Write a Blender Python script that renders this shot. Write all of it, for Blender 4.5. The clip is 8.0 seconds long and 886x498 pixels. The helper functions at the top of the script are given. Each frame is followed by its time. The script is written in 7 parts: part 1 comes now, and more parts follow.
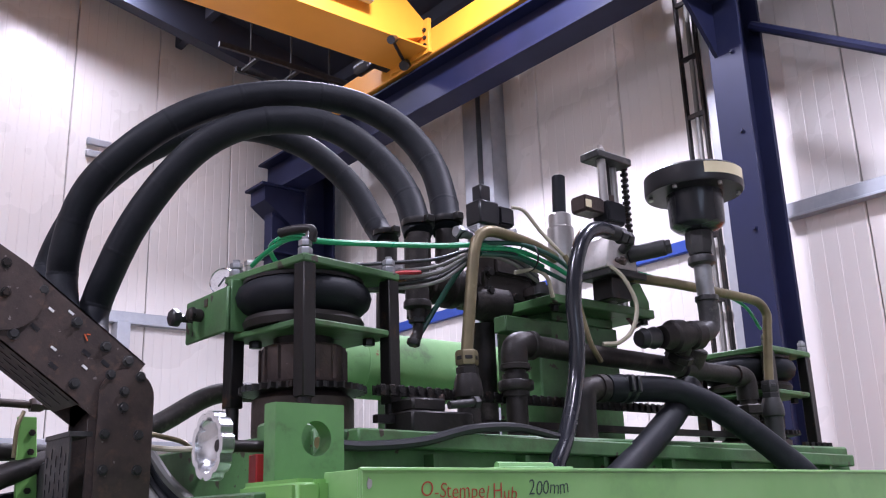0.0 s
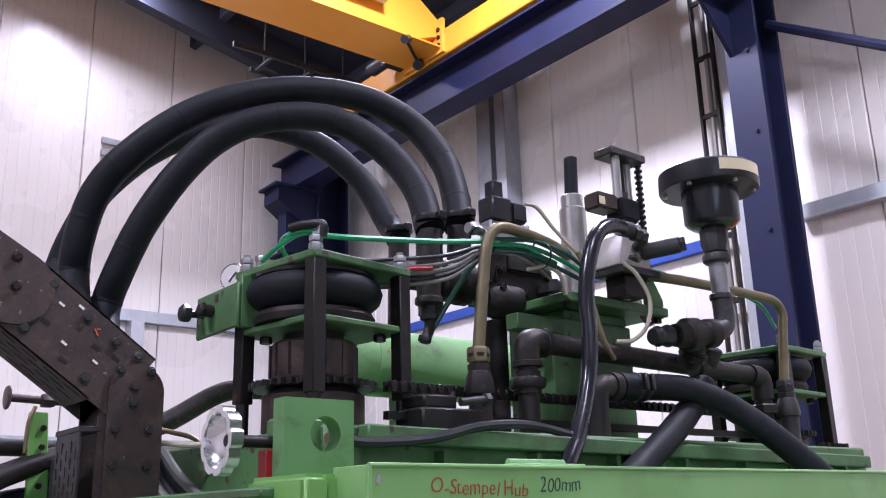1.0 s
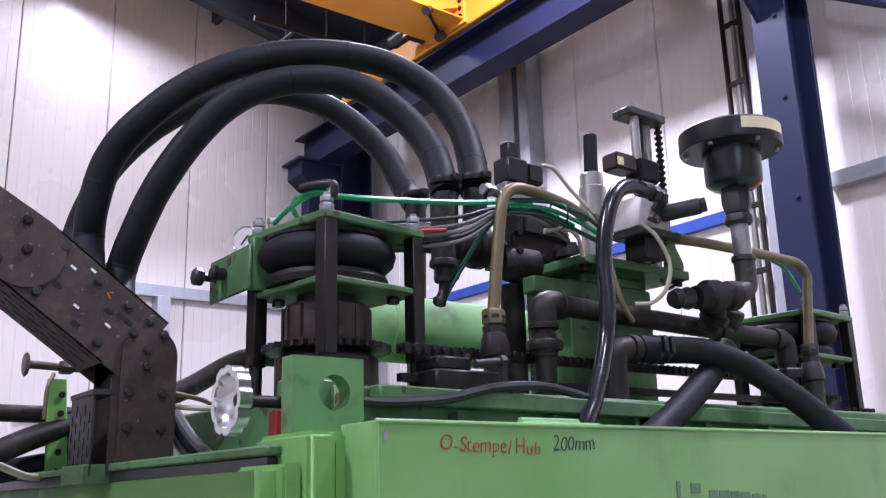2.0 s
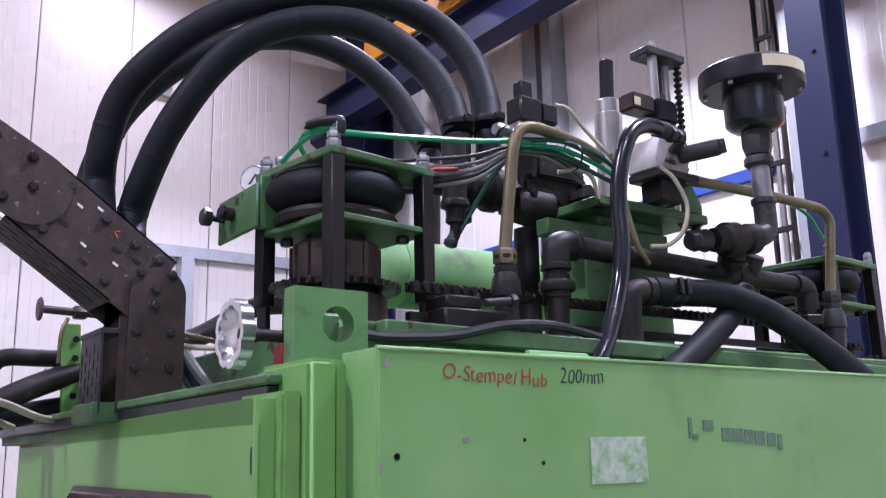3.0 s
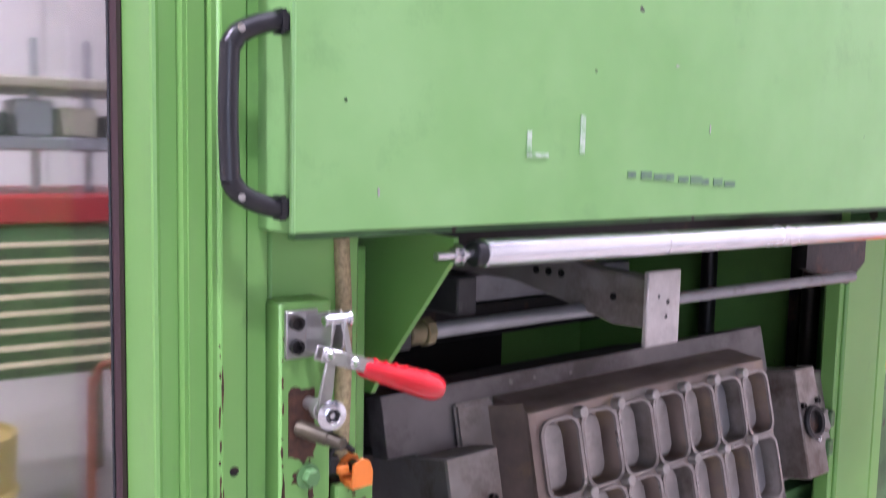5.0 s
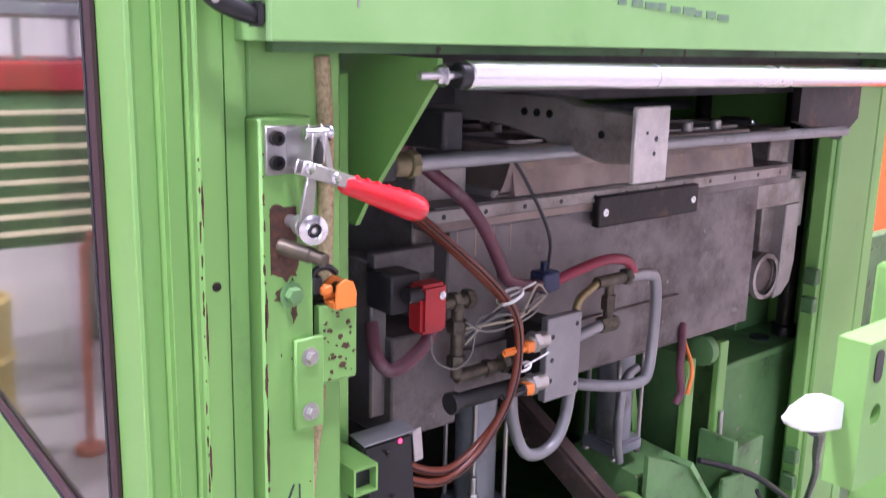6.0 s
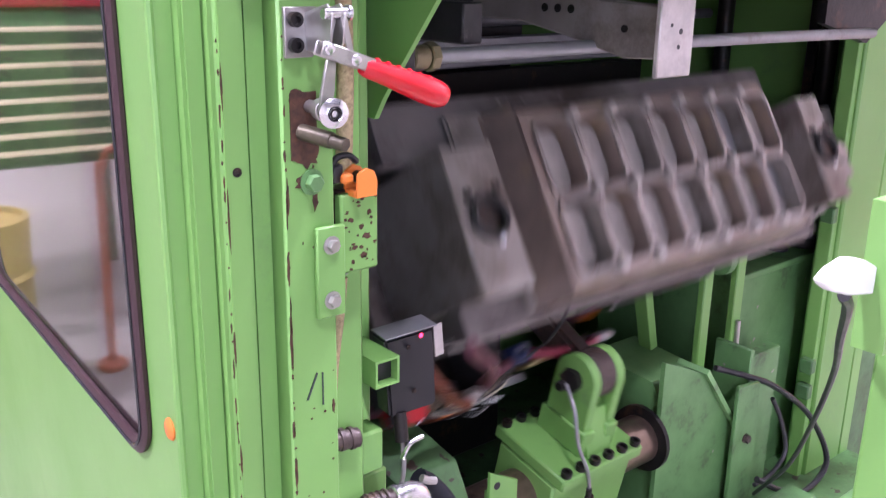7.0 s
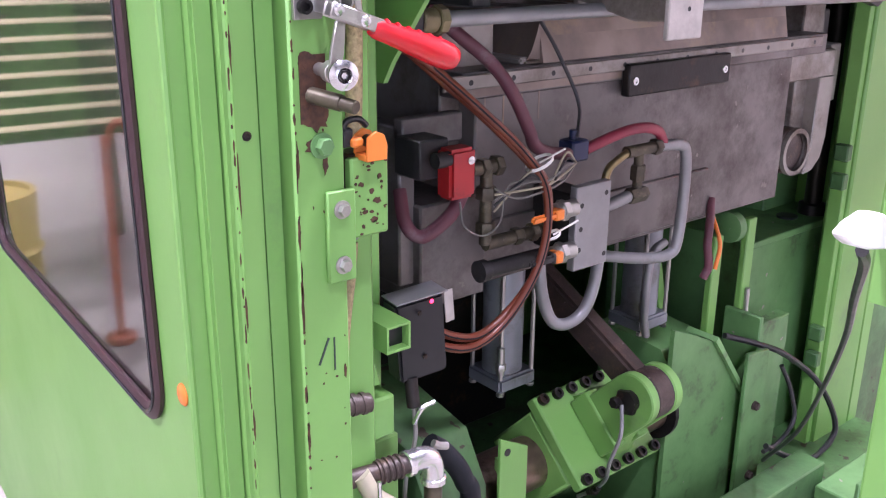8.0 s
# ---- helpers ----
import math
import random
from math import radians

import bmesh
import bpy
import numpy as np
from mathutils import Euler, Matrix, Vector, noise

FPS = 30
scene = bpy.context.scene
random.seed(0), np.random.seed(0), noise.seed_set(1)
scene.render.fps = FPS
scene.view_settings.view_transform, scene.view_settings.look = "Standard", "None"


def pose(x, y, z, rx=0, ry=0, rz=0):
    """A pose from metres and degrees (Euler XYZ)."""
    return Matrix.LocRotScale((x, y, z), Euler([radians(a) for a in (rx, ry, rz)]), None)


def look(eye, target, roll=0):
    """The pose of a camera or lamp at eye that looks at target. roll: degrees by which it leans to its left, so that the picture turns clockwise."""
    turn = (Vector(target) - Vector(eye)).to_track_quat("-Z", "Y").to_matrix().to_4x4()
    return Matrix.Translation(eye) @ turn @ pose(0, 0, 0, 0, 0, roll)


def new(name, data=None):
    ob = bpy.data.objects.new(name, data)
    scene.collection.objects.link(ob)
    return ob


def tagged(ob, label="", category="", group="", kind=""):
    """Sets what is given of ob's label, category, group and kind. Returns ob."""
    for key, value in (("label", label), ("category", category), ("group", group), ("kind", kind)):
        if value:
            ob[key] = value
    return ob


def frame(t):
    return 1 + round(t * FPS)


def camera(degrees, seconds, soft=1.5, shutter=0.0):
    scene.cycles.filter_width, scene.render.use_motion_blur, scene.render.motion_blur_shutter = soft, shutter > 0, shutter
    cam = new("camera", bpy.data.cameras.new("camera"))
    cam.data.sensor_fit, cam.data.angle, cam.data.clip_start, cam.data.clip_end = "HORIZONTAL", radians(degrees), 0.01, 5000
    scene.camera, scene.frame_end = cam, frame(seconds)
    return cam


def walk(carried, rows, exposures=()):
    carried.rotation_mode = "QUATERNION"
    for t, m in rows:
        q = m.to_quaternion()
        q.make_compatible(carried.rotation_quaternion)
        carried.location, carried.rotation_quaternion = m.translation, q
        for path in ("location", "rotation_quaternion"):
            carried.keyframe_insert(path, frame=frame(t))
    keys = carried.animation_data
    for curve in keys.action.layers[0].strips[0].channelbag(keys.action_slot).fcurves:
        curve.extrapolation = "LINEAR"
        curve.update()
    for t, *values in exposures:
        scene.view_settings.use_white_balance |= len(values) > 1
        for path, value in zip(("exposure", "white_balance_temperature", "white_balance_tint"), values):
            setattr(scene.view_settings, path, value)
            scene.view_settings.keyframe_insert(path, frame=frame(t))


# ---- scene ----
cam = camera(51.2, 8.0, soft=1.1, shutter=0.5)
METRES, EYE, TILT, LEAN, TURN = 0.65, 2.15, 16.0, 1.9, -39.5
ROWS = [
    (0.0, 0.0, 0.0, 0.0, 0.0, 0.0, -0.0),
    (0.5, -0.0003, 0.0111, -0.0068, 0.51, -0.08, -0.02),
    (1.0, 0.0051, 0.0216, -0.0154, 0.83, 0.06, -0.18),
    (1.5, 0.0234, 0.0434, -0.0345, 1.57, -0.4, -0.12),
    (3.0, 0.081, 0.1107, -0.1406, 3.97, -3.55, 0.44),
    (3.5, 0.1048, 0.1395, -0.2342, 4.64, -5.02, -1.43),
    (4.0, 0.089, 0.1657, -0.4534, 2.37, -10.95, -2.9),
    (4.5, 0.0809, 0.1733, -0.5882, 1.09, -16.97, -3.66),
    (5.0, 0.0957, 0.1593, -0.6926, 0.55, -21.89, -3.08),
    (6.5, 0.1268, 0.1134, -0.8522, 0.44, -31.16, -3.34),
    (7.0, 0.111, 0.102, -0.8864, 0.83, -33.16, -2.67),
    (7.5, 0.1029, 0.1011, -0.8975, 0.97, -34.14, -2.28),
    (8.0, 0.1018, 0.0973, -0.907, 0.89, -34.75, -2.14),
]
walk(cam, [(t, pose(0, 0, EYE, TILT, LEAN, TURN) @ pose(METRES * x, METRES * y, METRES * z, 90 + pitch, roll, yaw)) for t, x, y, z, yaw, pitch, roll in ROWS],
     exposures=[(0.0, -0.30, 5700, 23), (3.0, -0.22, 5500, 26), (3.6, -0.24, 5500, 27), (4.05, -0.18, 5300, 18), (4.45, 0.42, 5400, 19), (5.0, 0.76, 5700, 29), (6.4, 1.12, 5750, 34), (7.2, 1.08, 5750, 33), (8.0, 1.02, 5800, 29)])

# ---- world and light ----
world = bpy.data.worlds.new("hall_surroundings")
scene.world = world
world.use_nodes = True
sky = world.node_tree.nodes.new("ShaderNodeTexSky")
sky.sky_type, sky.sun_disc = "NISHITA", False
sky.sun_elevation, sky.sun_rotation = radians(35), radians(140)
world.node_tree.links.new(sky.outputs[0], world.node_tree.nodes["Background"].inputs[0])
world.node_tree.nodes["Background"].inputs[1].default_value = 0.1


def area_lamp(name, eye, target, w, h, power, colour):
    data = bpy.data.lights.new(name, "AREA")
    data.shape, data.size, data.size_y, data.energy, data.color = "RECTANGLE", w, h, power, colour
    ob = new(name, data)
    ob.matrix_world = look(eye, target)
    return ob


# the fifth stands off the rows, added to light hood and post
HIGH_BAYS_AND_FILL = [(-3.2, 1.6, 7.3, 380), (3.62, 4.4, 7.3, 500), (-2.2, 8.0, 7.9, 220), (3.62, 0.1, 7.3, 430), (-0.3, -1.8, 7.3, 190), (2.75, 8.7, 7.8, 210)]
# high-bay lamps under the roof, and gate daylight added unseen behind the camera
for x, y, z, power in HIGH_BAYS_AND_FILL:
    area_lamp("high_bay_light", (x, y, z - 0.05), (x, y, 0), 0.55, 0.5, power, (1.0, 0.96, 0.995))
area_lamp("gate_daylight", (-2.6, -7.85, 2.6), (-0.2, 1.5, 1.5), 5.5, 4.2, 208, (0.76, 0.89, 1.0))

# ---- materials ----


def material(name, colour, rough=0.5, metal=0.0, second=None, scale=8.0, amount=0.5, grime=None, grime_scale=3.0, grime_at=0.62, bump=0.1, bump_scale=60.0,
             coat=0.0, chips=None, chip_at=0.74, chip_scale=14.0, spec=0.5):
    """Base colour varied at two scales, stains or chips of a second surface, uneven gloss and fine relief."""
    m = bpy.data.materials.new(name)
    m.use_nodes = True
    nt = m.node_tree
    n, l = nt.nodes, nt.links
    b = n["Principled BSDF"]
    co = n.new("ShaderNodeTexCoord")
    info = n.new("ShaderNodeObjectInfo")
    shift = n.new("ShaderNodeVectorMath")
    shift.operation = "MULTIPLY_ADD"
    l.new(info.outputs["Random"], shift.inputs[0])
    shift.inputs[1].default_value = (7.0, 3.0, 5.0)
    l.new(co.outputs["Object"], shift.inputs[2])

    def noise_tex(s, detail, rough_n=0.6):
        t = n.new("ShaderNodeTexNoise")
        t.inputs["Scale"].default_value, t.inputs["Detail"].default_value, t.inputs["Roughness"].default_value = s, detail, rough_n
        l.new(shift.outputs[0], t.inputs["Vector"])
        return t

    def ramp(src, lo, hi):
        r = n.new("ShaderNodeMapRange")
        r.inputs["From Min"].default_value, r.inputs["From Max"].default_value = lo, hi
        l.new(src, r.inputs["Value"])
        return r.outputs["Result"]

    def mix(fac, a, c):
        x = n.new("ShaderNodeMix")
        x.data_type = "RGBA"
        l.new(fac, x.inputs["Factor"])
        for sock, v in ((x.inputs["A"], a), (x.inputs["B"], c)):
            if isinstance(v, tuple):
                sock.default_value = (*v, 1)
            else:
                l.new(v, sock)
        return x.outputs["Result"]

    second = second or tuple(c * 0.7 for c in colour)
    big = noise_tex(scale, 4)
    scaled = n.new("ShaderNodeMath")
    scaled.operation = "MULTIPLY"
    scaled.inputs[1].default_value = amount
    l.new(ramp(big.outputs["Fac"], 0.35, 0.7), scaled.inputs[0])
    out = mix(scaled.outputs[0], colour, second)
    rough_out = None
    if grime:
        g = noise_tex(grime_scale, 8, 0.7)
        out = mix(ramp(g.outputs["Fac"], grime_at - 0.06, grime_at + 0.12), out, grime)
    if chips:
        c = noise_tex(chip_scale, 3, 0.5)
        out = mix(ramp(c.outputs["Fac"], chip_at, chip_at + 0.015), out, chips)
    l.new(out, b.inputs["Base Color"])
    fine = noise_tex(bump_scale, 5)
    r = n.new("ShaderNodeMapRange")
    r.inputs["To Min"].default_value, r.inputs["To Max"].default_value = max(rough - 0.12, 0.04), min(rough + 0.14, 1)
    l.new(big.outputs["Fac"], r.inputs["Value"])
    l.new(r.outputs["Result"], b.inputs["Roughness"])
    b.inputs["Metallic"].default_value = metal
    b.inputs["Coat Weight"].default_value = coat
    b.inputs["Specular IOR Level"].default_value = spec
    if bump:
        bp = n.new("ShaderNodeBump")
        bp.inputs["Strength"].default_value, bp.inputs["Distance"].default_value = bump, 0.004
        l.new(fine.outputs["Fac"], bp.inputs["Height"])
        l.new(bp.outputs["Normal"], b.inputs["Normal"])
    return m


GREEN = material("green_machine_paint", (0.18, 0.385, 0.095), 0.42, second=(0.15, 0.345, 0.080), scale=2.2, amount=0.8, grime=(0.115, 0.205, 0.085), grime_scale=2.6, grime_at=0.66,
                 chips=(0.05, 0.035, 0.025), chip_at=0.755, chip_scale=22, bump=0.06, bump_scale=90)
# lighter patches stand for scuffs and for soft reflections painted into the hood
GREEN_HOOD = material("scuffed_sheen_green_hood_paint", (0.172, 0.375, 0.104), 0.36, second=(0.24, 0.455, 0.16), scale=3.0, amount=1.0, grime=(0.125, 0.25, 0.085), grime_scale=2.2, grime_at=0.60,
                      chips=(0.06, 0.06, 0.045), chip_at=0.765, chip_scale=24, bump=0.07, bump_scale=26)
GREEN_OLD = material("worn_green_paint", (0.082, 0.195, 0.066), 0.5, second=(0.035, 0.078, 0.03), scale=7, amount=0.9, grime=(0.05, 0.075, 0.03), grime_scale=6, grime_at=0.58,
                     chips=(0.045, 0.03, 0.022), chip_at=0.66, chip_scale=26, bump=0.16, bump_scale=80)
# grimy green, also the machine paint darkened for shade on inner parts
GREEN_MID = material("grimy_shade_green_paint", (0.125, 0.275, 0.095), 0.48, second=(0.085, 0.20, 0.066), scale=9, amount=0.9, grime=(0.06, 0.08, 0.04), grime_scale=9, grime_at=0.62,
                     chips=(0.30, 0.27, 0.24), chip_at=0.735, chip_scale=34, bump=0.1, bump_scale=80)
GREEN_DUSTY = material("dusty_pale_green_paint", (0.20, 0.40, 0.15), 0.55, second=(0.16, 0.33, 0.12), scale=9, amount=0.8, grime=(0.10, 0.13, 0.07), grime_scale=9, grime_at=0.6,
                       chips=(0.25, 0.12, 0.06), chip_at=0.7, chip_scale=30, bump=0.08)
RUBBER = material("black_rubber", (0.008, 0.009, 0.012), 0.58, spec=0.2, second=(0.018, 0.019, 0.023), scale=14, amount=0.8, grime=(0.026, 0.026, 0.03), grime_scale=9, grime_at=0.66, bump=0.12, bump_scale=160)
RUBBER_SHINY = material("shiny_black_rubber", (0.014, 0.015, 0.019), 0.22, second=(0.02, 0.02, 0.026), scale=10, bump=0.03)
PLASTIC_BLACK = material("black_plastic", (0.010, 0.010, 0.012), 0.35, second=(0.017, 0.017, 0.02), scale=12, bump=0.05)
PIPE = material("dark_malleable_iron", (0.019, 0.0165, 0.0155), 0.5, 0.3, spec=0.3, second=(0.037, 0.030, 0.027), scale=18, amount=0.9, grime=(0.09, 0.075, 0.065), grime_scale=14, grime_at=0.62, bump=0.22, bump_scale=110)
OILY = material("oily_dark_steel", (0.022, 0.019, 0.0175), 0.42, 0.5, second=(0.015, 0.014, 0.014), scale=12, amount=0.9, grime=(0.11, 0.055, 0.03), grime_scale=10, grime_at=0.62, bump=0.2)
RUSTY = material("rusty_brown_steel", (0.080, 0.057, 0.049), 0.46, 0.3, second=(0.044, 0.032, 0.029), scale=16, amount=1.0, grime=(0.125, 0.078, 0.055), grime_scale=34, grime_at=0.60,
                 chips=(0.19, 0.165, 0.15), chip_at=0.70, chip_scale=85, bump=0.25, bump_scale=140)
STEEL = material("machined_steel", (0.50, 0.49, 0.47), 0.34, 0.85, second=(0.36, 0.34, 0.32), scale=14, amount=0.8, grime=(0.2, 0.17, 0.15), grime_scale=12, grime_at=0.66, bump=0.08)
STEEL_BRIGHT = material("bright_steel", (0.72, 0.72, 0.73), 0.2, 0.95, second=(0.58, 0.58, 0.6), scale=9, bump=0.03)
TOOL = material("tool_steel", (0.33, 0.30, 0.275), 0.4, 0.3, second=(0.20, 0.178, 0.162), scale=6, amount=0.9, grime=(0.11, 0.08, 0.06), grime_scale=5, grime_at=0.54, bump=0.14, bump_scale=70)
TOOL_GRIMY = material("grimy_tool_steel", (0.20, 0.18, 0.172), 0.46, 0.25, second=(0.12, 0.105, 0.1), scale=5, amount=1.0, grime=(0.05, 0.038, 0.032), grime_scale=4, grime_at=0.55,
                      chips=(0.20, 0.18, 0.165), chip_at=0.70, chip_scale=30, bump=0.16, bump_scale=70)
GREASY = material("greasy_brass_fitting", (0.115, 0.098, 0.066), 0.45, 0.5, second=(0.05, 0.042, 0.032), scale=26, amount=1.0, grime=(0.22, 0.19, 0.13), grime_scale=30, grime_at=0.64, bump=0.15)
RIM = material("worn_rim_steel", (0.33, 0.30, 0.28), 0.3, 0.6, second=(0.20, 0.175, 0.16), scale=12, amount=0.8, bump=0.04)
CYLINDER = material("blue_grey_cylinder", (0.27, 0.29, 0.32), 0.4, 0.4, second=(0.2, 0.21, 0.23), scale=8, amount=0.8, grime=(0.12, 0.11, 0.10), grime_scale=9, grime_at=0.6, bump=0.05)
SHAFT = material("worn_bronze_brown_shaft", (0.30, 0.215, 0.16), 0.3, 0.8, second=(0.14, 0.10, 0.08), scale=9, amount=1.0, grime=(0.05, 0.035, 0.028), grime_scale=7, grime_at=0.58, bump=0.05)
TOOL_STAINED = material("heat_stained_tool_steel", (0.30, 0.235, 0.20), 0.4, 0.3, second=(0.15, 0.115, 0.10), scale=7, amount=0.9, grime=(0.36, 0.27, 0.16), grime_scale=5, grime_at=0.6, bump=0.1)
PUNCH = material("dull_aluminium", (0.52, 0.49, 0.465), 0.5, 0.5, second=(0.36, 0.335, 0.315), scale=30, amount=0.7, grime=(0.36, 0.31, 0.28), grime_scale=22, grime_at=0.6, bump=0.08)
DARK_GREY = material("dark_grey_casting", (0.045, 0.043, 0.043), 0.5, 0.3, second=(0.022, 0.021, 0.021), scale=16, amount=0.8, grime=(0.15, 0.14, 0.125), grime_scale=14, grime_at=0.64, bump=0.16)
GREY = material("grey_anodised_metal", (0.30, 0.30, 0.31), 0.42, 0.5, second=(0.22, 0.22, 0.225), scale=12, amount=0.8, grime=(0.14, 0.12, 0.11), grime_scale=10, grime_at=0.64, bump=0.06)
ALU = material("polished_aluminium", (0.78, 0.78, 0.78), 0.2, 0.9, second=(0.62, 0.62, 0.63), scale=14, grime=(0.42, 0.4, 0.38), grime_scale=18, grime_at=0.66, bump=0.04)
GALV = material("galvanised_steel", (0.42, 0.44, 0.47), 0.45, 0.6, second=(0.33, 0.35, 0.38), scale=6, amount=0.8, bump=0.05)
BRASS = material("dull_brass", (0.34, 0.27, 0.13), 0.4, 0.75, second=(0.22, 0.175, 0.085), scale=16, amount=0.9, bump=0.06)
OLIVE_TUBE = material("olive_bronze_tube", (0.20, 0.165, 0.085), 0.42, 0.45, second=(0.13, 0.105, 0.06), scale=16, amount=0.9, grime=(0.30, 0.26, 0.16), grime_scale=13, grime_at=0.62, bump=0.07)
RED = material("red_dipped_plastic", (0.62, 0.012, 0.022), 0.22, second=(0.5, 0.012, 0.02), scale=12, coat=0.4, bump=0.04)
RED_PAINT = material("red_paint", (0.42, 0.02, 0.022), 0.4, second=(0.3, 0.018, 0.02), scale=20, grime=(0.12, 0.03, 0.03), grime_scale=20, grime_at=0.64, bump=0.06)
ORANGE = material("orange_plastic", (0.80, 0.22, 0.03), 0.4, second=(0.66, 0.18, 0.03), scale=20, bump=0.04)
CRANE = material("orange_crane_paint", (0.80, 0.34, 0.025), 0.4, second=(0.72, 0.29, 0.02), scale=1.2, amount=0.8, bump=0.02)
CRANE_RED = material("orange_red_paint", (0.72, 0.14, 0.035), 0.45, second=(0.6, 0.11, 0.03), scale=2, amount=0.8, bump=0.02)
NAVY = material("navy_steel_paint", (0.012, 0.015, 0.046), 0.5, spec=0.22, second=(0.008, 0.010, 0.028), scale=1.5, amount=0.8, grime=(0.02, 0.023, 0.045), grime_scale=2, grime_at=0.66, bump=0.03)
BLUE_DARK = material("dark_blue_plastic", (0.012, 0.022, 0.075), 0.35, second=(0.008, 0.015, 0.05), scale=20, bump=0.03)
BLUE = material("blue_paint", (0.025, 0.065, 0.32), 0.4, bump=0.02)
WALL = material("cream_wall_sheet", (0.67, 0.635, 0.60), 0.27, second=(0.63, 0.60, 0.565), scale=0.6, amount=0.8, grime=(0.60, 0.57, 0.53), grime_scale=0.9, grime_at=0.68, bump=0.02, bump_scale=8)
JOINT = material("dark_joint_seal", (0.20, 0.19, 0.18), 0.7, bump=0)
ROOF = material("dark_roof_sheet", (0.022, 0.026, 0.042), 0.6, second=(0.015, 0.018, 0.03), scale=1.0, bump=0.03)
FLOOR = material("grey_floor_screed", (0.29, 0.265, 0.235), 0.4, second=(0.22, 0.20, 0.18), scale=0.7, amount=0.8, grime=(0.17, 0.16, 0.155), grime_scale=1.2, grime_at=0.66, bump=0.05, bump_scale=20)
OCHRE = material("faded_ochre_paint", (0.34, 0.25, 0.07), 0.6, second=(0.26, 0.19, 0.06), scale=5, amount=0.8, bump=0.03)
PUMP_RED = material("dull_orange_red_paint", (0.30, 0.075, 0.025), 0.55, second=(0.2, 0.05, 0.02), scale=9, bump=0.03)
CABLE_GREEN = material("green_plastic_hose", (0.012, 0.30, 0.115), 0.3, second=(0.01, 0.24, 0.09), scale=12, bump=0.02)
CABLE_DKGREEN = material("dark_green_hose", (0.012, 0.075, 0.05), 0.32, second=(0.01, 0.055, 0.04), scale=12, bump=0.02)
CABLE_GREY = material("grey_cable", (0.20, 0.19, 0.175), 0.5, second=(0.13, 0.125, 0.115), scale=12, bump=0.03)
CABLE_BLACK = material("black_cable", (0.016, 0.016, 0.019), 0.4, second=(0.03, 0.03, 0.033), scale=15, bump=0.03)
CABLE_CREAM = material("cream_cable", (0.42, 0.38, 0.28), 0.5, second=(0.3, 0.27, 0.19), scale=15, bump=0.03)
HOSE_COPPER = material("copper_red_striped_hose", (0.185, 0.045, 0.022), 0.35, second=(0.09, 0.024, 0.015), scale=12, bump=0.03)
HOSE_MAROON = material("maroon_rubber_hose", (0.14, 0.045, 0.06), 0.5, second=(0.09, 0.03, 0.042), scale=14, grime=(0.2, 0.14, 0.15), grime_scale=12, grime_at=0.64, bump=0.06)
HOSE_RED = material("faded_red_hose", (0.30, 0.035, 0.06), 0.45, second=(0.16, 0.03, 0.05), scale=14, bump=0.04)
BRAID = material("braided_hose", (0.44, 0.35, 0.18), 0.55, second=(0.2, 0.155, 0.08), scale=180, amount=1.0, bump=0.4, bump_scale=220)
SEAL = material("dark_window_seal", (0.035, 0.014, 0.018), 0.45, second=(0.05, 0.022, 0.025), scale=12, bump=0.04)
LABEL_WHITE = material("scraped_paper_remains", (0.55, 0.62, 0.52), 0.6, second=(0.20, 0.42, 0.15), scale=60, amount=1.0, bump=0.1)
CREAM_TAPE = material("cream_tape", (0.70, 0.62, 0.40), 0.5, second=(0.62, 0.54, 0.33), scale=20, bump=0.03)
WHITE = material("white_plastic", (0.85, 0.85, 0.83), 0.35, second=(0.8, 0.8, 0.78), scale=20, bump=0.02)
INK_RED = material("red_marker_ink", (0.36, 0.045, 0.02), 0.5, bump=0)
INK_BLACK = material("dark_marker_ink", (0.03, 0.05, 0.045), 0.5, bump=0)
RUST_STAIN = material("rust_stain", (0.095, 0.040, 0.020), 0.8, second=(0.035, 0.018, 0.012), scale=90, amount=1.0, bump=0.3)
CHROME_TUBE = material("satin_roller_steel", (0.80, 0.81, 0.83), 0.24, 0.9, second=(0.70, 0.71, 0.73), scale=5, grime=(0.6, 0.6, 0.62), grime_scale=9, grime_at=0.62, bump=0.03)
STENCIL = material("faded_purple_print", (0.10, 0.16, 0.12), 0.6, second=(0.14, 0.27, 0.12), scale=70, amount=1.0, bump=0)
BARE = material("bare_metal_scratch", (0.40, 0.40, 0.38), 0.4, 0.5, second=(0.2, 0.16, 0.13), scale=50, bump=0.1)

GLASS = bpy.data.materials.new("window_pane")
GLASS.use_nodes = True
gb = GLASS.node_tree.nodes["Principled BSDF"]
gb.inputs["Base Color"].default_value = (0.62, 0.60, 0.58, 1)
gb.inputs["Roughness"].default_value = 0.04
gb.inputs["Transmission Weight"].default_value = 1.0
gb.inputs["IOR"].default_value = 1.75
DIAL = material("white_dial", (0.75, 0.75, 0.72), 0.35, bump=0)
LED = bpy.data.materials.new("red_indicator")
LED.use_nodes = True
LED.node_tree.nodes["Principled BSDF"].inputs["Base Color"].default_value = (0.8, 0.02, 0.05, 1)
LED.node_tree.nodes["Principled BSDF"].inputs["Emission Color"].default_value = (1.0, 0.03, 0.08, 1)
LED.node_tree.nodes["Principled BSDF"].inputs["Emission Strength"].default_value = 3.0
TUBE_LIGHT = bpy.data.materials.new("lit_lamp_glass")
TUBE_LIGHT.use_nodes = True
TUBE_LIGHT.node_tree.nodes["Principled BSDF"].inputs["Emission Color"].default_value = (1.0, 0.96, 0.88, 1)
TUBE_LIGHT.node_tree.nodes["Principled BSDF"].inputs["Emission Strength"].default_value = 8.0

# ---- building helpers ----
BASE = {}
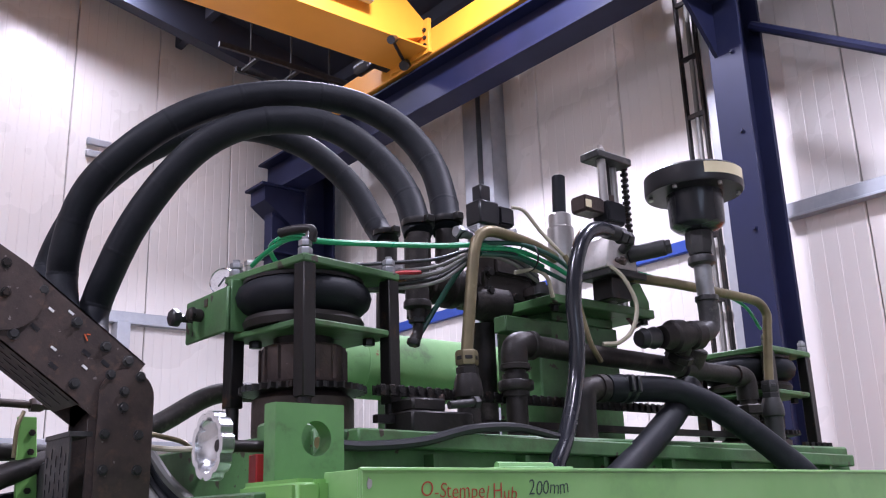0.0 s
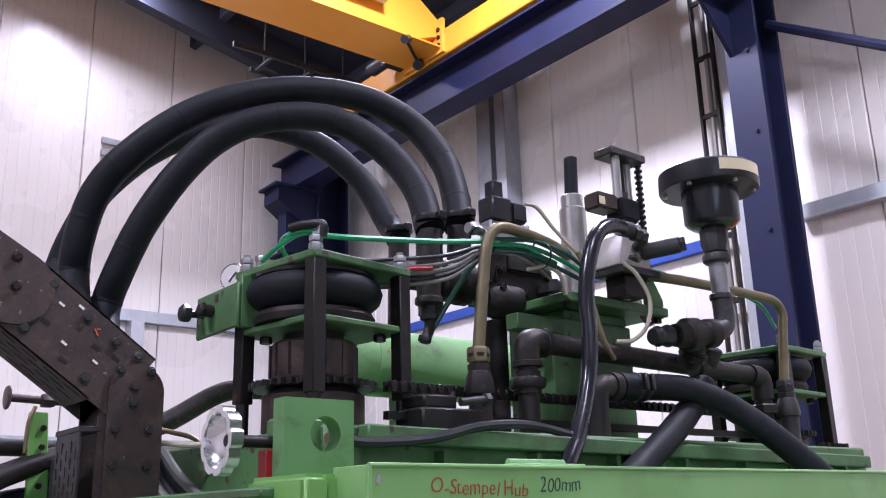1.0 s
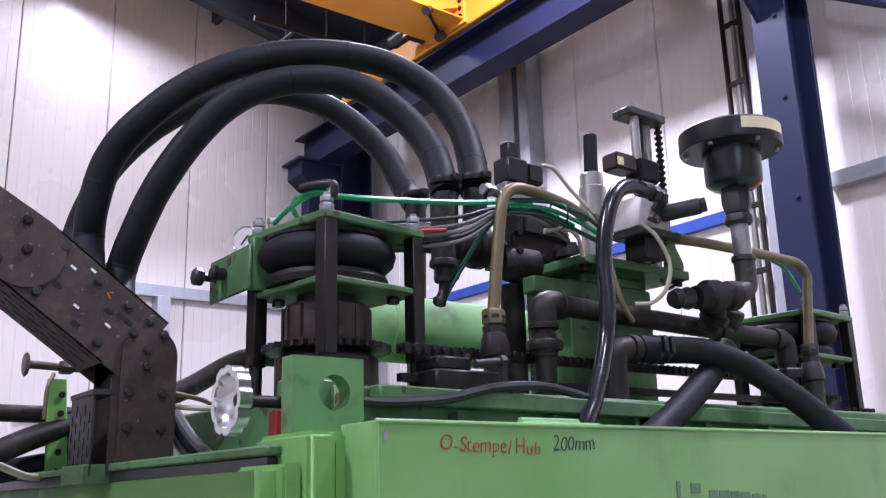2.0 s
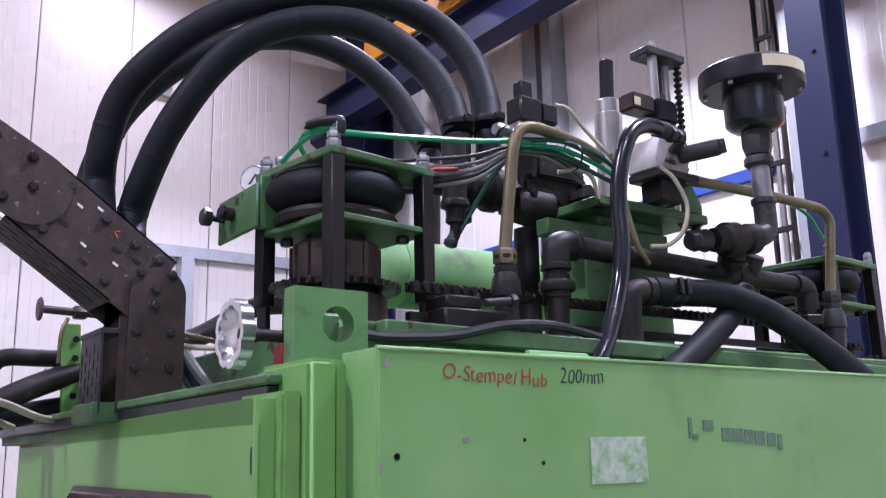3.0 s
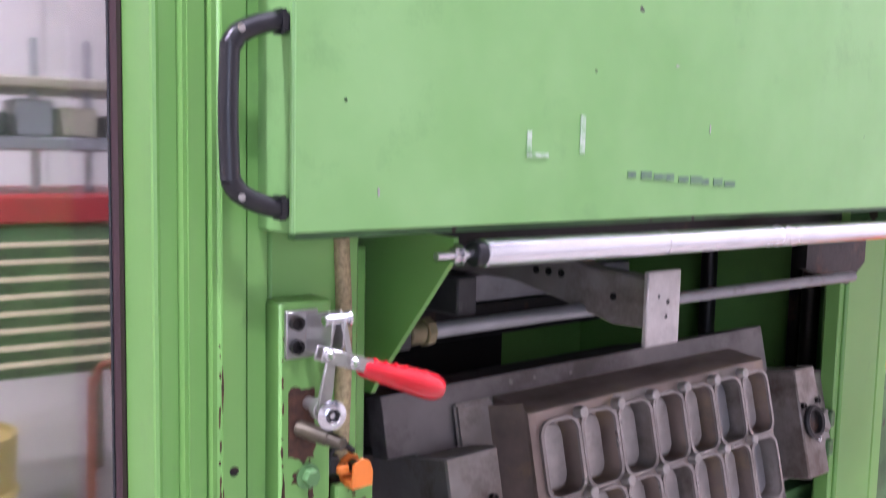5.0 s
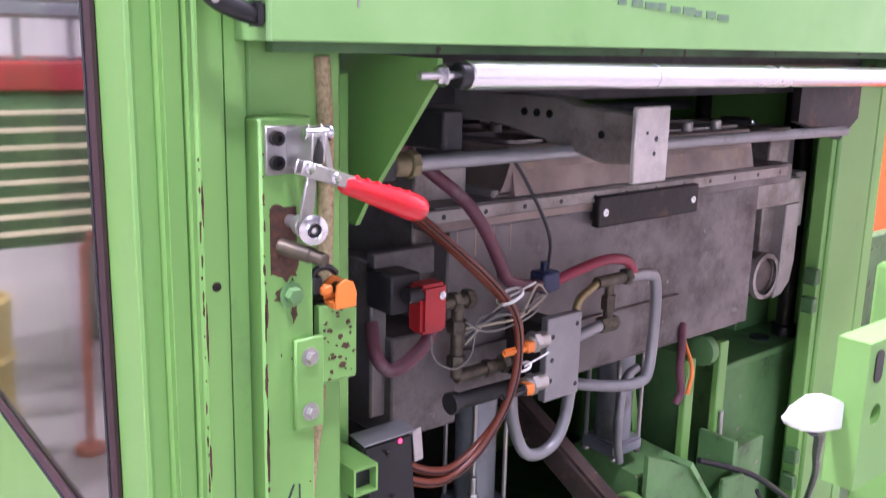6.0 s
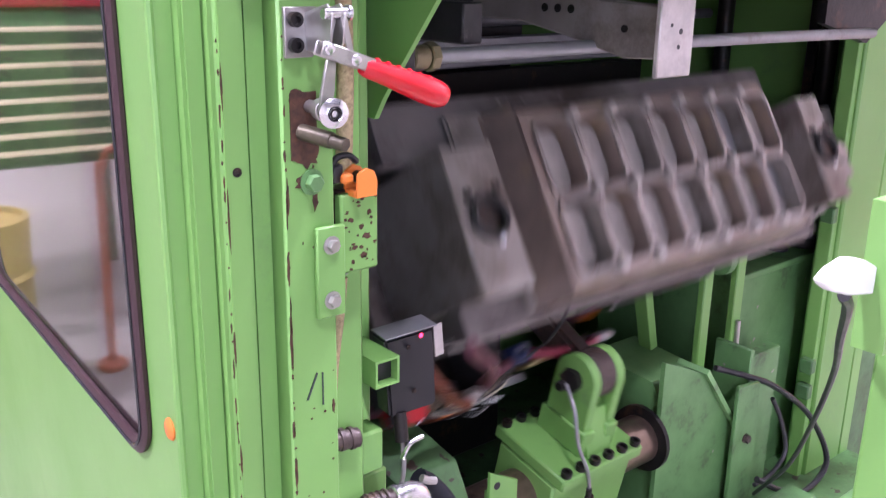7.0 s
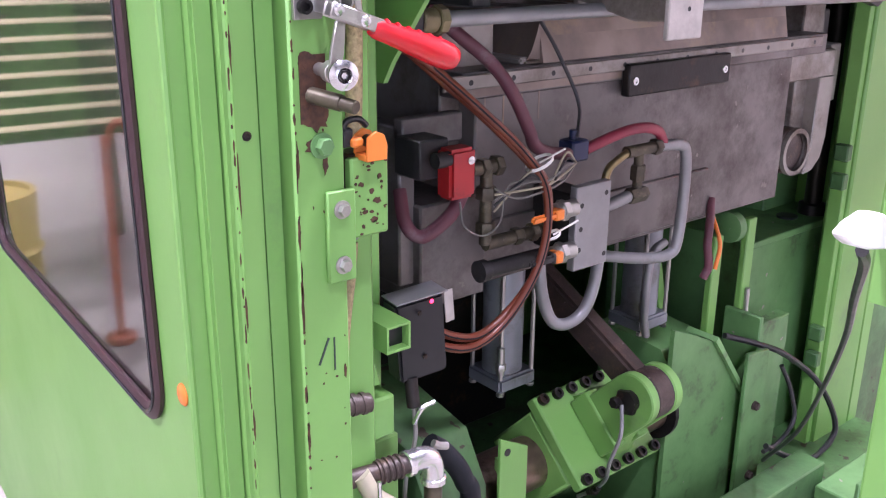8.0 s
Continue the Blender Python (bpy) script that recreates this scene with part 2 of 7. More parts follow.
X, Y, Z = Vector((1, 0, 0)), Vector((0, 1, 0)), Vector((0, 0, 1))


def thing(name, at, label, category, group="", kind=""):
    ob = new(name)
    ob.empty_display_size = 0.05
    ob.location = at
    BASE[ob] = Vector(at)
    return tagged(ob, label, category, group, kind)


def part(name, bm, mat, parent=None, label="", smooth=38):
    """One mesh object; bm holds world places, parent is a thing or one of its parts."""
    base = BASE.get(parent, Vector())
    if base.length:
        bmesh.ops.translate(bm, verts=bm.verts, vec=-base)
    me = bpy.data.meshes.new(name)
    bm.to_mesh(me)
    bm.free()
    me.materials.append(mat)
    me.polygons.foreach_set("use_smooth", [True] * len(me.polygons))
    me.set_sharp_from_angle(angle=radians(smooth))
    ob = new(name, me)
    if parent:
        ob.parent = parent
    BASE[ob] = base
    if label:
        ob["label"] = label
    return ob


def single(name, bm, mat, label, category, group="", kind=""):
    """A thing that is one mesh; its origin goes to its base."""
    lo = [min(v.co[i] for v in bm.verts) for i in range(3)]
    hi = [max(v.co[i] for v in bm.verts) for i in range(3)]
    at = Vector(((lo[0] + hi[0]) / 2, (lo[1] + hi[1]) / 2, lo[2]))
    bmesh.ops.translate(bm, verts=bm.verts, vec=-at)
    ob = part(name, bm, mat)
    ob.location = at
    BASE[ob] = at
    return tagged(ob, label, category, group, kind)


def merge(*bms):
    a = bms[0]
    for b in bms[1:]:
        me = bpy.data.meshes.new("joined")
        b.to_mesh(me)
        a.from_mesh(me)
        b.free()
        bpy.data.meshes.remove(me)
    return a


def box(x0, x1, y0, y1, z0, z1, bevel=0.002, seg=1, turn=None):
    bm = bmesh.new()
    bmesh.ops.create_cube(bm, size=1)
    c = Vector(((x0 + x1) / 2, (y0 + y1) / 2, (z0 + z1) / 2))
    for v in bm.verts:
        v.co = Vector((v.co.x * (x1 - x0), v.co.y * (y1 - y0), v.co.z * (z1 - z0)))
    if bevel:
        bmesh.ops.bevel(bm, geom=list(bm.edges), offset=min(bevel, 0.45 * min(x1 - x0, y1 - y0, z1 - z0)), segments=seg, affect="EDGES")
    if turn:
        bmesh.ops.transform(bm, matrix=turn.to_4x4(), verts=bm.verts)
    bmesh.ops.translate(bm, verts=bm.verts, vec=c)
    return bm


def frame_of(axis):
    w = Vector(axis).normalized()
    u = w.cross(Z if abs(w.z) < 0.9 else X).normalized()
    return u, w.cross(u), w


def lathe(profile, at, axis, seg=28, close=True):
    """Turned body: profile of (radius, along) from at, along axis."""
    bm = bmesh.new()
    u, v, w = frame_of(axis)
    at = Vector(at)
    rings = []
    for r, s in profile:
        if r < 1e-6:
            rings.append([bm.verts.new(at + w * s)])
        else:
            rings.append([bm.verts.new(at + w * s + (u * math.cos(a) + v * math.sin(a)) * r) for a in [2 * math.pi * i / seg for i in range(seg)]])
    for a, b in zip(rings, rings[1:]):
        for i in range(seg):
            j = (i + 1) % seg
            if len(a) == 1 and len(b) == 1:
                continue
            if len(a) == 1:
                bm.faces.new((a[0], b[j], b[i]))
            elif len(b) == 1:
                bm.faces.new((a[i], a[j], b[0]))
            else:
                bm.faces.new((a[i], a[j], b[j], b[i]))
    if close:
        for ring in (rings[0], rings[-1]):
            if len(ring) > 1:
                bm.faces.new(ring)
    bmesh.ops.recalc_face_normals(bm, faces=bm.faces)
    return bm


def rod(a, b, r, seg=20, chamfer=0.0):
    a, b = Vector(a), Vector(b)
    n = (b - a).length
    c = min(chamfer, n * 0.4, r * 0.5)
    return lathe([(r - c, 0), (r, c), (r, n - c), (r - c, n)] if c else [(r, 0), (r, n)], a, b - a, seg)


def hexa(at, axis, r, h):
    return lathe([(r * 0.93, 0), (r, h * 0.08), (r, h * 0.85), (r * 0.88, h)], at, axis, 6)


def spline(pts, per=8):
    pts = [Vector(p) for p in pts]
    if len(pts) == 2:
        return pts
    ext = [2 * pts[0] - pts[1]] + pts + [2 * pts[-1] - pts[-2]]
    out = []
    for i in range(1, len(ext) - 2):
        p0, p1, p2, p3 = ext[i - 1:i + 3]
        for k in range(per):
            t = k / per
            out.append(0.5 * ((2 * p1) + (p2 - p0) * t + (2 * p0 - 5 * p1 + 4 * p2 - p3) * t * t + (3 * p1 - p0 - 3 * p2 + p3) * t ** 3))
    out.append(pts[-1])
    return out


def tube(pts, r, seg=12, per=8, rough=0.0):
    """A hose or bent pipe along a smooth line through pts."""
    line = spline(pts, per)
    bm = bmesh.new()
    d = (line[1] - line[0]).normalized()
    u = frame_of(d)[0]
    rings = []
    for i, p in enumerate(line):
        d = (line[min(i + 1, len(line) - 1)] - line[max(i - 1, 0)]).normalized()
        u = (u - d * u.dot(d)).normalized()
        v = d.cross(u)
        k = r * (1 + rough * noise.noise(p * 23))
        rings.append([bm.verts.new(p + (u * math.cos(a) + v * math.sin(a)) * k) for a in [2 * math.pi * j / seg for j in range(seg)]])
    for a, b in zip(rings, rings[1:]):
        for j in range(seg):
            bm.faces.new((a[j], a[(j + 1) % seg], b[(j + 1) % seg], b[j]))
    bm.faces.new(rings[0][::-1])
    bm.faces.new(rings[-1])
    return bm


def prism(poly, axis, a, b, bevel=0.0):
    """A plate: poly in the plane across axis ('x': y,z  'y': x,z  'z': x,y), from a to b along it."""
    bm = bmesh.new()
    put = {"x": lambda p, s: (s, p[0], p[1]), "y": lambda p, s: (p[0], s, p[1]), "z": lambda p, s: (p[0], p[1], s)}[axis]
    lo = [bm.verts.new(put(p, a)) for p in poly]
    hi = [bm.verts.new(put(p, b)) for p in poly]
    bm.faces.new(lo)
    bm.faces.new(hi)
    k = len(poly)
    for i in range(k):
        bm.faces.new((lo[i], lo[(i + 1) % k], hi[(i + 1) % k], hi[i]))
    bmesh.ops.recalc_face_normals(bm, faces=bm.faces)
    if bevel:
        bmesh.ops.bevel(bm, geom=list(bm.edges), offset=bevel, segments=1, affect="EDGES")
    return bm


def rounded(w, h, r, seg=6, cx=0.0, cy=0.0):
    out = []
    for sx, sy, a0 in ((1, 1, 0), (-1, 1, 90), (-1, -1, 180), (1, -1, 270)):
        for i in range(seg + 1):
            a = radians(a0 + 90 * i / seg)
            out.append((cx + sx * (w / 2 - r) + r * math.cos(a), cy + sy * (h / 2 - r) + r * math.sin(a)))
    return out


def ring_plate(outer, inner, axis, a, b):
    """A plate with an opening: outer and inner are closed lines of equally many points."""
    bm = bmesh.new()
    put = {"x": lambda p, s: (s, p[0], p[1]), "y": lambda p, s: (p[0], s, p[1]), "z": lambda p, s: (p[0], p[1], s)}[axis]
    o0, o1 = [[bm.verts.new(put(p, s)) for p in outer] for s in (a, b)]
    i0, i1 = [[bm.verts.new(put(p, s)) for p in inner] for s in (a, b)]
    k = len(outer)
    for i in range(k):
        j = (i + 1) % k
        bm.faces.new((o0[i], o0[j], i0[j], i0[i]))
        bm.faces.new((o1[i], o1[j], i1[j], i1[i]))
        bm.faces.new((o0[i], o0[j], o1[j], o1[i]))
        bm.faces.new((i0[i], i0[j], i1[j], i1[i]))
    bmesh.ops.recalc_face_normals(bm, faces=bm.faces)
    return bm


def rect_line(x0, x1, y0, y1, cx, cy, k=32):
    """k points on a rectangle's edge, seen from cx, cy at even angles."""
    out = []
    for i in range(k):
        a = 2 * math.pi * i / k
        dx, dy = math.cos(a), math.sin(a)
        s = min([((x1 if dx > 0 else x0) - cx) / dx if abs(dx) > 1e-9 else 9e9, ((y1 if dy > 0 else y0) - cy) / dy if abs(dy) > 1e-9 else 9e9])
        out.append((cx + dx * s, cy + dy * s))
    # the corners take the place of the nearest points
    for c in ((x0, y0), (x0, y1), (x1, y0), (x1, y1)):
        i = min(range(k), key=lambda q: (out[q][0] - c[0]) ** 2 + (out[q][1] - c[1]) ** 2)
        out[i] = c
    return out


def circle(cx, cy, r, k=32):
    return [(cx + r * math.cos(2 * math.pi * i / k), cy + r * math.sin(2 * math.pi * i / k)) for i in range(k)]


def bolt(parent, at, axis, r, h, mat=None, washer=True, label=""):
    """A hex bolt head on its washer, a part of parent."""
    ax = Vector(axis).normalized()
    bm = hexa(Vector(at) + ax * (h * 0.2 if washer else 0), ax, r, h)
    if washer:
        bm = merge(bm, lathe([(r * 1.45, 0), (r * 1.45, h * 0.2)], at, ax, 18))
    return part("bolt", bm, mat or STEEL, parent, label)


def blot(x, y, z, w, h, seed, k=13):
    """A thin irregular patch (chip, stain, scrape) on a face that looks along -y, at y."""
    rng = random.Random(seed)
    pts = [(x + w / 2 * math.cos(2 * math.pi * i / k) * rng.uniform(0.6, 1.15), z + h / 2 * math.sin(2 * math.pi * i / k) * rng.uniform(0.6, 1.15)) for i in range(k)]
    return prism(pts, "y", y - 0.0005, y + 0.0005)


def lettering(name, text, size, at, turn, mat, parent, label=""):
    """Hand lettering: every letter a part of its own, a little uneven, on the plane turned by turn."""
    def glyphs(body):
        cu = bpy.data.curves.new(name, "FONT")
        cu.body, cu.size, cu.extrude, cu.shear, cu.offset = body, size, 0.0002, 0.12, -0.0003
        tmp = bpy.data.objects.new(name, cu)
        me = bpy.data.meshes.new_from_object(tmp)
        bpy.data.objects.remove(tmp)
        return me, max((v.co.x for v in me.vertices), default=0)
    bar = glyphs("|")[1]
    for k, ch in enumerate(text):
        if ch == " ":
            continue
        me = glyphs(ch)[0]
        me.materials.clear()
        me.materials.append(mat)
        shift = Matrix.Translation((glyphs(text[:k] + "|")[1] - bar, size * random.uniform(-0.05, 0.06), 0)) @ pose(0, 0, 0, 0, 0, random.uniform(-7, 7)) @ Matrix.Scale(random.uniform(0.92, 1.15), 4, Y)
        me.transform(Matrix.Translation(Vector(at) - BASE.get(parent, Vector())) @ turn.to_4x4() @ shift)
        ob = new("letter", me)
        ob.parent = parent
        if label:
            ob["label"] = label

# ---- hall ----
EAVE = lambda x: 7.954 - 0.215 * (x - 3.164)
single("floor", box(-7.2, 6.2, -8.2, 9.8, -0.2, 0.0, 0), FLOOR, "grey worn screed floor of the hall", "floor", kind="structure")


def wall_panel_mesh(width, height, depth=0.08):
    """A sandwich panel: a sheet with shallow ribs and chamfered long edges; runs along x, outer face at y 0, inner face at -depth."""
    prof = [(0.004, 0), (0.004, -depth + 0.012), (0.012, -depth)]
    k = 9
    for i in range(1, k):
        c = width * i / k
        prof += [(c - 0.006, -depth), (c - 0.003, -depth + 0.0025), (c + 0.003, -depth + 0.0025), (c + 0.006, -depth)]
    prof += [(width - 0.012, -depth), (width - 0.004, -depth + 0.012), (width - 0.004, 0)]
    bm = prism(prof, "z", 0, height)
    me = bpy.data.meshes.new("panel")
    bm.to_mesh(me)
    bm.free()
    me.materials.append(WALL)
    return me


def panel_wall(name, start, along_deg, width, count, height, label):
    back = box(0, width * count, 0.0, 0.12, 0, height, 0)
    ob = part(name, back, JOINT)
    tagged(ob, label, "wall", kind="structure")
    ob.matrix_basis = pose(*start, 0, 0, along_deg)
    me = wall_panel_mesh(width, height)
    for i in range(count):
        p = new("panel", me)
        p.parent = ob
        p.location = (i * width, 0, 0)


panel_wall("wall_north", (-6.63, 9.68, 0), 0, 0.95, 13, 10.2, "cream ribbed sandwich-panel wall with a bright lamp reflection")
panel_wall("wall_east", (6.08, 9.60, 0), -90, 0.985, 18, 8.4, "cream ribbed sandwich-panel wall behind a navy column")
panel_wall("wall_west", (-7.08, -8.1, 0), 90, 0.985, 18, 10.6, "cream ribbed sandwich-panel wall")
panel_wall("wall_south", (6.1, -8.08, 0), 180, 0.95, 14, 10.6, "cream ribbed sandwich-panel wall beside the added gate")

roof = prism([(-7.3, EAVE(-7.3)), (6.3, EAVE(6.3)), (6.3, EAVE(6.3) + 0.15), (-7.3, EAVE(-7.3) + 0.15)], "y", -8.3, 9.9)
for i in range(8):
    x = -6.2 + i * 1.7
    roof = merge(roof, prism([(x, EAVE(x) - 0.16), (x + 0.08, EAVE(x + 0.08) - 0.16), (x + 0.08, EAVE(x + 0.08) + 0.02), (x, EAVE(x) + 0.02)], "y", -8.1, 9.65))
for y in (3.2, 8.8):
    roof = merge(roof, prism([(-7.1, EAVE(-7.1) - 0.45), (5.9, EAVE(5.9) - 0.45), (5.9, EAVE(5.9)), (-7.1, EAVE(-7.1))], "y", y, y + 0.16))
tagged(part("ceiling", roof, ROOF), "dark steel roof deck with purlins and rafters", "ceiling", kind="structure")

# no gate is known here; the frame is added for the fill light
gate = thing("assumed_gate", (-2.6, -7.97, 0), "unseen gate frame added round the daylight fill", "gate", kind="structure")
part("gate_frame", ring_plate(rect_line(-5.5, 0.3, 0.0, 4.9, -2.6, 2.4), rect_line(-5.4, 0.2, 0.02, 4.8, -2.6, 2.4), "y", -7.998, -7.9), GALV, gate)

wr = merge(box(-6.6, 5.9, 9.52, 9.598, 4.20, 4.33, 0.006), box(-6.6, 5.9, 9.50, 9.53, 4.20, 4.225, 0.003))
single("wall_rail_north", wr, GALV, "galvanised steel wall girt along the cream wall", "wall rail", kind="structure")
single("wall_rail_east", merge(box(5.93, 5.998, -7.9, 3.26, 4.08, 4.20, 0.006), box(5.91, 5.94, -7.9, 3.26, 4.08, 4.10, 0.003)), GALV, "galvanised steel wall girt beside the navy column", "wall rail", kind="structure")
single("wall_stripe_east", box(5.95, 5.998, 3.95, 9.45, 4.06, 4.16, 0.006), BLUE, "blue painted steel girt along the cream wall", "wall rail", kind="structure")
single("wall_rail_corner", box(2.2, 5.9, 9.5, 9.598, 2.9, 2.98, 0.006), GALV, "thin galvanised rail on the cream wall", "wall rail", kind="structure")


def h_column(name, x0, x1, y0, y1, z1, label):
    col = thing(name, ((x0 + x1) / 2, (y0 + y1) / 2, 0), label, "column", kind="structure")
    ym = (y0 + y1) / 2
    part("flange", box(x0, x0 + 0.03, y0, y1, 0, z1, 0.003), NAVY, col)
    part("flange", box(x1 - 0.03, x1, y0, y1, 0, z1, 0.003), NAVY, col)
    part("web", box(x0 + 0.03, x1 - 0.03, ym - 0.01, ym + 0.01, 0, z1, 0), NAVY, col)
    part("base_plate", box(x0 - 0.08, x1 + 0.08, y0 - 0.06, y1 + 0.06, 0, 0.03, 0.003), NAVY, col)
    return col


c1 = h_column("column_1", 5.36, 5.66, 3.08, 3.34, EAVE(5.6) - 0.1, "navy painted steel H-section hall column")
part("gusset", prism([(3.10, 5.62), (3.32, 5.62), (3.32, 5.86), (3.10, 5.86)], "x", 4.98, 5.36), NAVY, c1)
part("gusset", prism([(4.98, 5.62), (5.36, 5.2), (5.36, 5.62)], "y", 3.27, 3.30), NAVY, c1)
for z in (3.9, 4.6, 5.2):
    bolt(c1, (5.36, 3.16, z), (-1, 0, 0), 0.014, 0.012, NAVY)
c2 = h_column("column_2", 5.36, 5.78, 8.86, 9.28, EAVE(5.6) - 0.1, "navy painted steel H-section column in the hall corner")
part("corbel", prism([(4.86, 5.86), (4.86, 5.66), (5.36, 5.3), (5.36, 5.86)], "y", 8.9, 9.24), NAVY, c2)
part("gusset", box(4.80, 5.36, 8.86, 9.28, 5.83, 5.86, 0.003), NAVY, c2)
for i, z in enumerate((5.05, 4.72)):
    part("plate", box(4.95, 5.36, 8.86, 9.28, z, z + 0.025, 0), NAVY, c2)
part("panel", box(5.0, 5.36, 8.98, 9.16, 4.4, 5.6, 0.004), NAVY, c2)
br = merge(rod((5.56, 3.10, 5.44), (5.56, -1.2, 2.62), 0.035, 8))
single("wall_brace", br, NAVY, "navy steel diagonal brace from the column", "brace", kind="structure")
single("wall_brace", rod((5.56, 3.10, 5.75), (5.56, 0.2, 6.9), 0.04, 8), NAVY, "navy steel diagonal brace under the roof", "brace", kind="structure")

beam = thing("crane_runway_beam", (5.2, 3.0, 5.86), "dark navy crane runway beam on column brackets", "crane beam", kind="structure")
part("bottom_flange", box(5.06, 5.34, -7.9, 9.45, 5.86, 5.885, 0.002), NAVY, beam)
part("web", box(5.19, 5.21, -7.9, 9.45, 5.885, 6.27, 0), NAVY, beam)
part("top_flange", box(5.06, 5.34, -7.9, 9.45, 6.27, 6.295, 0.002), NAVY, beam)
part("crane_rail", box(5.17, 5.23, -7.9, 9.45, 6.295, 6.335, 0.006), OILY, beam)

crane = thing("bridge_crane", (0, 6.58, 6.4), "orange overhead bridge crane resting on its runway rail", "crane")
part("girder", prism([(-6.4, 6.42), (4.72, 6.42), (5.05, 6.55), (5.05, 6.72), (4.6, 7.05), (-6.4, 7.05)], "y", 6.36, 6.80, 0.006), CRANE, crane)
part("girder_flange", box(-6.4, 5.02, 6.30, 6.86, 6.40, 6.42, 0.003), CRANE, crane)
part("end_carriage", box(5.06, 5.33, 4.35, 8.55, 6.345, 6.62, 0.012), CRANE, crane)
part("splice_plate", box(5.02, 5.06, 6.28, 6.90, 6.36, 6.72, 0.004), CRANE, crane)
for y in (6.33, 6.85):
    for z in (6.44, 6.52, 6.60):
        part("bolt", hexa((5.02, y, z), (-1, 0, 0), 0.022, 0.02), OILY, crane)
for y in (4.55, 8.30):
    part("buffer", rod((5.2, y + (0.25 if y > 6 else -0.2), 6.48), (5.2, y + (0.40 if y > 6 else -0.32), 6.48), 0.06), PLASTIC_BLACK, crane)
part("travel_motor", merge(rod((4.86, 6.92, 6.50), (4.86, 7.22, 6.50), 0.075, 18, 0.01), box(4.8, 5.04, 6.86, 6.98, 6.42, 6.6, 0.01)), PLASTIC_BLACK, crane, "black travel motor")
part("limit_switch", merge(rod((4.60, 6.30, 6.36), (5.0, 6.62, 6.36), 0.016, 8), rod((4.56, 6.26, 6.32), (4.66, 6.34, 6.40), 0.04, 10), rod((4.95, 6.58, 6.31), (5.06, 6.66, 6.41), 0.05, 10)), PLASTIC_BLACK, crane, "black limit-switch rod")
part("cable_tray", box(-6.0, 4.35, 6.22, 6.29, 6.62, 6.72, 0.004), GALV, crane)
crane.location.y -= 0.2

lad = thing("cable_ladder", (5.92, 3.87, 1.2), "galvanised vertical cable ladder fixed to the wall", "cable ladder")
for y in (3.79, 3.95):
    part("rail", box(5.90, 5.94, y - 0.012, y + 0.012, 1.2, 7.0, 0.002), OILY, lad)
for i in range(11):
    part("rung", box(5.905, 5.935, 3.80, 3.94, 1.6 + i * 0.5, 1.64 + i * 0.5, 0.003), OILY, lad)
part("cable", tube([(5.93, 3.86, 1.3), (5.93, 3.87, 4), (5.93, 3.85, 6.9)], 0.02, 8), CABLE_GREY, lad)
for y, w in ((6.18, 0.07), (6.42, 0.10)):
    p = merge(box(5.80, 5.998, y - w, y - w + 0.012, 0, 6.9, 0.001), box(5.80, 5.81, y - w, y + w, 0, 6.9, 0.001), box(5.80, 5.998, y + w - 0.012, y + w, 0, 6.9, 0.001))
    single("wall_post", p, GALV, "galvanised steel C-section wall post", "wall post", kind="structure")
single("wall_post", box(5.83, 5.998, 3.55, 3.70, 0, 7.0, 0.004), GALV, "galvanised wall post beside the navy column", "wall post", kind="structure")
single("wall_post", merge(box(3.46, 3.60, 9.42, 9.598, 0, 4.2, 0.004)), GALV, "galvanised wall post below the girt", "wall post", kind="structure")
tr = thing("cable_tray", (4.5, 8.0, 6.9), "dark galvanised cable tray hung from the roof", "cable tray")
part("rail", box(3.8, 5.4, 7.98, 8.02, 6.86, 6.92, 0.003), DARK_GREY, tr)
part("rail", box(4.2, 5.4, 8.38, 8.42, 6.86, 6.92, 0.003), DARK_GREY, tr)
for i in range(3):
    part("rung", box(4.25 + i * 0.5, 4.29 + i * 0.5, 8.02, 8.38, 6.87, 6.90, 0.002), DARK_GREY, tr)
    part("hanger", rod((4.27 + i * 0.5, 8.2, 6.89), (4.27 + i * 0.5, 8.2, EAVE(4.27 + i * 0.5)), 0.012, 6), DARK_GREY, tr)
gr = thing("orange_press", (5.0, 2.0, 0), "orange-red painted machine housing by the wall", "machine")
part("housing", box(4.5, 5.3, 0.9, 2.42, 0.1, 2.282, 0.02), CRANE_RED, gr)
part("plinth", box(4.55, 5.25, 0.95, 2.37, 0, 0.1, 0), PLASTIC_BLACK, gr)
vent = thing("wall_vent", (3.19, 9.58, 6.0), "small white louvred plate on the cream wall", "wall vent")
for i in range(2):
    part("slat", box(3.05, 3.32, 9.56, 9.6, 6.0 + i * 0.14, 6.08 + i * 0.14, 0.01), GALV, vent)
# housings for every lamp, the added fill lamp too
for x, y, z, power in HIGH_BAYS_AND_FILL:
    hb = thing("high_bay_and_fill_lamp", (x, y, z), "rectangular lit high-bay hall lamp, one of them added fill", "lamp", "hall lamps")
    part("housing", box(x - 0.32, x + 0.32, y - 0.30, y + 0.30, z, z + 0.12, 0.02), GALV, hb)
    part("glass", box(x - 0.275, x + 0.275, y - 0.25, y + 0.25, z - 0.015, z, 0), TUBE_LIGHT, hb, "lit lamp glass")
    part("hanger", rod((x, y, z + 0.1), (x, y, EAVE(x)), 0.015, 6), GALV, hb)

# a neighbouring machine that the door's window reflects
nb = thing("machine_cabinet", (0.1, 4.7, 0), "green louvred machine cabinet on legs with a red band", "machine")
part("body", box(-0.38, 0.60, 4.25, 5.3, 0.76, 1.42, 0.02), GREEN_OLD, nb)
for x, y in ((-0.36, 4.27), (0.52, 4.27), (-0.36, 5.2), (0.52, 5.2)):
    part("leg", box(x, x + 0.06, y, y + 0.06, 0.0, 0.76, 0.003), GREEN_OLD, nb)
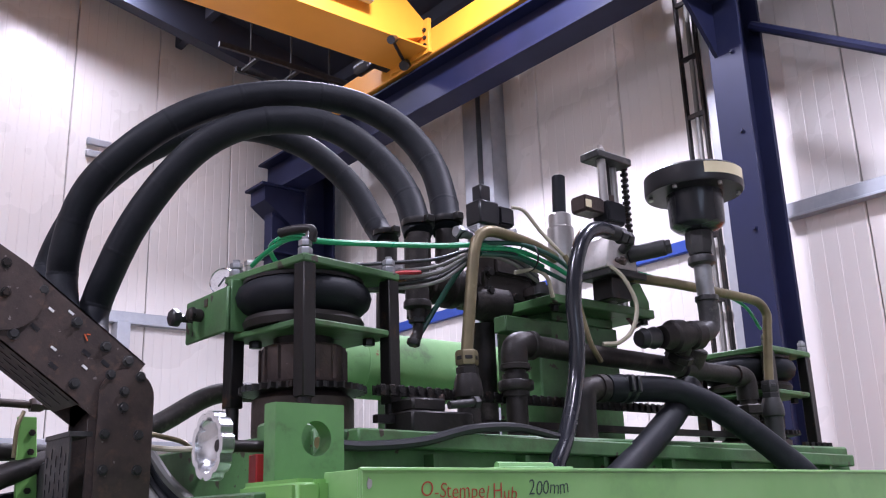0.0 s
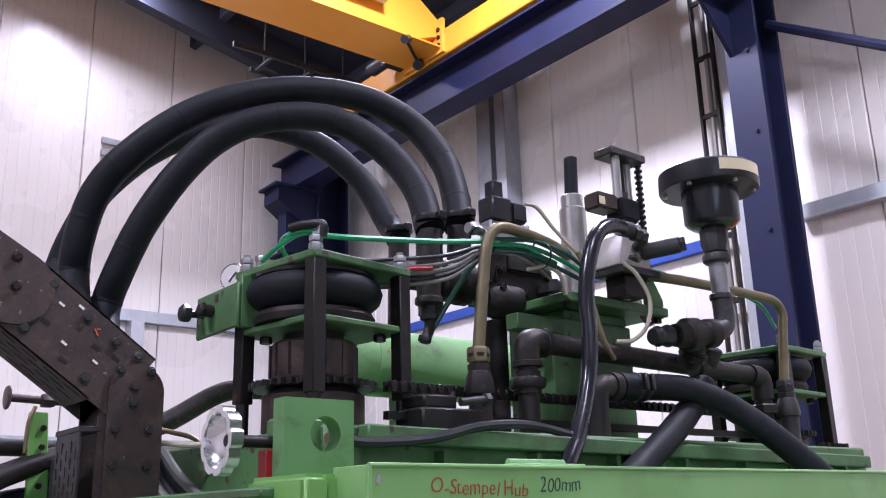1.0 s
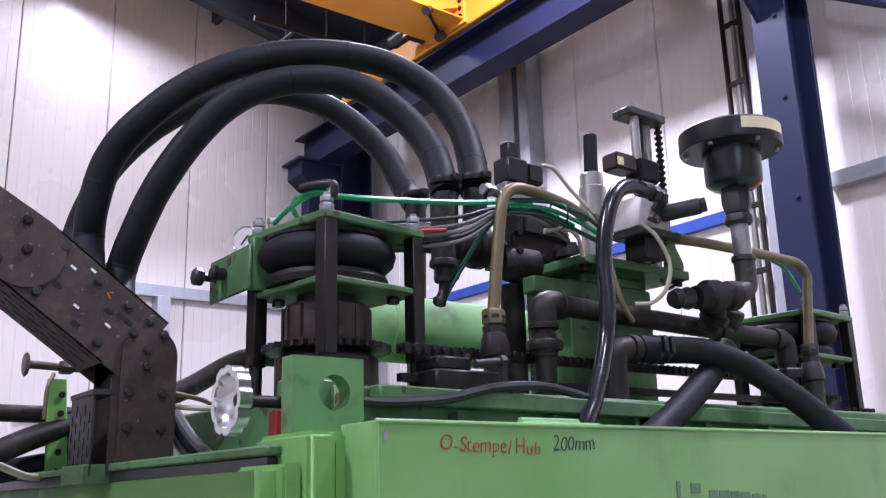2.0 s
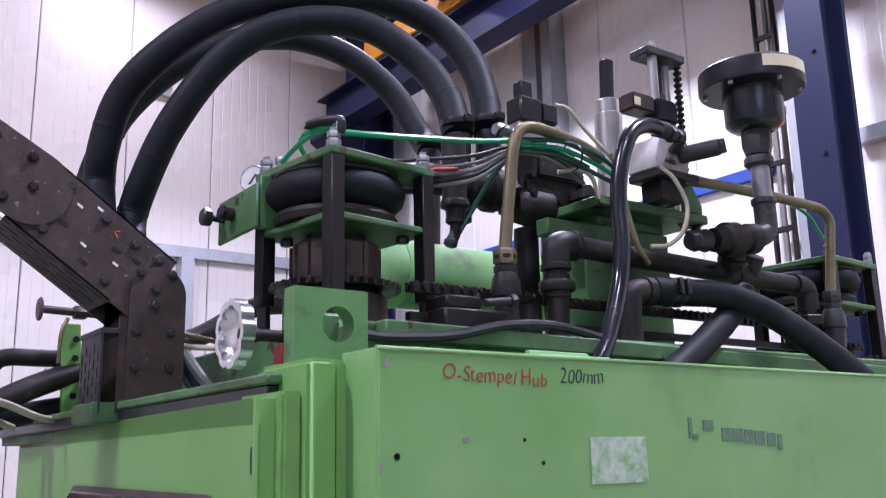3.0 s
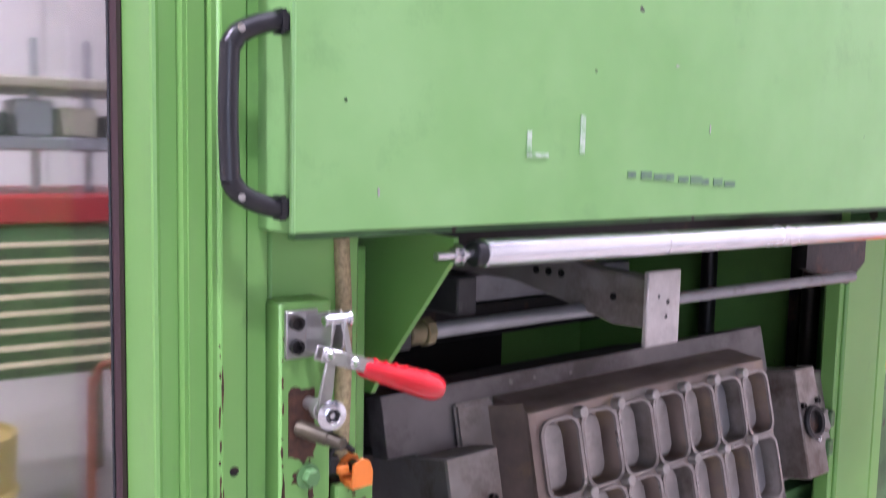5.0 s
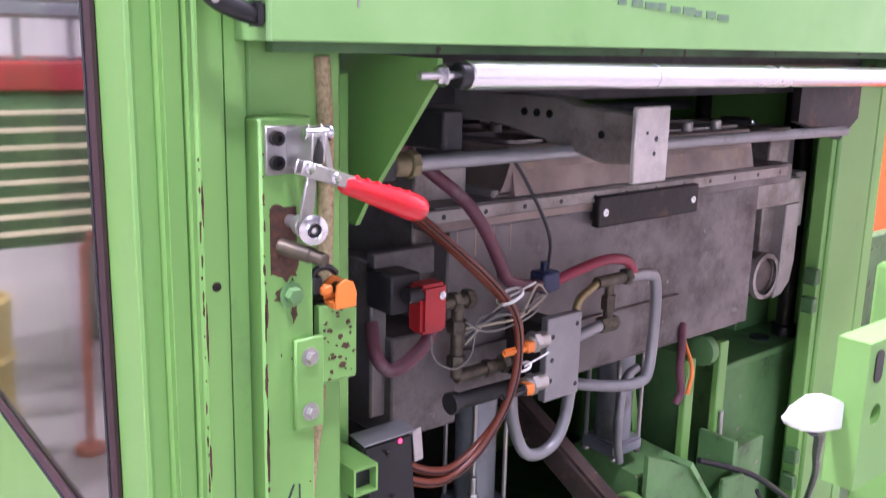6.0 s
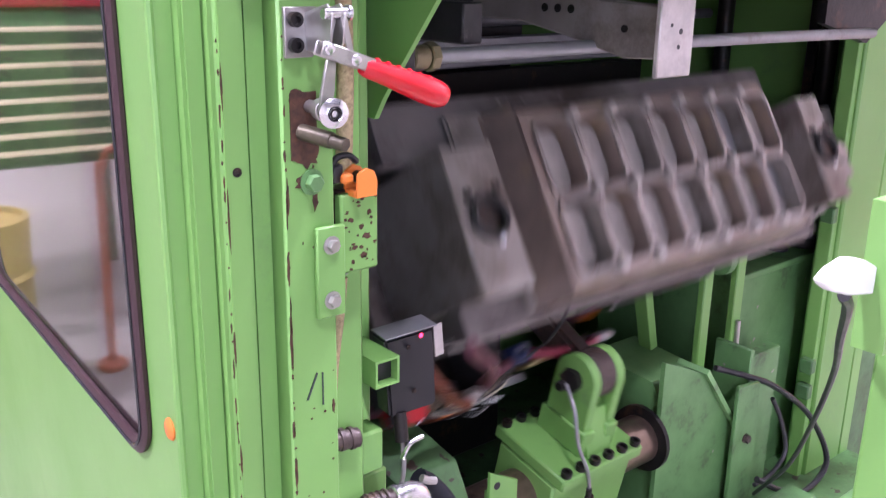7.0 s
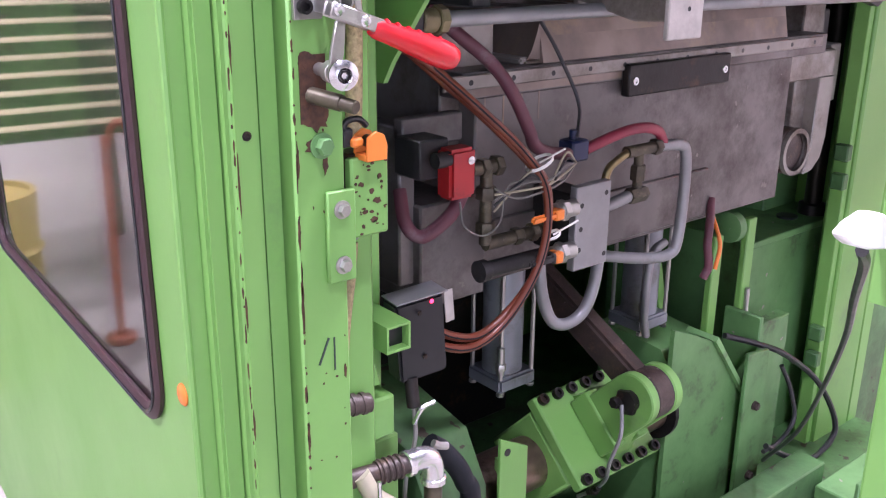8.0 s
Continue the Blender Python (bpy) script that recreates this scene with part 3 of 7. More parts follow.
part("red_band", box(-0.38, 0.58, 4.22, 5.2, 1.42, 1.54, 0.01), RED_PAINT, nb)
part("shelf", box(-0.36, 0.56, 4.3, 5.0, 1.72, 1.78, 0.01), GREY, nb)
part("shelf", box(-0.36, 0.56, 4.3, 5.0, 1.98, 2.03, 0.01), CABLE_CREAM, nb)
for i in range(5):
    part("upright", box(-0.36 + i * 0.22, -0.33 + i * 0.22, 4.4, 4.44, 1.54, 2.2, 0.003), GREY, nb)
    part("parts_bin", box(-0.33 + i * 0.18, -0.18 + i * 0.18, 4.35, 4.7, 1.78, 1.88 + 0.03 * (i % 3), 0.01), (PLASTIC_BLACK, CABLE_CREAM, GREY)[i % 3], nb)
for i in range(8):
    z = 0.82 + i * 0.072
    part("louvre", prism([(4.25, z), (4.215, z), (4.215, z + 0.008), (4.25, z + 0.018)], "x", -0.34, 0.54), CREAM_TAPE, nb)
# added grey body that gives the door window its pale upright band
lk = thing("grey_band_body", (-0.85, 4.4, 0), "tall pale grey body added for a pale band in the window", "locker")
part("body", box(-1.25, -0.42, 4.12, 4.8, 0.05, 2.3, 0.01), GALV, lk)
part("door", box(-1.22, -0.45, 4.10, 4.118, 0.12, 2.25, 0.004), GREY, lk)
ob = thing("oil_drum", (0.50, 3.75, 0), "yellow steel drum on the hall floor", "drum")
part("shell", lathe([(0.0, 0), (0.19, 0), (0.20, 0.02), (0.19, 0.22), (0.205, 0.24), (0.19, 0.26), (0.19, 0.46), (0.205, 0.48), (0.19, 0.5), (0.20, 0.70), (0.18, 0.70), (0.18, 0.68), (0, 0.68)], (0.50, 3.75, 0), Z, 28), OCHRE, ob)
pump = thing("hand_pump", (0.05, 3.75, 0), "orange hand pump on a stand beside the drum", "pump")
part("column", rod((0.05, 3.75, 0.0), (0.03, 3.75, 0.86), 0.018, 12), PUMP_RED, pump)
part("spout", tube([(0.03, 3.75, 0.80), (0.0, 3.74, 0.90), (-0.05, 3.73, 0.88), (-0.06, 3.72, 0.6)], 0.014, 10), PUMP_RED, pump)
part("foot", rod((0.05, 3.75, 0.0), (0.05, 3.75, 0.04), 0.06, 20, 0.01), PUMP_RED, pump)

# ---- machine frame ----
GRP = "moulding machine"
frame_ob = thing("moulding_machine", (1.6, 1.6, 0), "green painted welded frame of a moulding machine", "machine frame")
part("post", box(0.70, 0.83, 1.075, 1.30, 0.0, 2.185, 0.006), GREEN, frame_ob)
part("mounting_plate", box(0.692, 0.760, 1.032, 1.075, 0.0, 1.575, 0.003), GREEN, frame_ob, "worn green plate with rusty edges")
part("post_channel", box(0.660, 0.694, 1.058, 1.20, 0.0, 2.20, 0.006, 2), GREEN, frame_ob)
part("post_channel", box(0.622, 0.662, 1.046, 1.20, 0.0, 2.20, 0.008, 3), GREEN, frame_ob)
part("post_channel", box(0.597, 0.624, 1.066, 1.20, 0.0, 2.16, 0.004, 2), GREEN, frame_ob)
part("eye_plate", ring_plate(rect_line(0.664, 0.780, 2.10, 2.312, 0.732, 2.262), circle(0.732, 2.262, 0.0255), "y", 1.172, 1.204), GREEN_MID, frame_ob, "lifting-eye plate with a round hole")
part("upper_post", box(0.662, 0.776, 1.175, 1.30, 0.2, 2.10, 0.004), GREEN_MID, frame_ob)
part("rear_post", box(0.70, 0.95, 2.35, 2.62, 0.0, 2.20, 0.006), GREEN, frame_ob)
part("right_post", box(2.60, 2.80, 1.33, 1.40, 0.0, 2.20, 0.006), GREEN, frame_ob)
part("right_post", box(2.80, 2.86, 1.33, 2.6, 0.0, 2.20, 0.006), GREEN, frame_ob)
part("side_panel", box(2.865, 3.20, 1.36, 1.40, 0.0, 1.12, 0.004), GREEN_OLD, frame_ob)
part("post_rib", box(2.575, 2.60, 1.34, 1.38, 0.0, 1.5, 0.002), GREEN, frame_ob)
for z in (0.42, 0.50, 0.95, 1.03):
    part("stop_block", box(2.55, 2.576, 1.33, 1.37, z, z + 0.045, 0.004), GREEN_OLD, frame_ob)
part("rear_wall", box(0.95, 2.80, 2.45, 2.50, 0.0, 1.95, 0), GREEN, frame_ob)
part("lower_wall", box(2.62, 2.80, 1.60, 1.90, 0.0, 0.98, 0.004), GREEN_MID, frame_ob)
part("bed", box(0.83, 2.86, 1.10, 2.45, 0.0, 0.16, 0.006), GREEN_OLD, frame_ob)
part("cross_beam", box(0.83, 2.30, 1.14, 1.22, 0.05, 0.30, 0.004), GREEN_OLD, frame_ob)
part("deck", box(0.80, 2.50, 1.285, 2.60, 2.185, 2.29, 0.005), GREEN_OLD, frame_ob, "grimy green top deck")
part("deck_edge", prism([(0.86, 2.259), (2.46, 2.236), (2.46, 2.266), (0.86, 2.289)], "y", 1.250, 1.285, 0.003), GREEN_OLD, frame_ob)
part("deck_lip", prism([(0.86, 2.185), (2.46, 2.170), (2.46, 2.185), (0.86, 2.20)], "y", 1.255, 1.285, 0.002), GREEN_OLD, frame_ob)
for i in range(7):
    part("deck_rib", box(1.02 + i * 0.22, 1.032 + i * 0.22, 1.258, 1.285, 2.20, 2.25, 0), GREEN_OLD, frame_ob)
# unseen sheet added to block lamp light between hood and deck
part("top_sheet", box(0.79, 2.95, 1.070, 1.252, 2.174, 2.182, 0.001), GREEN_OLD, frame_ob)
part("upper_platen", box(1.02, 2.78, 1.30, 2.40, 1.62, 1.80, 0.006), DARK_GREY, frame_ob, "dark oily upper platen")
part("upper_beam", box(0.83, 2.80, 1.24, 1.32, 1.80, 2.18, 0.004), GREEN_OLD, frame_ob)
part("gusset_bracket", prism([(1.012, 1.640), (1.012, 1.615), (1.165, 1.435), (1.185, 1.405), (1.26, 1.405), (1.26, 1.645)], "x", 0.926, 0.934), GREEN, frame_ob, "tapered green gusset plate")
part("inner_post", box(0.83, 0.90, 1.16, 1.26, 0.0, 1.62, 0.004), GREEN, frame_ob)
part("right_bracket_plate", prism([(2.16, 1.60), (2.44, 1.60), (2.44, 1.50), (2.36, 1.45), (2.16, 1.50)], "y", 1.215, 1.235), OILY, frame_ob)
# dark sheet added as the black depth behind the mould
part("rear_guard", box(0.95, 2.02, 2.06, 2.09, 0.16, 1.62, 0.003), OILY, frame_ob, "dark sheet for the shade behind the mould")
# added backing that blocks the bright view through the door window
part("inner_wall", box(0.90, 0.91, 1.30, 2.40, 0.0, 2.10, 0.002), DARK_GREY, frame_ob)
# dark strip added behind the hook arm
part("side_guard", box(2.74, 2.80, 1.55, 1.58, 0.98, 1.62, 0.003), OILY, frame_ob)
part("rear_lit_panel", box(1.5, 2.3, 2.40, 2.44, 1.05, 1.60, 0.004), GREEN_MID, frame_ob)

hood = thing("front_hood", (1.7, 1.0, 1.655), "scuffed green sheet-metal front hood with marker writing", "machine hood")
HX, HY, HB, HT = 0.679, 0.985, 1.657, 2.208
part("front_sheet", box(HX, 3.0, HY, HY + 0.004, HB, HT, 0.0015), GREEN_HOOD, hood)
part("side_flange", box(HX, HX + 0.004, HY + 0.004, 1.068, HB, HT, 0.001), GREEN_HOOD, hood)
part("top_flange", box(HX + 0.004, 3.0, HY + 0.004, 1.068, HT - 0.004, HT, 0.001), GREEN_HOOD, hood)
part("bottom_flange", box(HX + 0.004, 3.0, HY + 0.004, 1.068, HB, HB + 0.004, 0.001), GREEN, hood)
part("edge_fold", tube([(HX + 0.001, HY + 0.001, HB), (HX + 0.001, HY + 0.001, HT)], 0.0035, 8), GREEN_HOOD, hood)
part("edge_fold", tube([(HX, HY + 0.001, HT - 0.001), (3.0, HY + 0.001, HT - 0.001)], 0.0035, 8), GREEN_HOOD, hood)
part("hanger_rail", box(HX + 0.03, 2.95, 1.03, 1.045, HB - 0.012, HB, 0), GREEN_OLD, hood)
part("top_clip", merge(box(0.945, 1.09, 1.00, 1.06, HT, HT + 0.006, 0.002), rod((0.955, 1.03, HT + 0.008), (1.07, 1.03, HT + 0.008), 0.006, 8)), GREEN_DUSTY, hood)
FACE = Euler((radians(90), 0, 0)).to_matrix()
lettering("writing", "O-Stempel Hub", 0.0275, (0.774, HY - 0.0006, 2.172), Euler((radians(90), radians(2), 0)).to_matrix(), INK_RED, hood, "red marker handwriting")
lettering("writing", "200mm", 0.0285, (0.972, HY - 0.0006, 2.172), Euler((radians(90), radians(-1), 0)).to_matrix(), INK_BLACK, hood, "dark marker handwriting")


def patch(name, x0, x1, z0, z1, mat, parent, y=HY, label=""):
    return part(name, box(x0, x1, y - 0.0012, y + 0.0002, z0, z1, 0), mat, parent, label)


patch("label_scrap", 1.024, 1.136, 2.036, 2.100, LABEL_WHITE, hood, label="scraped-off white paper label")
patch("tape_remains", 1.022, 1.030, 1.746, 1.776, LABEL_WHITE, hood)
patch("tape_remains", 1.022, 1.062, 1.742, 1.748, LABEL_WHITE, hood)
patch("tape_remains", 1.122, 1.132, 1.748, 1.80, LABEL_WHITE, hood)
for i, (a, b, c, d) in enumerate([(1.232, 1.240, 2.098, 2.128), (1.240, 1.254, 2.096, 2.103), (1.266, 1.290, 2.108, 2.124), (1.310, 1.332, 2.092, 2.112), (1.336, 1.362, 2.090, 2.111), (1.366, 1.388, 2.088, 2.109), (1.392, 1.418, 2.086, 2.107), (1.424, 1.446, 2.083, 2.104), (1.452, 1.463, 2.076, 2.102)]):
    patch("print_bar", a, b, c, d, STENCIL, hood, label="faded unreadable print")
for i in range(9):
    x = 1.225 + i * 0.030
    patch("print_bar", x, x + 0.018 + 0.006 * (i % 3), 1.716 - 0.0018 * i, 1.725 - 0.0018 * i + 0.002 * (i % 2), STENCIL, hood, label="faded unreadable print")
for x, z, r in [(0.707, 2.079, 0.0045), (0.701, 2.022, 0.0048), (0.906, 2.097, 0.0026), (0.937, 2.067, 0.0030), (0.831, 2.017, 0.0028), (0.745, 1.80, 0.002), (1.15, 1.86, 0.002)]:
    part("screw_hole", lathe([(r, 0), (r, 0.0008), (r * 0.6, 0.0008), (r * 0.5, 0.0002)], (x, HY + 0.0002, z), -Y, 14), PLASTIC_BLACK, hood)
for x, z, w, h in [(0.810, 2.098, 0.014, 0.008), (0.693, 2.190, 0.008, 0.016), (0.685, 2.066, 0.006, 0.014), (0.79, 1.70, 0.004, 0.012), (1.33, 1.88, 0.010, 0.003), (1.42, 1.79, 0.004, 0.016)]:
    part("paint_scrape", blot(x, HY - 0.0003, z, w, h, int(x * 999)), BARE, hood)
grip = thing("pull_handle", (0.64, 0.998, 1.69), "black plastic bow handle screwed to the hood's edge", "handle")
for z, s in ((1.876, 1), (1.684, -1)):
    part("foot", merge(tube([(0.679, 0.998, z), (0.662, 0.998, z - s * 0.001), (0.640, 0.998, z - s * 0.008), (0.624, 0.998, z - s * 0.017), (0.615, 0.998, z - s * 0.030)], 0.011, 14, 8),
                       box(0.664, 0.6785, 0.986, 1.010, z - 0.013, z + 0.013, 0.004, 2)), PLASTIC_BLACK, grip)
    part("screw", lathe([(0.004, 0), (0.004, 0.002)], (0.622, 0.988, z - s * 0.012), -Y, 10), STEEL, grip)
part("grip", tube([(0.615, 0.998, 1.850), (0.613, 0.998, 1.80), (0.613, 0.998, 1.765), (0.615, 0.998, 1.712)], 0.0105, 14, 6), PLASTIC_BLACK, grip)

roll = thing("guide_roller", (1.6, 1.0, 1.60), "bright satin steel guide roller under the hood", "roller")
part("shell", rod((0.962, 1.0, 1.62), (2.60, 1.0, 1.606), 0.0185, 28, 0.002), CHROME_TUBE, roll)
part("seam", rod((1.33, 1.0, 1.6168), (1.332, 1.0, 1.6168), 0.0188, 28), STEEL, roll)
part("bearing", rod((0.946, 1.0, 1.62), (0.962, 1.0, 1.62), 0.0165, 22, 0.002), PLASTIC_BLACK, roll)
part("axle", rod((0.888, 1.0, 1.62), (0.947, 1.0, 1.62), 0.0055, 12), STEEL_BRIGHT, roll)
part("nut", merge(hexa((0.914, 1.0, 1.62), X, 0.0105, 0.009), lathe([(0.014, 0), (0.014, 0.002)], (0.923, 1.0, 1.62), X, 16)), STEEL_BRIGHT, roll)
part("end_plate", box(2.60, 2.63, 0.99, 1.34, 1.57, 1.66, 0.003), GREEN_OLD, roll)

# ---- side door with window, hinged on the post ----
door = thing("side_door", (0, 0, 0), "green machine door with a rounded rubber-sealed window", "machine door")
W0, W1, H0, H1 = 0.112, 1.02, 0.995, 2.020
cy, cz = (W0 + W1) / 2, (H0 + H1) / 2
inner = rounded(W1 - W0, H1 - H0, 0.055, 7, cy, cz)
outer = [(min(max(cy + (p[0] - cy) * 3, 0.0), 1.75), min(max(cz + (p[1] - cz) * 3, 0.08), 2.153)) for p in inner]
for c in ((0.0, 0.08), (0.0, 2.153), (1.75, 0.08), (1.75, 2.153)):
    i = min(range(len(outer)), key=lambda q: (outer[q][0] - c[0]) ** 2 + (outer[q][1] - c[1]) ** 2)
    outer[i] = c
part("door_sheet", ring_plate(outer, inner, "x", 0.0, 0.0035), GREEN, door)
part("front_flange", box(0.0, 0.045, -0.004, 0.0, 0.08, 2.153, 0.001), GREEN, door)
part("top_flange", box(0.0, 0.045, 0.0, 1.75, 2.121, 2.153, 0), GREEN, door)
part("edge_fold", tube([(0.001, -0.002, 0.08), (0.001, -0.002, 2.153)], 0.005, 8), GREEN, door)
loop = [Vector((-0.004, p[0], p[1])) for p in rounded(W1 - W0 + 0.006, H1 - H0 + 0.006, 0.056, 7, cy, cz)]


def closed_tube(line, r, seg=8, flat=1.0):
    bm = bmesh.new()
    rings = []
    k = len(line)
    for i in range(k):
        d = (line[(i + 1) % k] - line[i - 1]).normalized()
        u = X
        v = d.cross(u)
        rings.append([bm.verts.new(line[i] + u * math.cos(a) * r * flat + v * math.sin(a) * r) for a in [2 * math.pi * j / seg for j in range(seg)]])
    for i in range(k):
        a, b = rings[i], rings[(i + 1) % k]
        for j in range(seg):
            bm.faces.new((a[j], a[(j + 1) % seg], b[(j + 1) % seg], b[j]))
    bmesh.ops.recalc_face_normals(bm, faces=bm.faces)
    return bm


seal = part("window_seal", closed_tube(loop, 0.0125, 10, 0.6), SEAL, door, "dark rubber window seal")
part("seal_bead", closed_tube([Vector((-0.011, p[0], p[1])) for p in rounded(W1 - W0 + 0.004, H1 - H0 + 0.004, 0.055, 7, cy, cz)], 0.003, 6), RUBBER_SHINY, seal)
pane = part("pane", prism(rounded(W1 - W0, H1 - H0, 0.054, 7, cy, cz), "x", 0.0, 0.004), GLASS, door, "reflecting window pane")
pane.visible_shadow = False
part("cap", lathe([(0.0145, 0), (0.0145, 0.002), (0.0115, 0.0045), (0, 0.005)], (0, 0.028, 1.068), -X, 18), ORANGE, door, "orange plastic hole cap")
part("slot", prism(rounded(0.012, 0.034, 0.0059, 5, 0.008, 2.078), "x", -0.0006, 0.0002), PLASTIC_BLACK, door)
part("inner_shutter", box(0.07, 0.08, 0.06, 0.22, 0.9, 2.0, 0.002), GREY, door)
for z, h in ((2.0, 0.02), (1.93, 0.012), (1.6, 0.02), (0.5, 0.03)):
    part("paint_scrape", box(-0.0008, 0.0002, -0.003, 0.003, z, z + h, 0), BARE, door)
door.matrix_basis = pose(0.574, 1.092, 0, 0, 0, -3.0)

lid = single("top_rim", merge(box(0.602, 0.66, 1.12, 2.95, 2.172, 2.186, 0.003), box(0.64, 0.80, 1.22, 2.95, 2.13, 2.172, 0.003)), GREEN_OLD, "dark-edged green rim above the side door", "machine rim")
single("rim_seal", box(0.606, 0.640, 1.13, 2.95, 2.152, 2.172, 0.002), PLASTIC_BLACK, "black seal strip under the rim", "seal strip")

# ---- air-spring units on the deck ----


def air_unit(x, y, label, turn=8.0, dz=0.0):
    """Round parts stand a little off the middle of the turned plates."""
    u = thing("air_spring_unit", (x, y, 2.29), label, "air spring", "air spring units")
    s = 0.1225
    rot = Matrix.Rotation(radians(turn), 3, "Z")
    ax, ay = x - 0.016, y + 0.006

    def turned(px, py):
        return Vector((x, y, 0)) + rot @ Vector((px, py, 0))
    part("top_plate", box(x - s, x + s, y - s, y + s, 2.598 + dz, 2.614 + dz, 0.003, turn=rot), GREEN_OLD, u)
    q = s - 0.004
    part("middle_plate", box(x - q, x + q, y - q, y + q, 2.484 + dz, 2.497 + dz, 0.003, turn=rot), GREEN_OLD, u)
    part("bellows", lathe([(0.085, 2.597 + dz), (0.108, 2.593 + dz), (0.127, 2.580 + dz), (0.133, 2.562 + dz), (0.128, 2.545 + dz), (0.115, 2.533 + dz), (0.10, 2.527 + dz), (0.085, 2.524 + dz)], (ax, ay, 0), Z, 40), RUBBER, u, "black rubber air bellows")
    part("clamp_ring", lathe([(0.09, 2.524 + dz), (0.112, 2.522 + dz), (0.118, 2.512 + dz), (0.114, 2.5 + dz), (0.09, 2.498 + dz)], (ax, ay, 0), Z, 40), PIPE, u)
    part("clamp_ring", lathe([(0.10, 2.598 + dz), (0.118, 2.596 + dz), (0.118, 2.589 + dz), (0.10, 2.588 + dz)], (ax, ay, 0), Z, 40), OILY, u)
    for sx, sy in ((-1, -1), (1, -1), (-1, 1), (1, 1)):
        p = turned(sx * (s - 0.016), sy * (s - 0.016))
        part("post", merge(box(p.x - 0.0145, p.x + 0.0145, p.y - 0.0145, p.y + 0.0145, 2.355 + dz, 2.598 + dz, 0.002, turn=rot), rod((p.x, p.y, 2.29 + min(dz, 0)), (p.x, p.y, 2.356 + dz), 0.0125, 14)), OILY, u)
        part("nut", merge(hexa((p.x, p.y, 2.614 + dz), Z, 0.0135, 0.014), hexa((p.x, p.y, 2.630 + dz), Z, 0.0125, 0.012), rod((p.x, p.y, 2.642 + dz), (p.x, p.y, 2.648 + dz), 0.007, 10)), GREY, u)
        p = turned(sx * (s - 0.045), sy * (s - 0.045))
        part("nut", hexa((p.x, p.y, 2.470 + dz), Z, 0.012, 0.014), OILY, u)
    part("hub", lathe([(0.058, 2.40 + dz), (0.058, 2.486 + dz)], (ax, ay, 0), Z, 24), OILY, u)
    drum = part("drum", lathe([(0.078, 2.395 + dz), (0.080, 2.398 + dz), (0.080, 2.462 + dz), (0.076, 2.467 + dz), (0.058, 2.467 + dz)], (ax, ay, 0), Z, 36), RUSTY, u)
    for i in range(14):
        a = 2 * math.pi * i / 14
        part("rib", box(-0.004, 0.004, -0.002, 0.002, 2.40 + dz, 2.462 + dz, 0), RUSTY, drum).location = (ax + math.cos(a) * 0.081, ay + math.sin(a) * 0.081, 0)
    k, pts = 38, []
    for i in range(k * 4):
        r = 0.122 if (i % 4) in (0, 1) else 0.112
        a = 2 * math.pi * i / (k * 4)
        pts.append((ax + r * math.cos(a), ay + r * math.sin(a)))
    part("sprocket", prism(pts, "z", 2.378 + dz, 2.389 + dz), OILY, u)
    part("lower_drum", lathe([(0.09, 2.29 + dz), (0.097, 2.30 + dz), (0.097, 2.365 + dz), (0.08, 2.378 + dz)], (ax, ay, 0), Z, 32), RUSTY, u, "rusty brown lower drum")
    return u
air_unit(0.944, 1.528, "air spring between green plates on four dark posts")
air_unit(2.385, 1.475, "far air spring between green plates on dark posts", 4.0, -0.05)

sp = thing("threaded_fitting", (0.83, 1.36, 2.61), "small steel push-in fittings on the air-spring plate", "fitting")
part("elbow", tube([(0.862, 1.40, 2.64), (0.862, 1.40, 2.662), (0.845, 1.43, 2.667), (0.83, 1.46, 2.665)], 0.009, 10), OILY, sp)
part("cap", hexa((0.863, 1.403, 2.642), Z, 0.011, 0.018), STEEL_BRIGHT, sp)

gp = thing("gauge_panel", (0.80, 1.70, 2.50), "green bracket with pressure gauge and hand knob", "gauge panel")
part("bracket", box(0.788, 0.796, 1.582, 1.765, 2.497, 2.585, 0.003), GREEN_OLD, gp)
part("bracket_foot", box(0.796, 0.86, 1.582, 1.60, 2.497, 2.60, 0.002), GREEN_OLD, gp)
knob = part("knob", lathe([(0.008, 0), (0.008, 0.026), (0.016, 0.028), (0.019, 0.032), (0.019, 0.043), (0.015, 0.047), (0, 0.048)], (0.788, 1.735, 2.545), -X, 7), PLASTIC_BLACK, gp, "black lobed hand knob")
part("stem", rod((0.788, 1.690, 2.545), (0.758, 1.690, 2.545), 0.013, 14, 0.003), PIPE, gp)
part("stem", hexa((0.770, 1.690, 2.545), -X, 0.016, 0.008), OILY, gp)
part("square_hole", box(0.786, 0.789, 1.665, 1.678, 2.560, 2.575, 0), RUSTY, gp)
g = part("gauge", lathe([(0.027, 0), (0.029, 0.004), (0.029, 0.026), (0.027, 0.030), (0.025, 0.028)], (0.83, 1.66, 2.608), Vector((-0.85, -0.55, 0)), 28), STEEL_BRIGHT, gp, "chrome-ringed pressure gauge")
part("dial", lathe([(0.025, 0.0265), (0, 0.0267)], (0.83, 1.66, 2.608), Vector((-0.85, -0.55, 0)), 28, False), DIAL, g)
part("needle", box(-0.012, 0.012, -0.0006, 0.0006, -0.001, 0.001, 0, turn=Euler((0, radians(-50), radians(-57))).to_matrix()), INK_BLACK, g).location = Vector((0.8055, 1.6440, 2.608))
part("union", merge(hexa((0.845, 1.60, 2.60), Z, 0.014, 0.022), rod((0.845, 1.60, 2.622), (0.845, 1.60, 2.640), 0.010, 12), hexa((0.845, 1.60, 2.634), Z, 0.013, 0.012)), STEEL, gp)

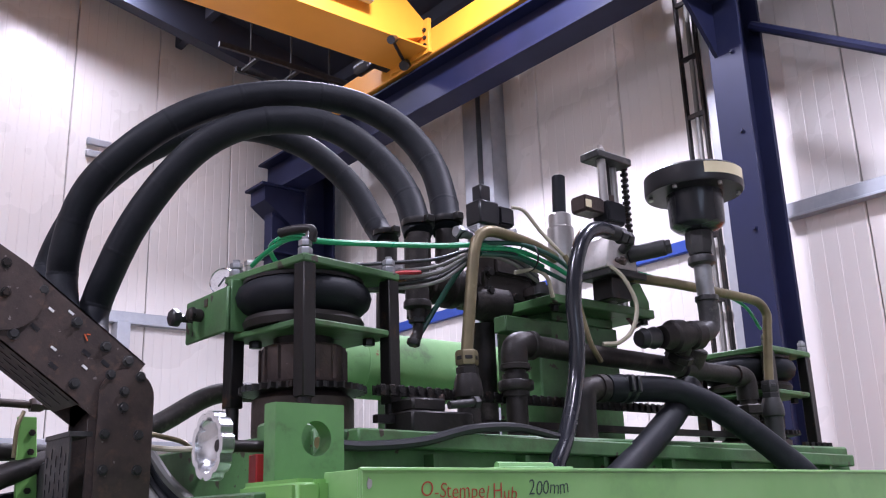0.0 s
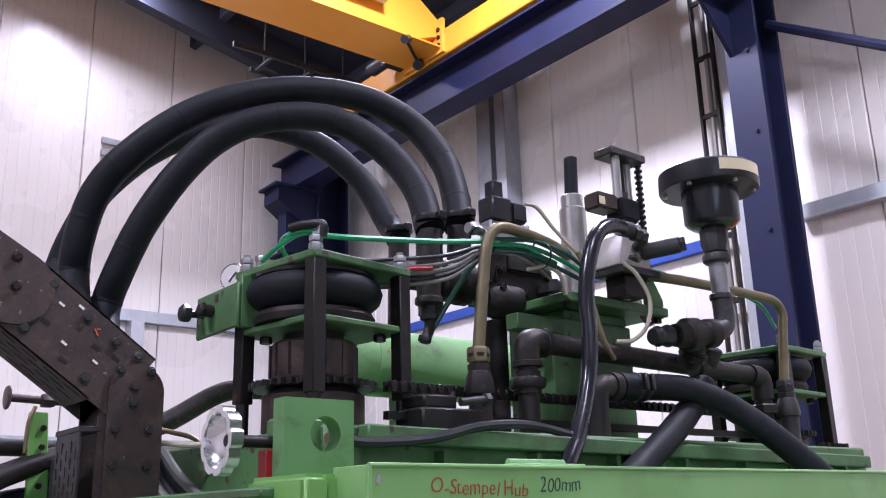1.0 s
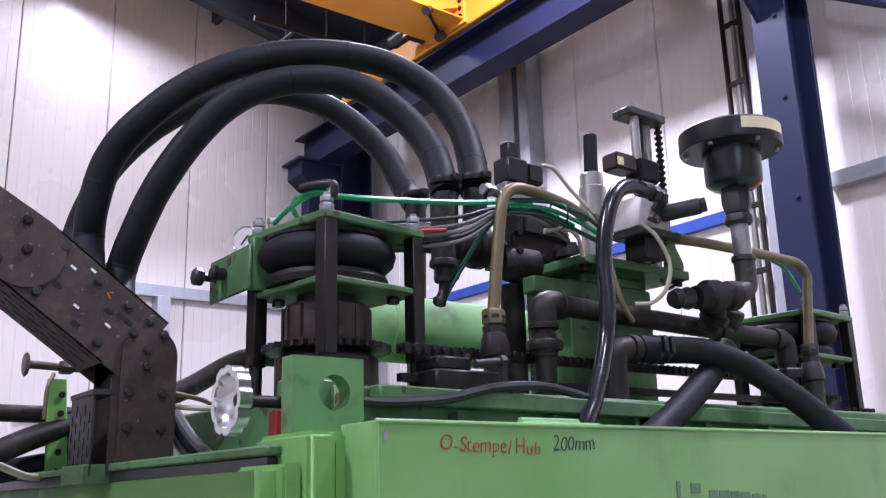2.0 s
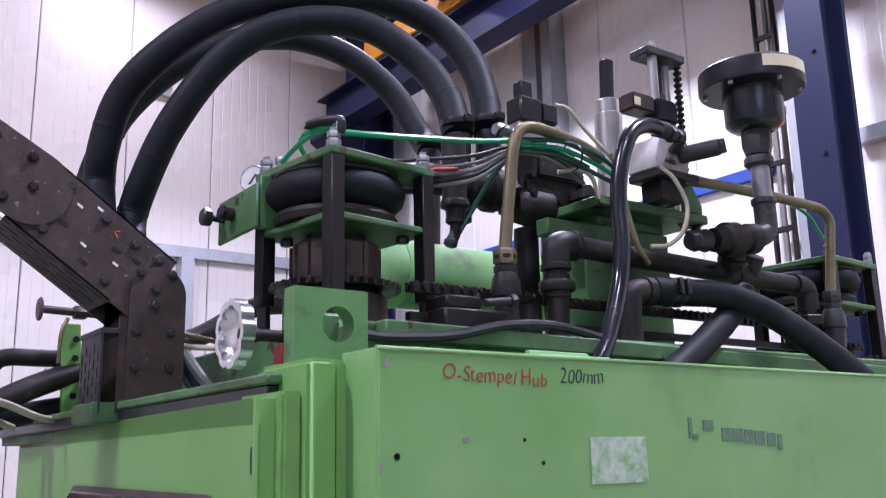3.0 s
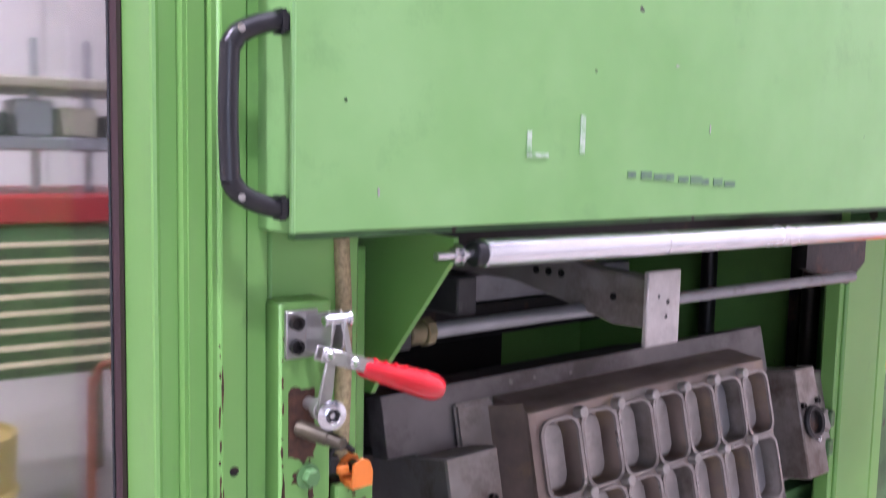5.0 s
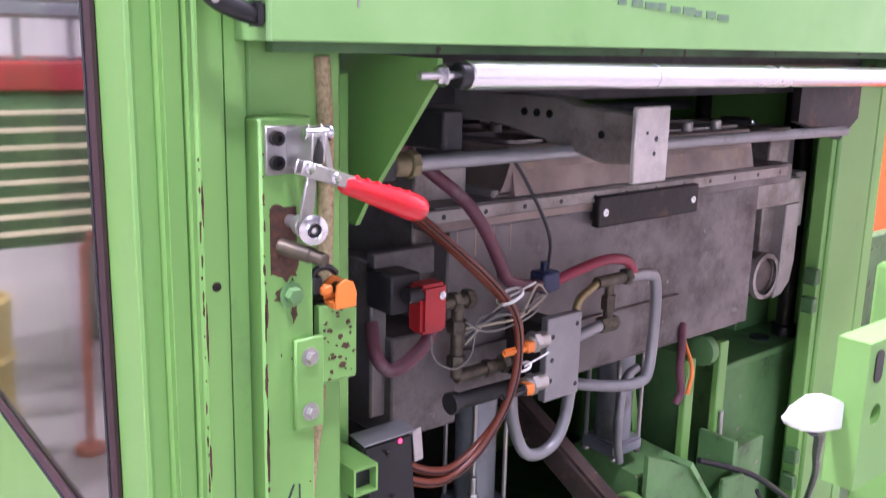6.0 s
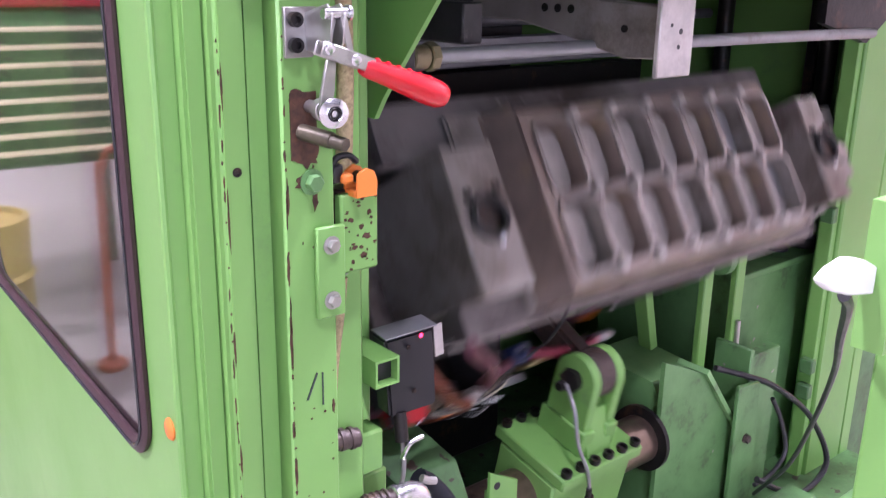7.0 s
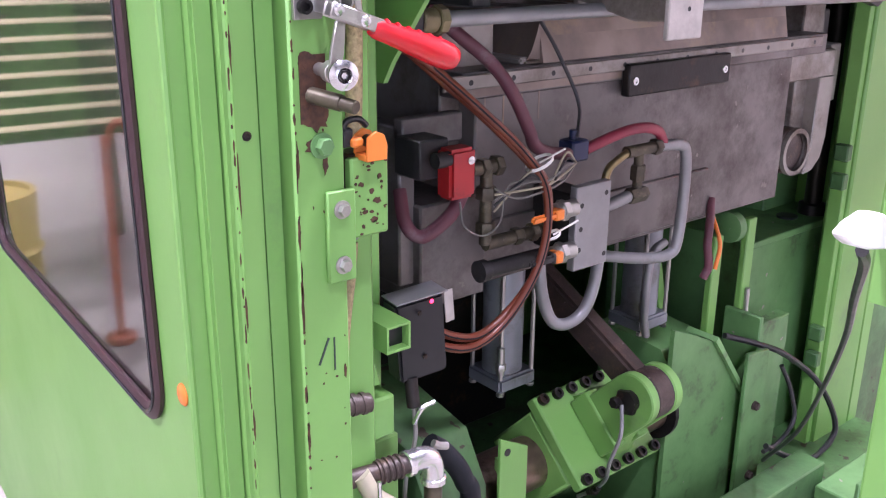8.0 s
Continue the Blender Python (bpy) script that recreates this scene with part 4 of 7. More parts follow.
# ---- hand wheel on the eye plate's shaft ----
hw = thing("scalloped_hand_wheel", (0.64, 1.33, 2.26), "scalloped polished aluminium hand wheel on a steel shaft", "control wheel")
rim = []
for i in range(80):
    a = 2 * math.pi * i / 80
    r = 0.0525 - 0.005 * max(0.0, math.cos(a * 9)) ** 2
    rim.append((1.33 + r * math.cos(a), 2.262 + r * math.sin(a)))
part("rim", ring_plate(rim, [(1.33 + (p[0] - 1.33) * 0.80, 2.262 + (p[1] - 2.262) * 0.80) for p in rim], "x", 0.636, 0.656), ALU, hw)
part("dish", lathe([(0.010, 0.660), (0.022, 0.659), (0.036, 0.652), (0.042, 0.640)], (0, 1.33, 2.262), X, 36, False), ALU, hw)
part("back", lathe([(0.042, 0.655), (0.034, 0.662), (0.016, 0.666)], (0, 1.33, 2.262), X, 36, False), ALU, hw)
part("hub", lathe([(0.0, 0.652), (0.009, 0.653), (0.010, 0.656), (0.012, 0.680)], (0, 1.33, 2.262), X, 20), PIPE, hw)
part("shaft", rod((0.664, 1.33, 2.262), (0.86, 1.33, 2.262), 0.0095, 14), PIPE, hw)
part("bearing_block", box(0.735, 0.86, 1.30, 1.36, 2.19, 2.30, 0.005), GREEN_OLD, hw)
part("push_bar", box(0.715, 0.735, 1.32, 1.345, 2.10, 2.25, 0.002), RED_PAINT, hw, "red painted flat bar")

# ---- air tank ----
tank = thing("air_tank", (1.7, 1.95, 2.40), "pale green lying air tank with domed ends", "tank")
part("shell", lathe([(0, 0.0), (0.035, 0.006), (0.065, 0.024), (0.082, 0.052), (0.087, 0.075), (0.088, 0.082), (0.0865, 0.085), (0.0865, 0.9), (0.06, 0.96), (0, 0.98)], (1.238, 1.95, 2.525), X, 40), GREEN_DUSTY, tank)
part("weld_seam", lathe([(0.087, 0.078), (0.0895, 0.081), (0.087, 0.084)], (1.238, 1.95, 2.525), X, 40, False), GREEN_DUSTY, tank)
for x in (1.45, 2.05):
    part("saddle", box(x, x + 0.03, 1.88, 2.02, 2.29, 2.45, 0.003), GREEN_OLD, tank)

# ---- three big hoses arching over the deck ----


def big_hose(pts, end, label):
    h = thing("feed_hose", pts[-1], label, "hose", "big arched hoses")
    part("hose_wall", tube(pts, 0.0355, 18, 8, 0.02), RUBBER, h)
    line = spline(pts, 4)
    for i in range(3, len(line) - 2, 5):
        d = line[i + 1] - line[i - 1]
        part("wrap_mark", lathe([(0.0352, -0.006), (0.0362, -0.002), (0.0362, 0.002), (0.0352, 0.006)], line[i], d, 20, False), RUBBER, h)
    part("clamp", merge(lathe([(0.038, 0), (0.039, 0.003), (0.039, 0.012), (0.038, 0.015)], Vector(pts[-1]) + Z * 0.02, Z, 24), box(pts[-1][0] - 0.012, pts[-1][0] + 0.012, pts[-1][1] - 0.05, pts[-1][1] - 0.034, pts[-1][2] + 0.018, pts[-1][2] + 0.038, 0.003)), OILY, h)
    part("end_pipe", rod(pts[-1], end, 0.029, 18), PIPE, h, "dark steel hose end pipe")
    return h


big_hose([(0.535, 1.80, 2.478), (0.575, 1.88, 2.50), (0.628, 2.03, 2.57), (0.654, 2.15, 2.691), (0.650, 2.125, 2.773), (0.669, 2.091, 2.884), (0.719, 2.036, 2.972), (0.822, 1.982, 3.075), (0.94, 1.927, 3.142), (1.082, 1.873, 3.180), (1.233, 1.818, 3.177), (1.350, 1.764, 3.116), (1.402, 1.709, 3.013), (1.395, 1.655, 2.903), (1.360, 1.60, 2.794)],
         (1.352, 1.60, 2.66), "thick black rubber hose arching highest over the machine")
big_hose([(0.590, 1.80, 2.438), (0.640, 1.90, 2.46), (0.700, 2.05, 2.53), (0.724, 2.13, 2.622), (0.738, 2.097, 2.707), (0.771, 2.044, 2.823), (0.832, 1.991, 2.944), (0.904, 1.938, 3.033), (0.996, 1.885, 3.084), (1.107, 1.832, 3.098), (1.189, 1.779, 3.065), (1.268, 1.726, 2.985), (1.298, 1.673, 2.89), (1.288, 1.62, 2.78)],
         (1.284, 1.62, 2.58), "thick black rubber hose arching over the machine")
big_hose([(0.48, 1.83, 2.520), (0.55, 1.95, 2.56), (0.66, 2.30, 2.66), (0.720, 2.52, 2.79), (0.748, 2.51, 2.90), (0.800, 2.48, 3.02), (0.895, 2.42, 3.135), (1.010, 2.36, 3.215), (1.115, 2.30, 3.245), (1.221, 2.24, 3.240), (1.338, 2.18, 3.190), (1.440, 2.12, 3.082), (1.482, 2.06, 2.952), (1.477, 2.0, 2.885)],
         (1.470, 2.0, 2.62), "thick black rubber hose arching behind the others")
# ---- pipework and valves on the deck ----
vb = thing("valve_block", (1.45, 1.60, 2.55), "grimy dark cast valve block with pipe stubs", "valve")
part("body", merge(box(1.42, 1.60, 1.545, 1.67, 2.625, 2.705, 0.010, 2), box(1.45, 1.57, 1.535, 1.63, 2.690, 2.765, 0.006, 2), box(1.545, 1.585, 1.50, 1.55, 2.640, 2.668, 0.006, 2)), PIPE, vb)
part("body", lathe([(0.03, 0), (0.046, 0.006), (0.048, 0.03), (0.040, 0.036), (0.040, 0.06), (0.052, 0.064), (0.052, 0.085), (0.040, 0.09), (0.040, 0.13)], (1.285, 1.60, 2.66), X, 26), PIPE, vb)
part("nut", hexa((1.395, 1.60, 2.66), X, 0.046, 0.032), PIPE, vb)
part("flange", lathe([(0.045, 0), (0.052, 0.004), (0.052, 0.018), (0.045, 0.022)], (1.60, 1.60, 2.648), X, 20), PIPE, vb)
part("pipe_stub", rod((1.62, 1.60, 2.64), (1.74, 1.58, 2.62), 0.030, 20, 0.004), PIPE, vb)
part("elbow", tube([(1.12, 1.63, 2.655), (1.20, 1.60, 2.66), (1.29, 1.60, 2.66)], 0.034, 18), PIPE, vb)
part("lower_housing", merge(lathe([(0.0, -0.07), (0.030, -0.068), (0.040, -0.055), (0.044, -0.02), (0.044, 0.03), (0.035, 0.036)], (1.47, 1.575, 2.625), X, 24), lathe([(0.028, 0), (0.030, 0.012), (0.022, 0.018), (0.020, 0.045)], (1.54, 1.57, 2.60), (1, -0.1, -0.25), 18)), PIPE, vb)
for x, z in ((1.435, 2.648), (1.435, 2.692), (1.585, 2.692), (1.512, 2.64)):
    bolt(vb, (x, 1.545, z), -Y, 0.010, 0.010, OILY)
part("eye_lug", merge(lathe([(0.010, -0.011), (0.021, -0.010), (0.021, 0.010), (0.010, 0.011)], (1.565, 1.50, 2.655), Z, 20), hexa((1.565, 1.50, 2.666), Z, 0.012, 0.010)), DARK_GREY, vb)
part("name_plate", lathe([(0.017, 0), (0.016, 0.002), (0, 0.0022)], (1.525, 1.535, 2.738), -Y, 20), GREY, vb)
part("stub", merge(rod((1.46, 1.60, 2.58), (1.46, 1.60, 2.29), 0.028, 16), rod((1.58, 1.60, 2.62), (1.58, 1.60, 2.29), 0.024, 16)), PIPE, vb)
part("plate", box(1.41, 1.56, 1.47, 1.51, 2.538, 2.575, 0.003), GREEN_OLD, vb)
dn = thing("drain_nozzle", (1.185, 1.50, 2.48), "dark steel drop pipe ending in a small nozzle", "nozzle")
part("pipe", rod((1.185, 1.50, 2.585), (1.185, 1.50, 2.72), 0.026, 18), PIPE, dn)
part("reducer", lathe([(0.028, 0), (0.03, 0.004), (0.03, 0.014), (0.02, 0.02), (0.018, 0.04)], (1.185, 1.50, 2.585), -Z, 20), PIPE, dn)
part("nut", hexa((1.185, 1.50, 2.548), -Z, 0.02, 0.012), OILY, dn)
part("tip", tube([(1.185, 1.50, 2.536), (1.183, 1.50, 2.515), (1.172, 1.50, 2.497)], 0.012, 10), OILY, dn)
part("cap", hexa((1.174, 1.50, 2.502), (-0.3, 0, -1), 0.014, 0.014), OILY, dn)


def threaded_joint(name, x, y, z0, z1, mat, label, top=None):
    t = thing(name, (x, y, z0), label, "pipe fitting", "upright pipe fittings")
    h = z1 - z0
    part("lower_pipe", rod((x, y, z0), (x, y, z0 + h * 0.45), 0.0235, 18), mat, t)
    part("coupling", lathe([(0.024, 0), (0.029, 0.004), (0.030, 0.012), (0.027, 0.035), (0.022, 0.05)], (x, y, z0 + h * 0.42), Z, 20), mat, t)
    part("nut", hexa((x, y, z0 + h * 0.42 + 0.05), Z, 0.023, 0.014), mat, t)
    part("neck", lathe([(0.019, 0), (0.019, 0.012), (0.022, 0.014), (0.022, 0.02), (0.017, 0.024)], (x, y, z0 + h * 0.42 + 0.064), Z, 18), mat, t)
    part("upper_nut", hexa((x, y, z1 - 0.03), Z, 0.0235, 0.03), top or mat, t)
    return t


threaded_joint("pipe_fitting", 1.208, 1.375, 2.295, 2.462, PIPE, "dark screwed pipe fitting below a bronze tube", OLIVE_TUBE)
threaded_joint("pipe_fitting", 2.225, 1.33, 2.295, 2.460, DARK_GREY, "dark screwed pipe fitting below a bent tube", DARK_GREY)
single("bronze_tube", tube([(1.53, 1.42, 2.712), (1.46, 1.40, 2.720), (1.385, 1.385, 2.724), (1.30, 1.375, 2.726), (1.262, 1.375, 2.714), (1.242, 1.375, 2.680), (1.228, 1.375, 2.60), (1.214, 1.375, 2.50), (1.208, 1.375, 2.455)], 0.0125, 14, 8), OLIVE_TUBE,
       "worn bronze-coloured bent tube", "tube")
single("bent_tube", tube([(1.73, 1.36, 2.680), (1.86, 1.35, 2.682), (2.0, 1.345, 2.682), (2.14, 1.34, 2.680), (2.225, 1.335, 2.674), (2.255, 1.33, 2.645), (2.25, 1.33, 2.60), (2.232, 1.33, 2.50), (2.225, 1.33, 2.455)], 0.0125, 14, 8), OLIVE_TUBE,
       "grey bronze bent tube to the far fitting", "tube")

cp = thing("pipe_run", (1.75, 1.36, 2.29), "dark iron pipe run with elbows, union and tee", "pipe")
part("riser", rod((1.325, 1.36, 2.29), (1.325, 1.36, 2.45), 0.0225, 18), PIPE, cp)
part("union_nut", merge(lathe([(0.034, 0), (0.037, 0.004), (0.037, 0.018), (0.034, 0.022)], (1.325, 1.36, 2.386), Z, 8), rod((1.325, 1.36, 2.375), (1.325, 1.36, 2.42), 0.027, 18)), PIPE, cp)
part("elbow", merge(tube([(1.325, 1.36, 2.43), (1.326, 1.36, 2.468), (1.340, 1.36, 2.482), (1.375, 1.36, 2.484)], 0.028, 18, 6), lathe([(0.028, 0), (0.031, 0.002), (0.031, 0.012), (0.028, 0.014)], (1.366, 1.36, 2.484), X, 20), lathe([(0.028, 0), (0.031, 0.002), (0.031, 0.012), (0.028, 0.014)], (1.325, 1.36, 2.428), Z, 20)), PIPE, cp)
part("pipe", rod((1.38, 1.36, 2.484), (1.90, 1.36, 2.474), 0.0225, 18), PIPE, cp)
part("tee", merge(rod((1.885, 1.36, 2.474), (1.965, 1.36, 2.473), 0.029, 18, 0.003), rod((1.925, 1.36, 2.47), (1.925, 1.33, 2.52), 0.026, 18, 0.003)), PIPE, cp)
part("pipe", rod((1.96, 1.36, 2.473), (2.12, 1.36, 2.470), 0.0225, 18), PIPE, cp)
part("elbow", merge(tube([(2.11, 1.36, 2.470), (2.148, 1.36, 2.468), (2.163, 1.36, 2.455), (2.165, 1.36, 2.41)], 0.028, 18, 6)), PIPE, cp)
part("union_nut", hexa((2.165, 1.36, 2.372), Z, 0.036, 0.025), PIPE, cp)
part("riser", rod((2.165, 1.36, 2.29), (2.165, 1.36, 2.41), 0.0225, 18), PIPE, cp)

br = thing("breather_filter", (1.86, 1.27, 2.52), "black flanged breather filter on a grey pipe stand", "breather")
part("flange", lathe([(0.02, 2.950), (0.112, 2.950), (0.119, 2.944), (0.120, 2.903), (0.117, 2.898), (0.06, 2.898)], (1.865, 1.262, 0), Z, 48), PLASTIC_BLACK, br)
part("body", lathe([(0.068, 2.898), (0.066, 2.82), (0.062, 2.815), (0.050, 2.806), (0.03, 2.800)], (1.865, 1.262, 0), Z, 40), RUBBER_SHINY, br, "glossy black filter body")
tp = bmesh.new()
r, k = 0.1207, 14
vs = [[tp.verts.new((1.865 + r * math.cos(a), 1.262 + r * math.sin(a), z)) for a in [radians(228 + 62 * i / k) for i in range(k + 1)]] for z in (2.914, 2.942)]
for i in range(k):
    tp.faces.new((vs[0][i], vs[0][i + 1], vs[1][i + 1], vs[1][i]))
part("tape", tp, CREAM_TAPE, br, "cream tape strip")
for i in range(6):
    a = radians(60 * i + 10)
    part("bolt", hexa((1.865 + 0.105 * math.cos(a), 1.262 + 0.105 * math.sin(a), 2.898), -Z, 0.006, 0.008), STEEL, br)
part("hex_adapter", merge(lathe([(0.032, 2.802), (0.034, 2.795), (0.034, 2.765), (0.028, 2.745)], (1.865, 1.262, 0), Z, 8), lathe([(0.03, 2.74), (0.033, 2.735), (0.033, 2.722), (0.026, 2.716)], (1.865, 1.262, 0), Z, 20)), DARK_GREY, br)
part("pipe", tube([(1.865, 1.262, 2.73), (1.866, 1.262, 2.68), (1.868, 1.262, 2.62)], 0.021, 18), GREY, br, "grey galvanised pipe")
part("elbow", merge(tube([(1.868, 1.262, 2.64), (1.870, 1.262, 2.585), (1.862, 1.262, 2.562), (1.835, 1.262, 2.550), (1.81, 1.265, 2.545)], 0.0245, 18, 6), lathe([(0.026, 0), (0.028, 0.002), (0.028, 0.012), (0.026, 0.014)], (1.868, 1.262, 2.628), Z, 20)), DARK_GREY, br)
part("union", merge(lathe([(0.028, 0), (0.034, 0.003), (0.034, 0.03), (0.028, 0.034), (0.028, 0.06), (0.038, 0.064), (0.038, 0.095), (0.03, 0.10), (0.026, 0.13)], (1.825, 1.265, 2.544), (-1, 0.1, -0.12), 22)), PIPE, br)
part("tee", merge(rod((1.79, 1.27, 2.55), (1.80, 1.33, 2.478), 0.026, 18), lathe([(0.03, 0), (0.034, 0.003), (0.034, 0.018), (0.03, 0.02)], (1.795, 1.30, 2.505), (0.1, 0.6, -0.75), 8)), PIPE, br)
part("valve_end", merge(lathe([(0.022, 0), (0.026, 0.01), (0.02, 0.03), (0.024, 0.04), (0.018, 0.055)], (1.69, 1.285, 2.528), (-1, 0.15, -0.1), 16)), PLASTIC_BLACK, br)

br.location += Vector((0.010, -0.004, -0.010))

hb = thing("discharge_hose", (1.60, 1.30, 2.29), "fat black rubber hose clamped on an iron elbow", "hose")
part("hose_wall", tube([(1.545, 1.31, 2.399), (1.62, 1.295, 2.400), (1.69, 1.28, 2.401), (1.744, 1.27, 2.396), (1.824, 1.24, 2.366), (1.887, 1.20, 2.316), (1.947, 1.16, 2.257), (1.993, 1.12, 2.192), (2.02, 1.11, 2.10), (2.03, 1.10, 2.0)], 0.029, 18, 8, 0.02), RUBBER, hb)
part("elbow", merge(tube([(1.475, 1.315, 2.29), (1.476, 1.315, 2.360), (1.490, 1.313, 2.392), (1.555, 1.31, 2.399)], 0.026, 18, 6), lathe([(0.03, 0), (0.031, 0.02)], (1.515, 1.312, 2.397), X, 18)), PIPE, hb)
for x in (1.578, 1.600):
    part("hose_clamp", merge(lathe([(0.0295, 0), (0.0315, 0.002), (0.0315, 0.010), (0.0295, 0.012)], (x, 1.304 - (x - 1.578) * 0.2, 2.3995), X, 22), box(x, x + 0.012, 1.262, 1.276, 2.388, 2.425, 0.003)), PLASTIC_BLACK, hb)
single("suction_hose", tube([(1.86, 1.32, 2.42), (1.80, 1.30, 2.388), (1.728, 1.28, 2.345), (1.623, 1.26, 2.286), (1.507, 1.24, 2.226), (1.427, 1.22, 2.182), (1.38, 1.20, 2.08)], 0.029, 16, 8, 0.03), RUBBER, "thick dusty black hose slanting down behind the hood", "hose")
gh = thing("pressure_hose", (1.5, 1.30, 2.29), "glossy black hose hanging in a bow from a fitting", "hose")
part("hose_wall", tube([(1.590, 1.30, 2.756), (1.545, 1.29, 2.752), (1.500, 1.285, 2.735), (1.465, 1.28, 2.700), (1.440, 1.28, 2.637), (1.428, 1.28, 2.562), (1.430, 1.28, 2.491), (1.421, 1.28, 2.419), (1.390, 1.27, 2.347), (1.345, 1.255, 2.277), (1.29, 1.235, 2.215), (1.26, 1.225, 2.12)], 0.0172, 16, 8), RUBBER_SHINY, gh)
part("ferrule", rod((1.575, 1.30, 2.756), (1.615, 1.30, 2.756), 0.0185, 14, 0.002), DARK_GREY, gh)
part("elbow_fitting", merge(hexa((1.62, 1.30, 2.752), X, 0.019, 0.02), hexa((1.645, 1.30, 2.750), X, 0.016, 0.018), tube([(1.645, 1.30, 2.752), (1.672, 1.31, 2.750), (1.68, 1.34, 2.735)], 0.012, 10)), DARK_GREY, gh)

# ---- lifting frame, cylinder and solenoid valves ----
ped = thing("valve_pedestal", (1.70, 1.50, 2.29), "green welded pedestal with a flat top plate", "pedestal")
part("column", box(1.52, 1.80, 1.475, 1.62, 2.29, 2.58, 0.004), GREEN_OLD, ped)
part("top_plate", box(1.50, 1.86, 1.40, 1.66, 2.60, 2.622, 0.003), GREEN_OLD, ped)
part("upper_block", box(1.56, 1.78, 1.47, 1.60, 2.578, 2.60, 0.003), GREEN_OLD, ped)
part("bracket", prism([(1.78, 2.622), (1.84, 2.622), (1.84, 2.64), (1.80, 2.70), (1.78, 2.70)], "y", 1.40, 1.412), GREEN_OLD, ped)
for x in (1.52, 1.84):
    bolt(ped, (x, 1.42, 2.60), -Z, 0.010, 0.012, OILY)
lf = thing("lift_guide", (1.70, 1.41, 2.62), "small steel lift guide with two posts and a top plate", "lift guide")
part("post", rod((1.682, 1.395, 2.62), (1.682, 1.395, 2.995), 0.0115, 14), STEEL, lf)
part("post", rod((1.752, 1.42, 2.62), (1.752, 1.42, 2.995), 0.0115, 14), STEEL, lf)
part("spindle", rod((1.718, 1.41, 2.72), (1.718, 1.41, 2.985), 0.008, 12), OILY, lf)
part("top_plate", box(1.652, 1.782, 1.378, 1.438, 2.985, 3.005, 0.003), DARK_GREY, lf)
for x, y in ((1.682, 1.395), (1.752, 1.42)):
    part("nut", merge(hexa((x, y, 3.005), Z, 0.012, 0.010), rod((x, y, 3.015), (x, y, 3.024), 0.007, 10)), STEEL, lf)
ch = part("roller_chain", box(1.788, 1.794, 1.408, 1.418, 2.69, 3.00, 0), OILY, lf)
for i in range(20):
    part("link", box(1.784, 1.798, 1.404, 1.422, 2.695 + i * 0.0153, 2.704 + i * 0.0153, 0.002), OILY, ch)
part("collar", rod((1.718, 1.41, 2.86), (1.718, 1.41, 2.90), 0.014, 14), RUSTY, lf)
lf.location.x += 0.014
sol = thing("solenoid_valve", (1.65, 1.38, 2.80), "rust-brown solenoid coil on a black valve head", "solenoid valve")
part("coil", box(1.585, 1.655, 1.36, 1.41, 2.825, 2.866, 0.005, 2), RUSTY, sol)
part("plug", box(1.655, 1.722, 1.35, 1.405, 2.806, 2.862, 0.006, 2), PLASTIC_BLACK, sol)
part("label", box(1.586, 1.605, 1.3585, 1.3605, 2.833, 2.852, 0), CREAM_TAPE, sol)
part("stem", rod((1.69, 1.385, 2.77), (1.69, 1.385, 2.81), 0.016, 12), OILY, sol)
gb2 = thing("manifold_cube", (1.70, 1.37, 2.622), "light grey machined manifold block with fittings", "manifold")
part("cube", prism([(1.625, 2.690), (1.735, 2.690), (1.738, 2.76), (1.722, 2.785), (1.668, 2.785), (1.638, 2.765)], "y", 1.345, 1.43, 0.003), PUNCH, gb2)
part("under_plate", box(1.63, 1.765, 1.34, 1.435, 2.672, 2.690, 0.003), DARK_GREY, gb2)
part("foot", box(1.655, 1.725, 1.36, 1.42, 2.622, 2.672, 0.002), OILY, gb2)
part("plug", merge(rod((1.705, 1.345, 2.728), (1.755, 1.27, 2.738), 0.0195, 18, 0.003), hexa((1.755, 1.27, 2.738), (0.55, -0.82, 0.11), 0.017, 0.012)), DARK_GREY, gb2)
part("hose_fitting", merge(hexa((1.642, 1.318, 2.700), (0.2, -0.7, -0.3), 0.010, 0.014), rod((1.642, 1.33, 2.705), (1.646, 1.31, 2.692), 0.006, 10)), RUSTY, gb2)
sc = thing("stop_cylinder", (1.70, 1.55, 2.62), "bright steel cylinder with a black rod", "cylinder")
part("barrel", lathe([(0.030, 2.585), (0.034, 2.59), (0.034, 2.846), (0.029, 2.850), (0.029, 2.882), (0.024, 2.886)], (1.70, 1.55, 0), Z, 26), STEEL, sc)
part("rod", rod((1.70, 1.55, 2.885), (1.706, 1.55, 2.992), 0.0175, 18, 0.003), RUBBER, sc)
cb = thing("cylinder_flange", (1.70, 1.55, 2.622), "dark round flange with bolts round the cylinder", "flange")
part("base_flange", merge(lathe([(0.036, 2.622), (0.050, 2.622), (0.050, 2.638), (0.036, 2.640)], (1.70, 1.55, 0), Z, 24)), DARK_GREY, cb)
for k in range(5):
    a = radians(200 + 36 * k)
    part("bolt", hexa((1.70 + 0.043 * math.cos(a), 1.55 + 0.043 * math.sin(a), 2.639), Z, 0.006, 0.006), STEEL, cb)
ps = thing("pilot_valve", (1.35, 1.46, 2.72), "black solenoid plug on a small pilot valve", "solenoid valve")
part("coil", box(1.312, 1.372, 1.43, 1.48, 2.776, 2.832, 0.004), PLASTIC_BLACK, ps)
part("plug", box(1.372, 1.420, 1.43, 1.475, 2.782, 2.826, 0.005, 2), PLASTIC_BLACK, ps)
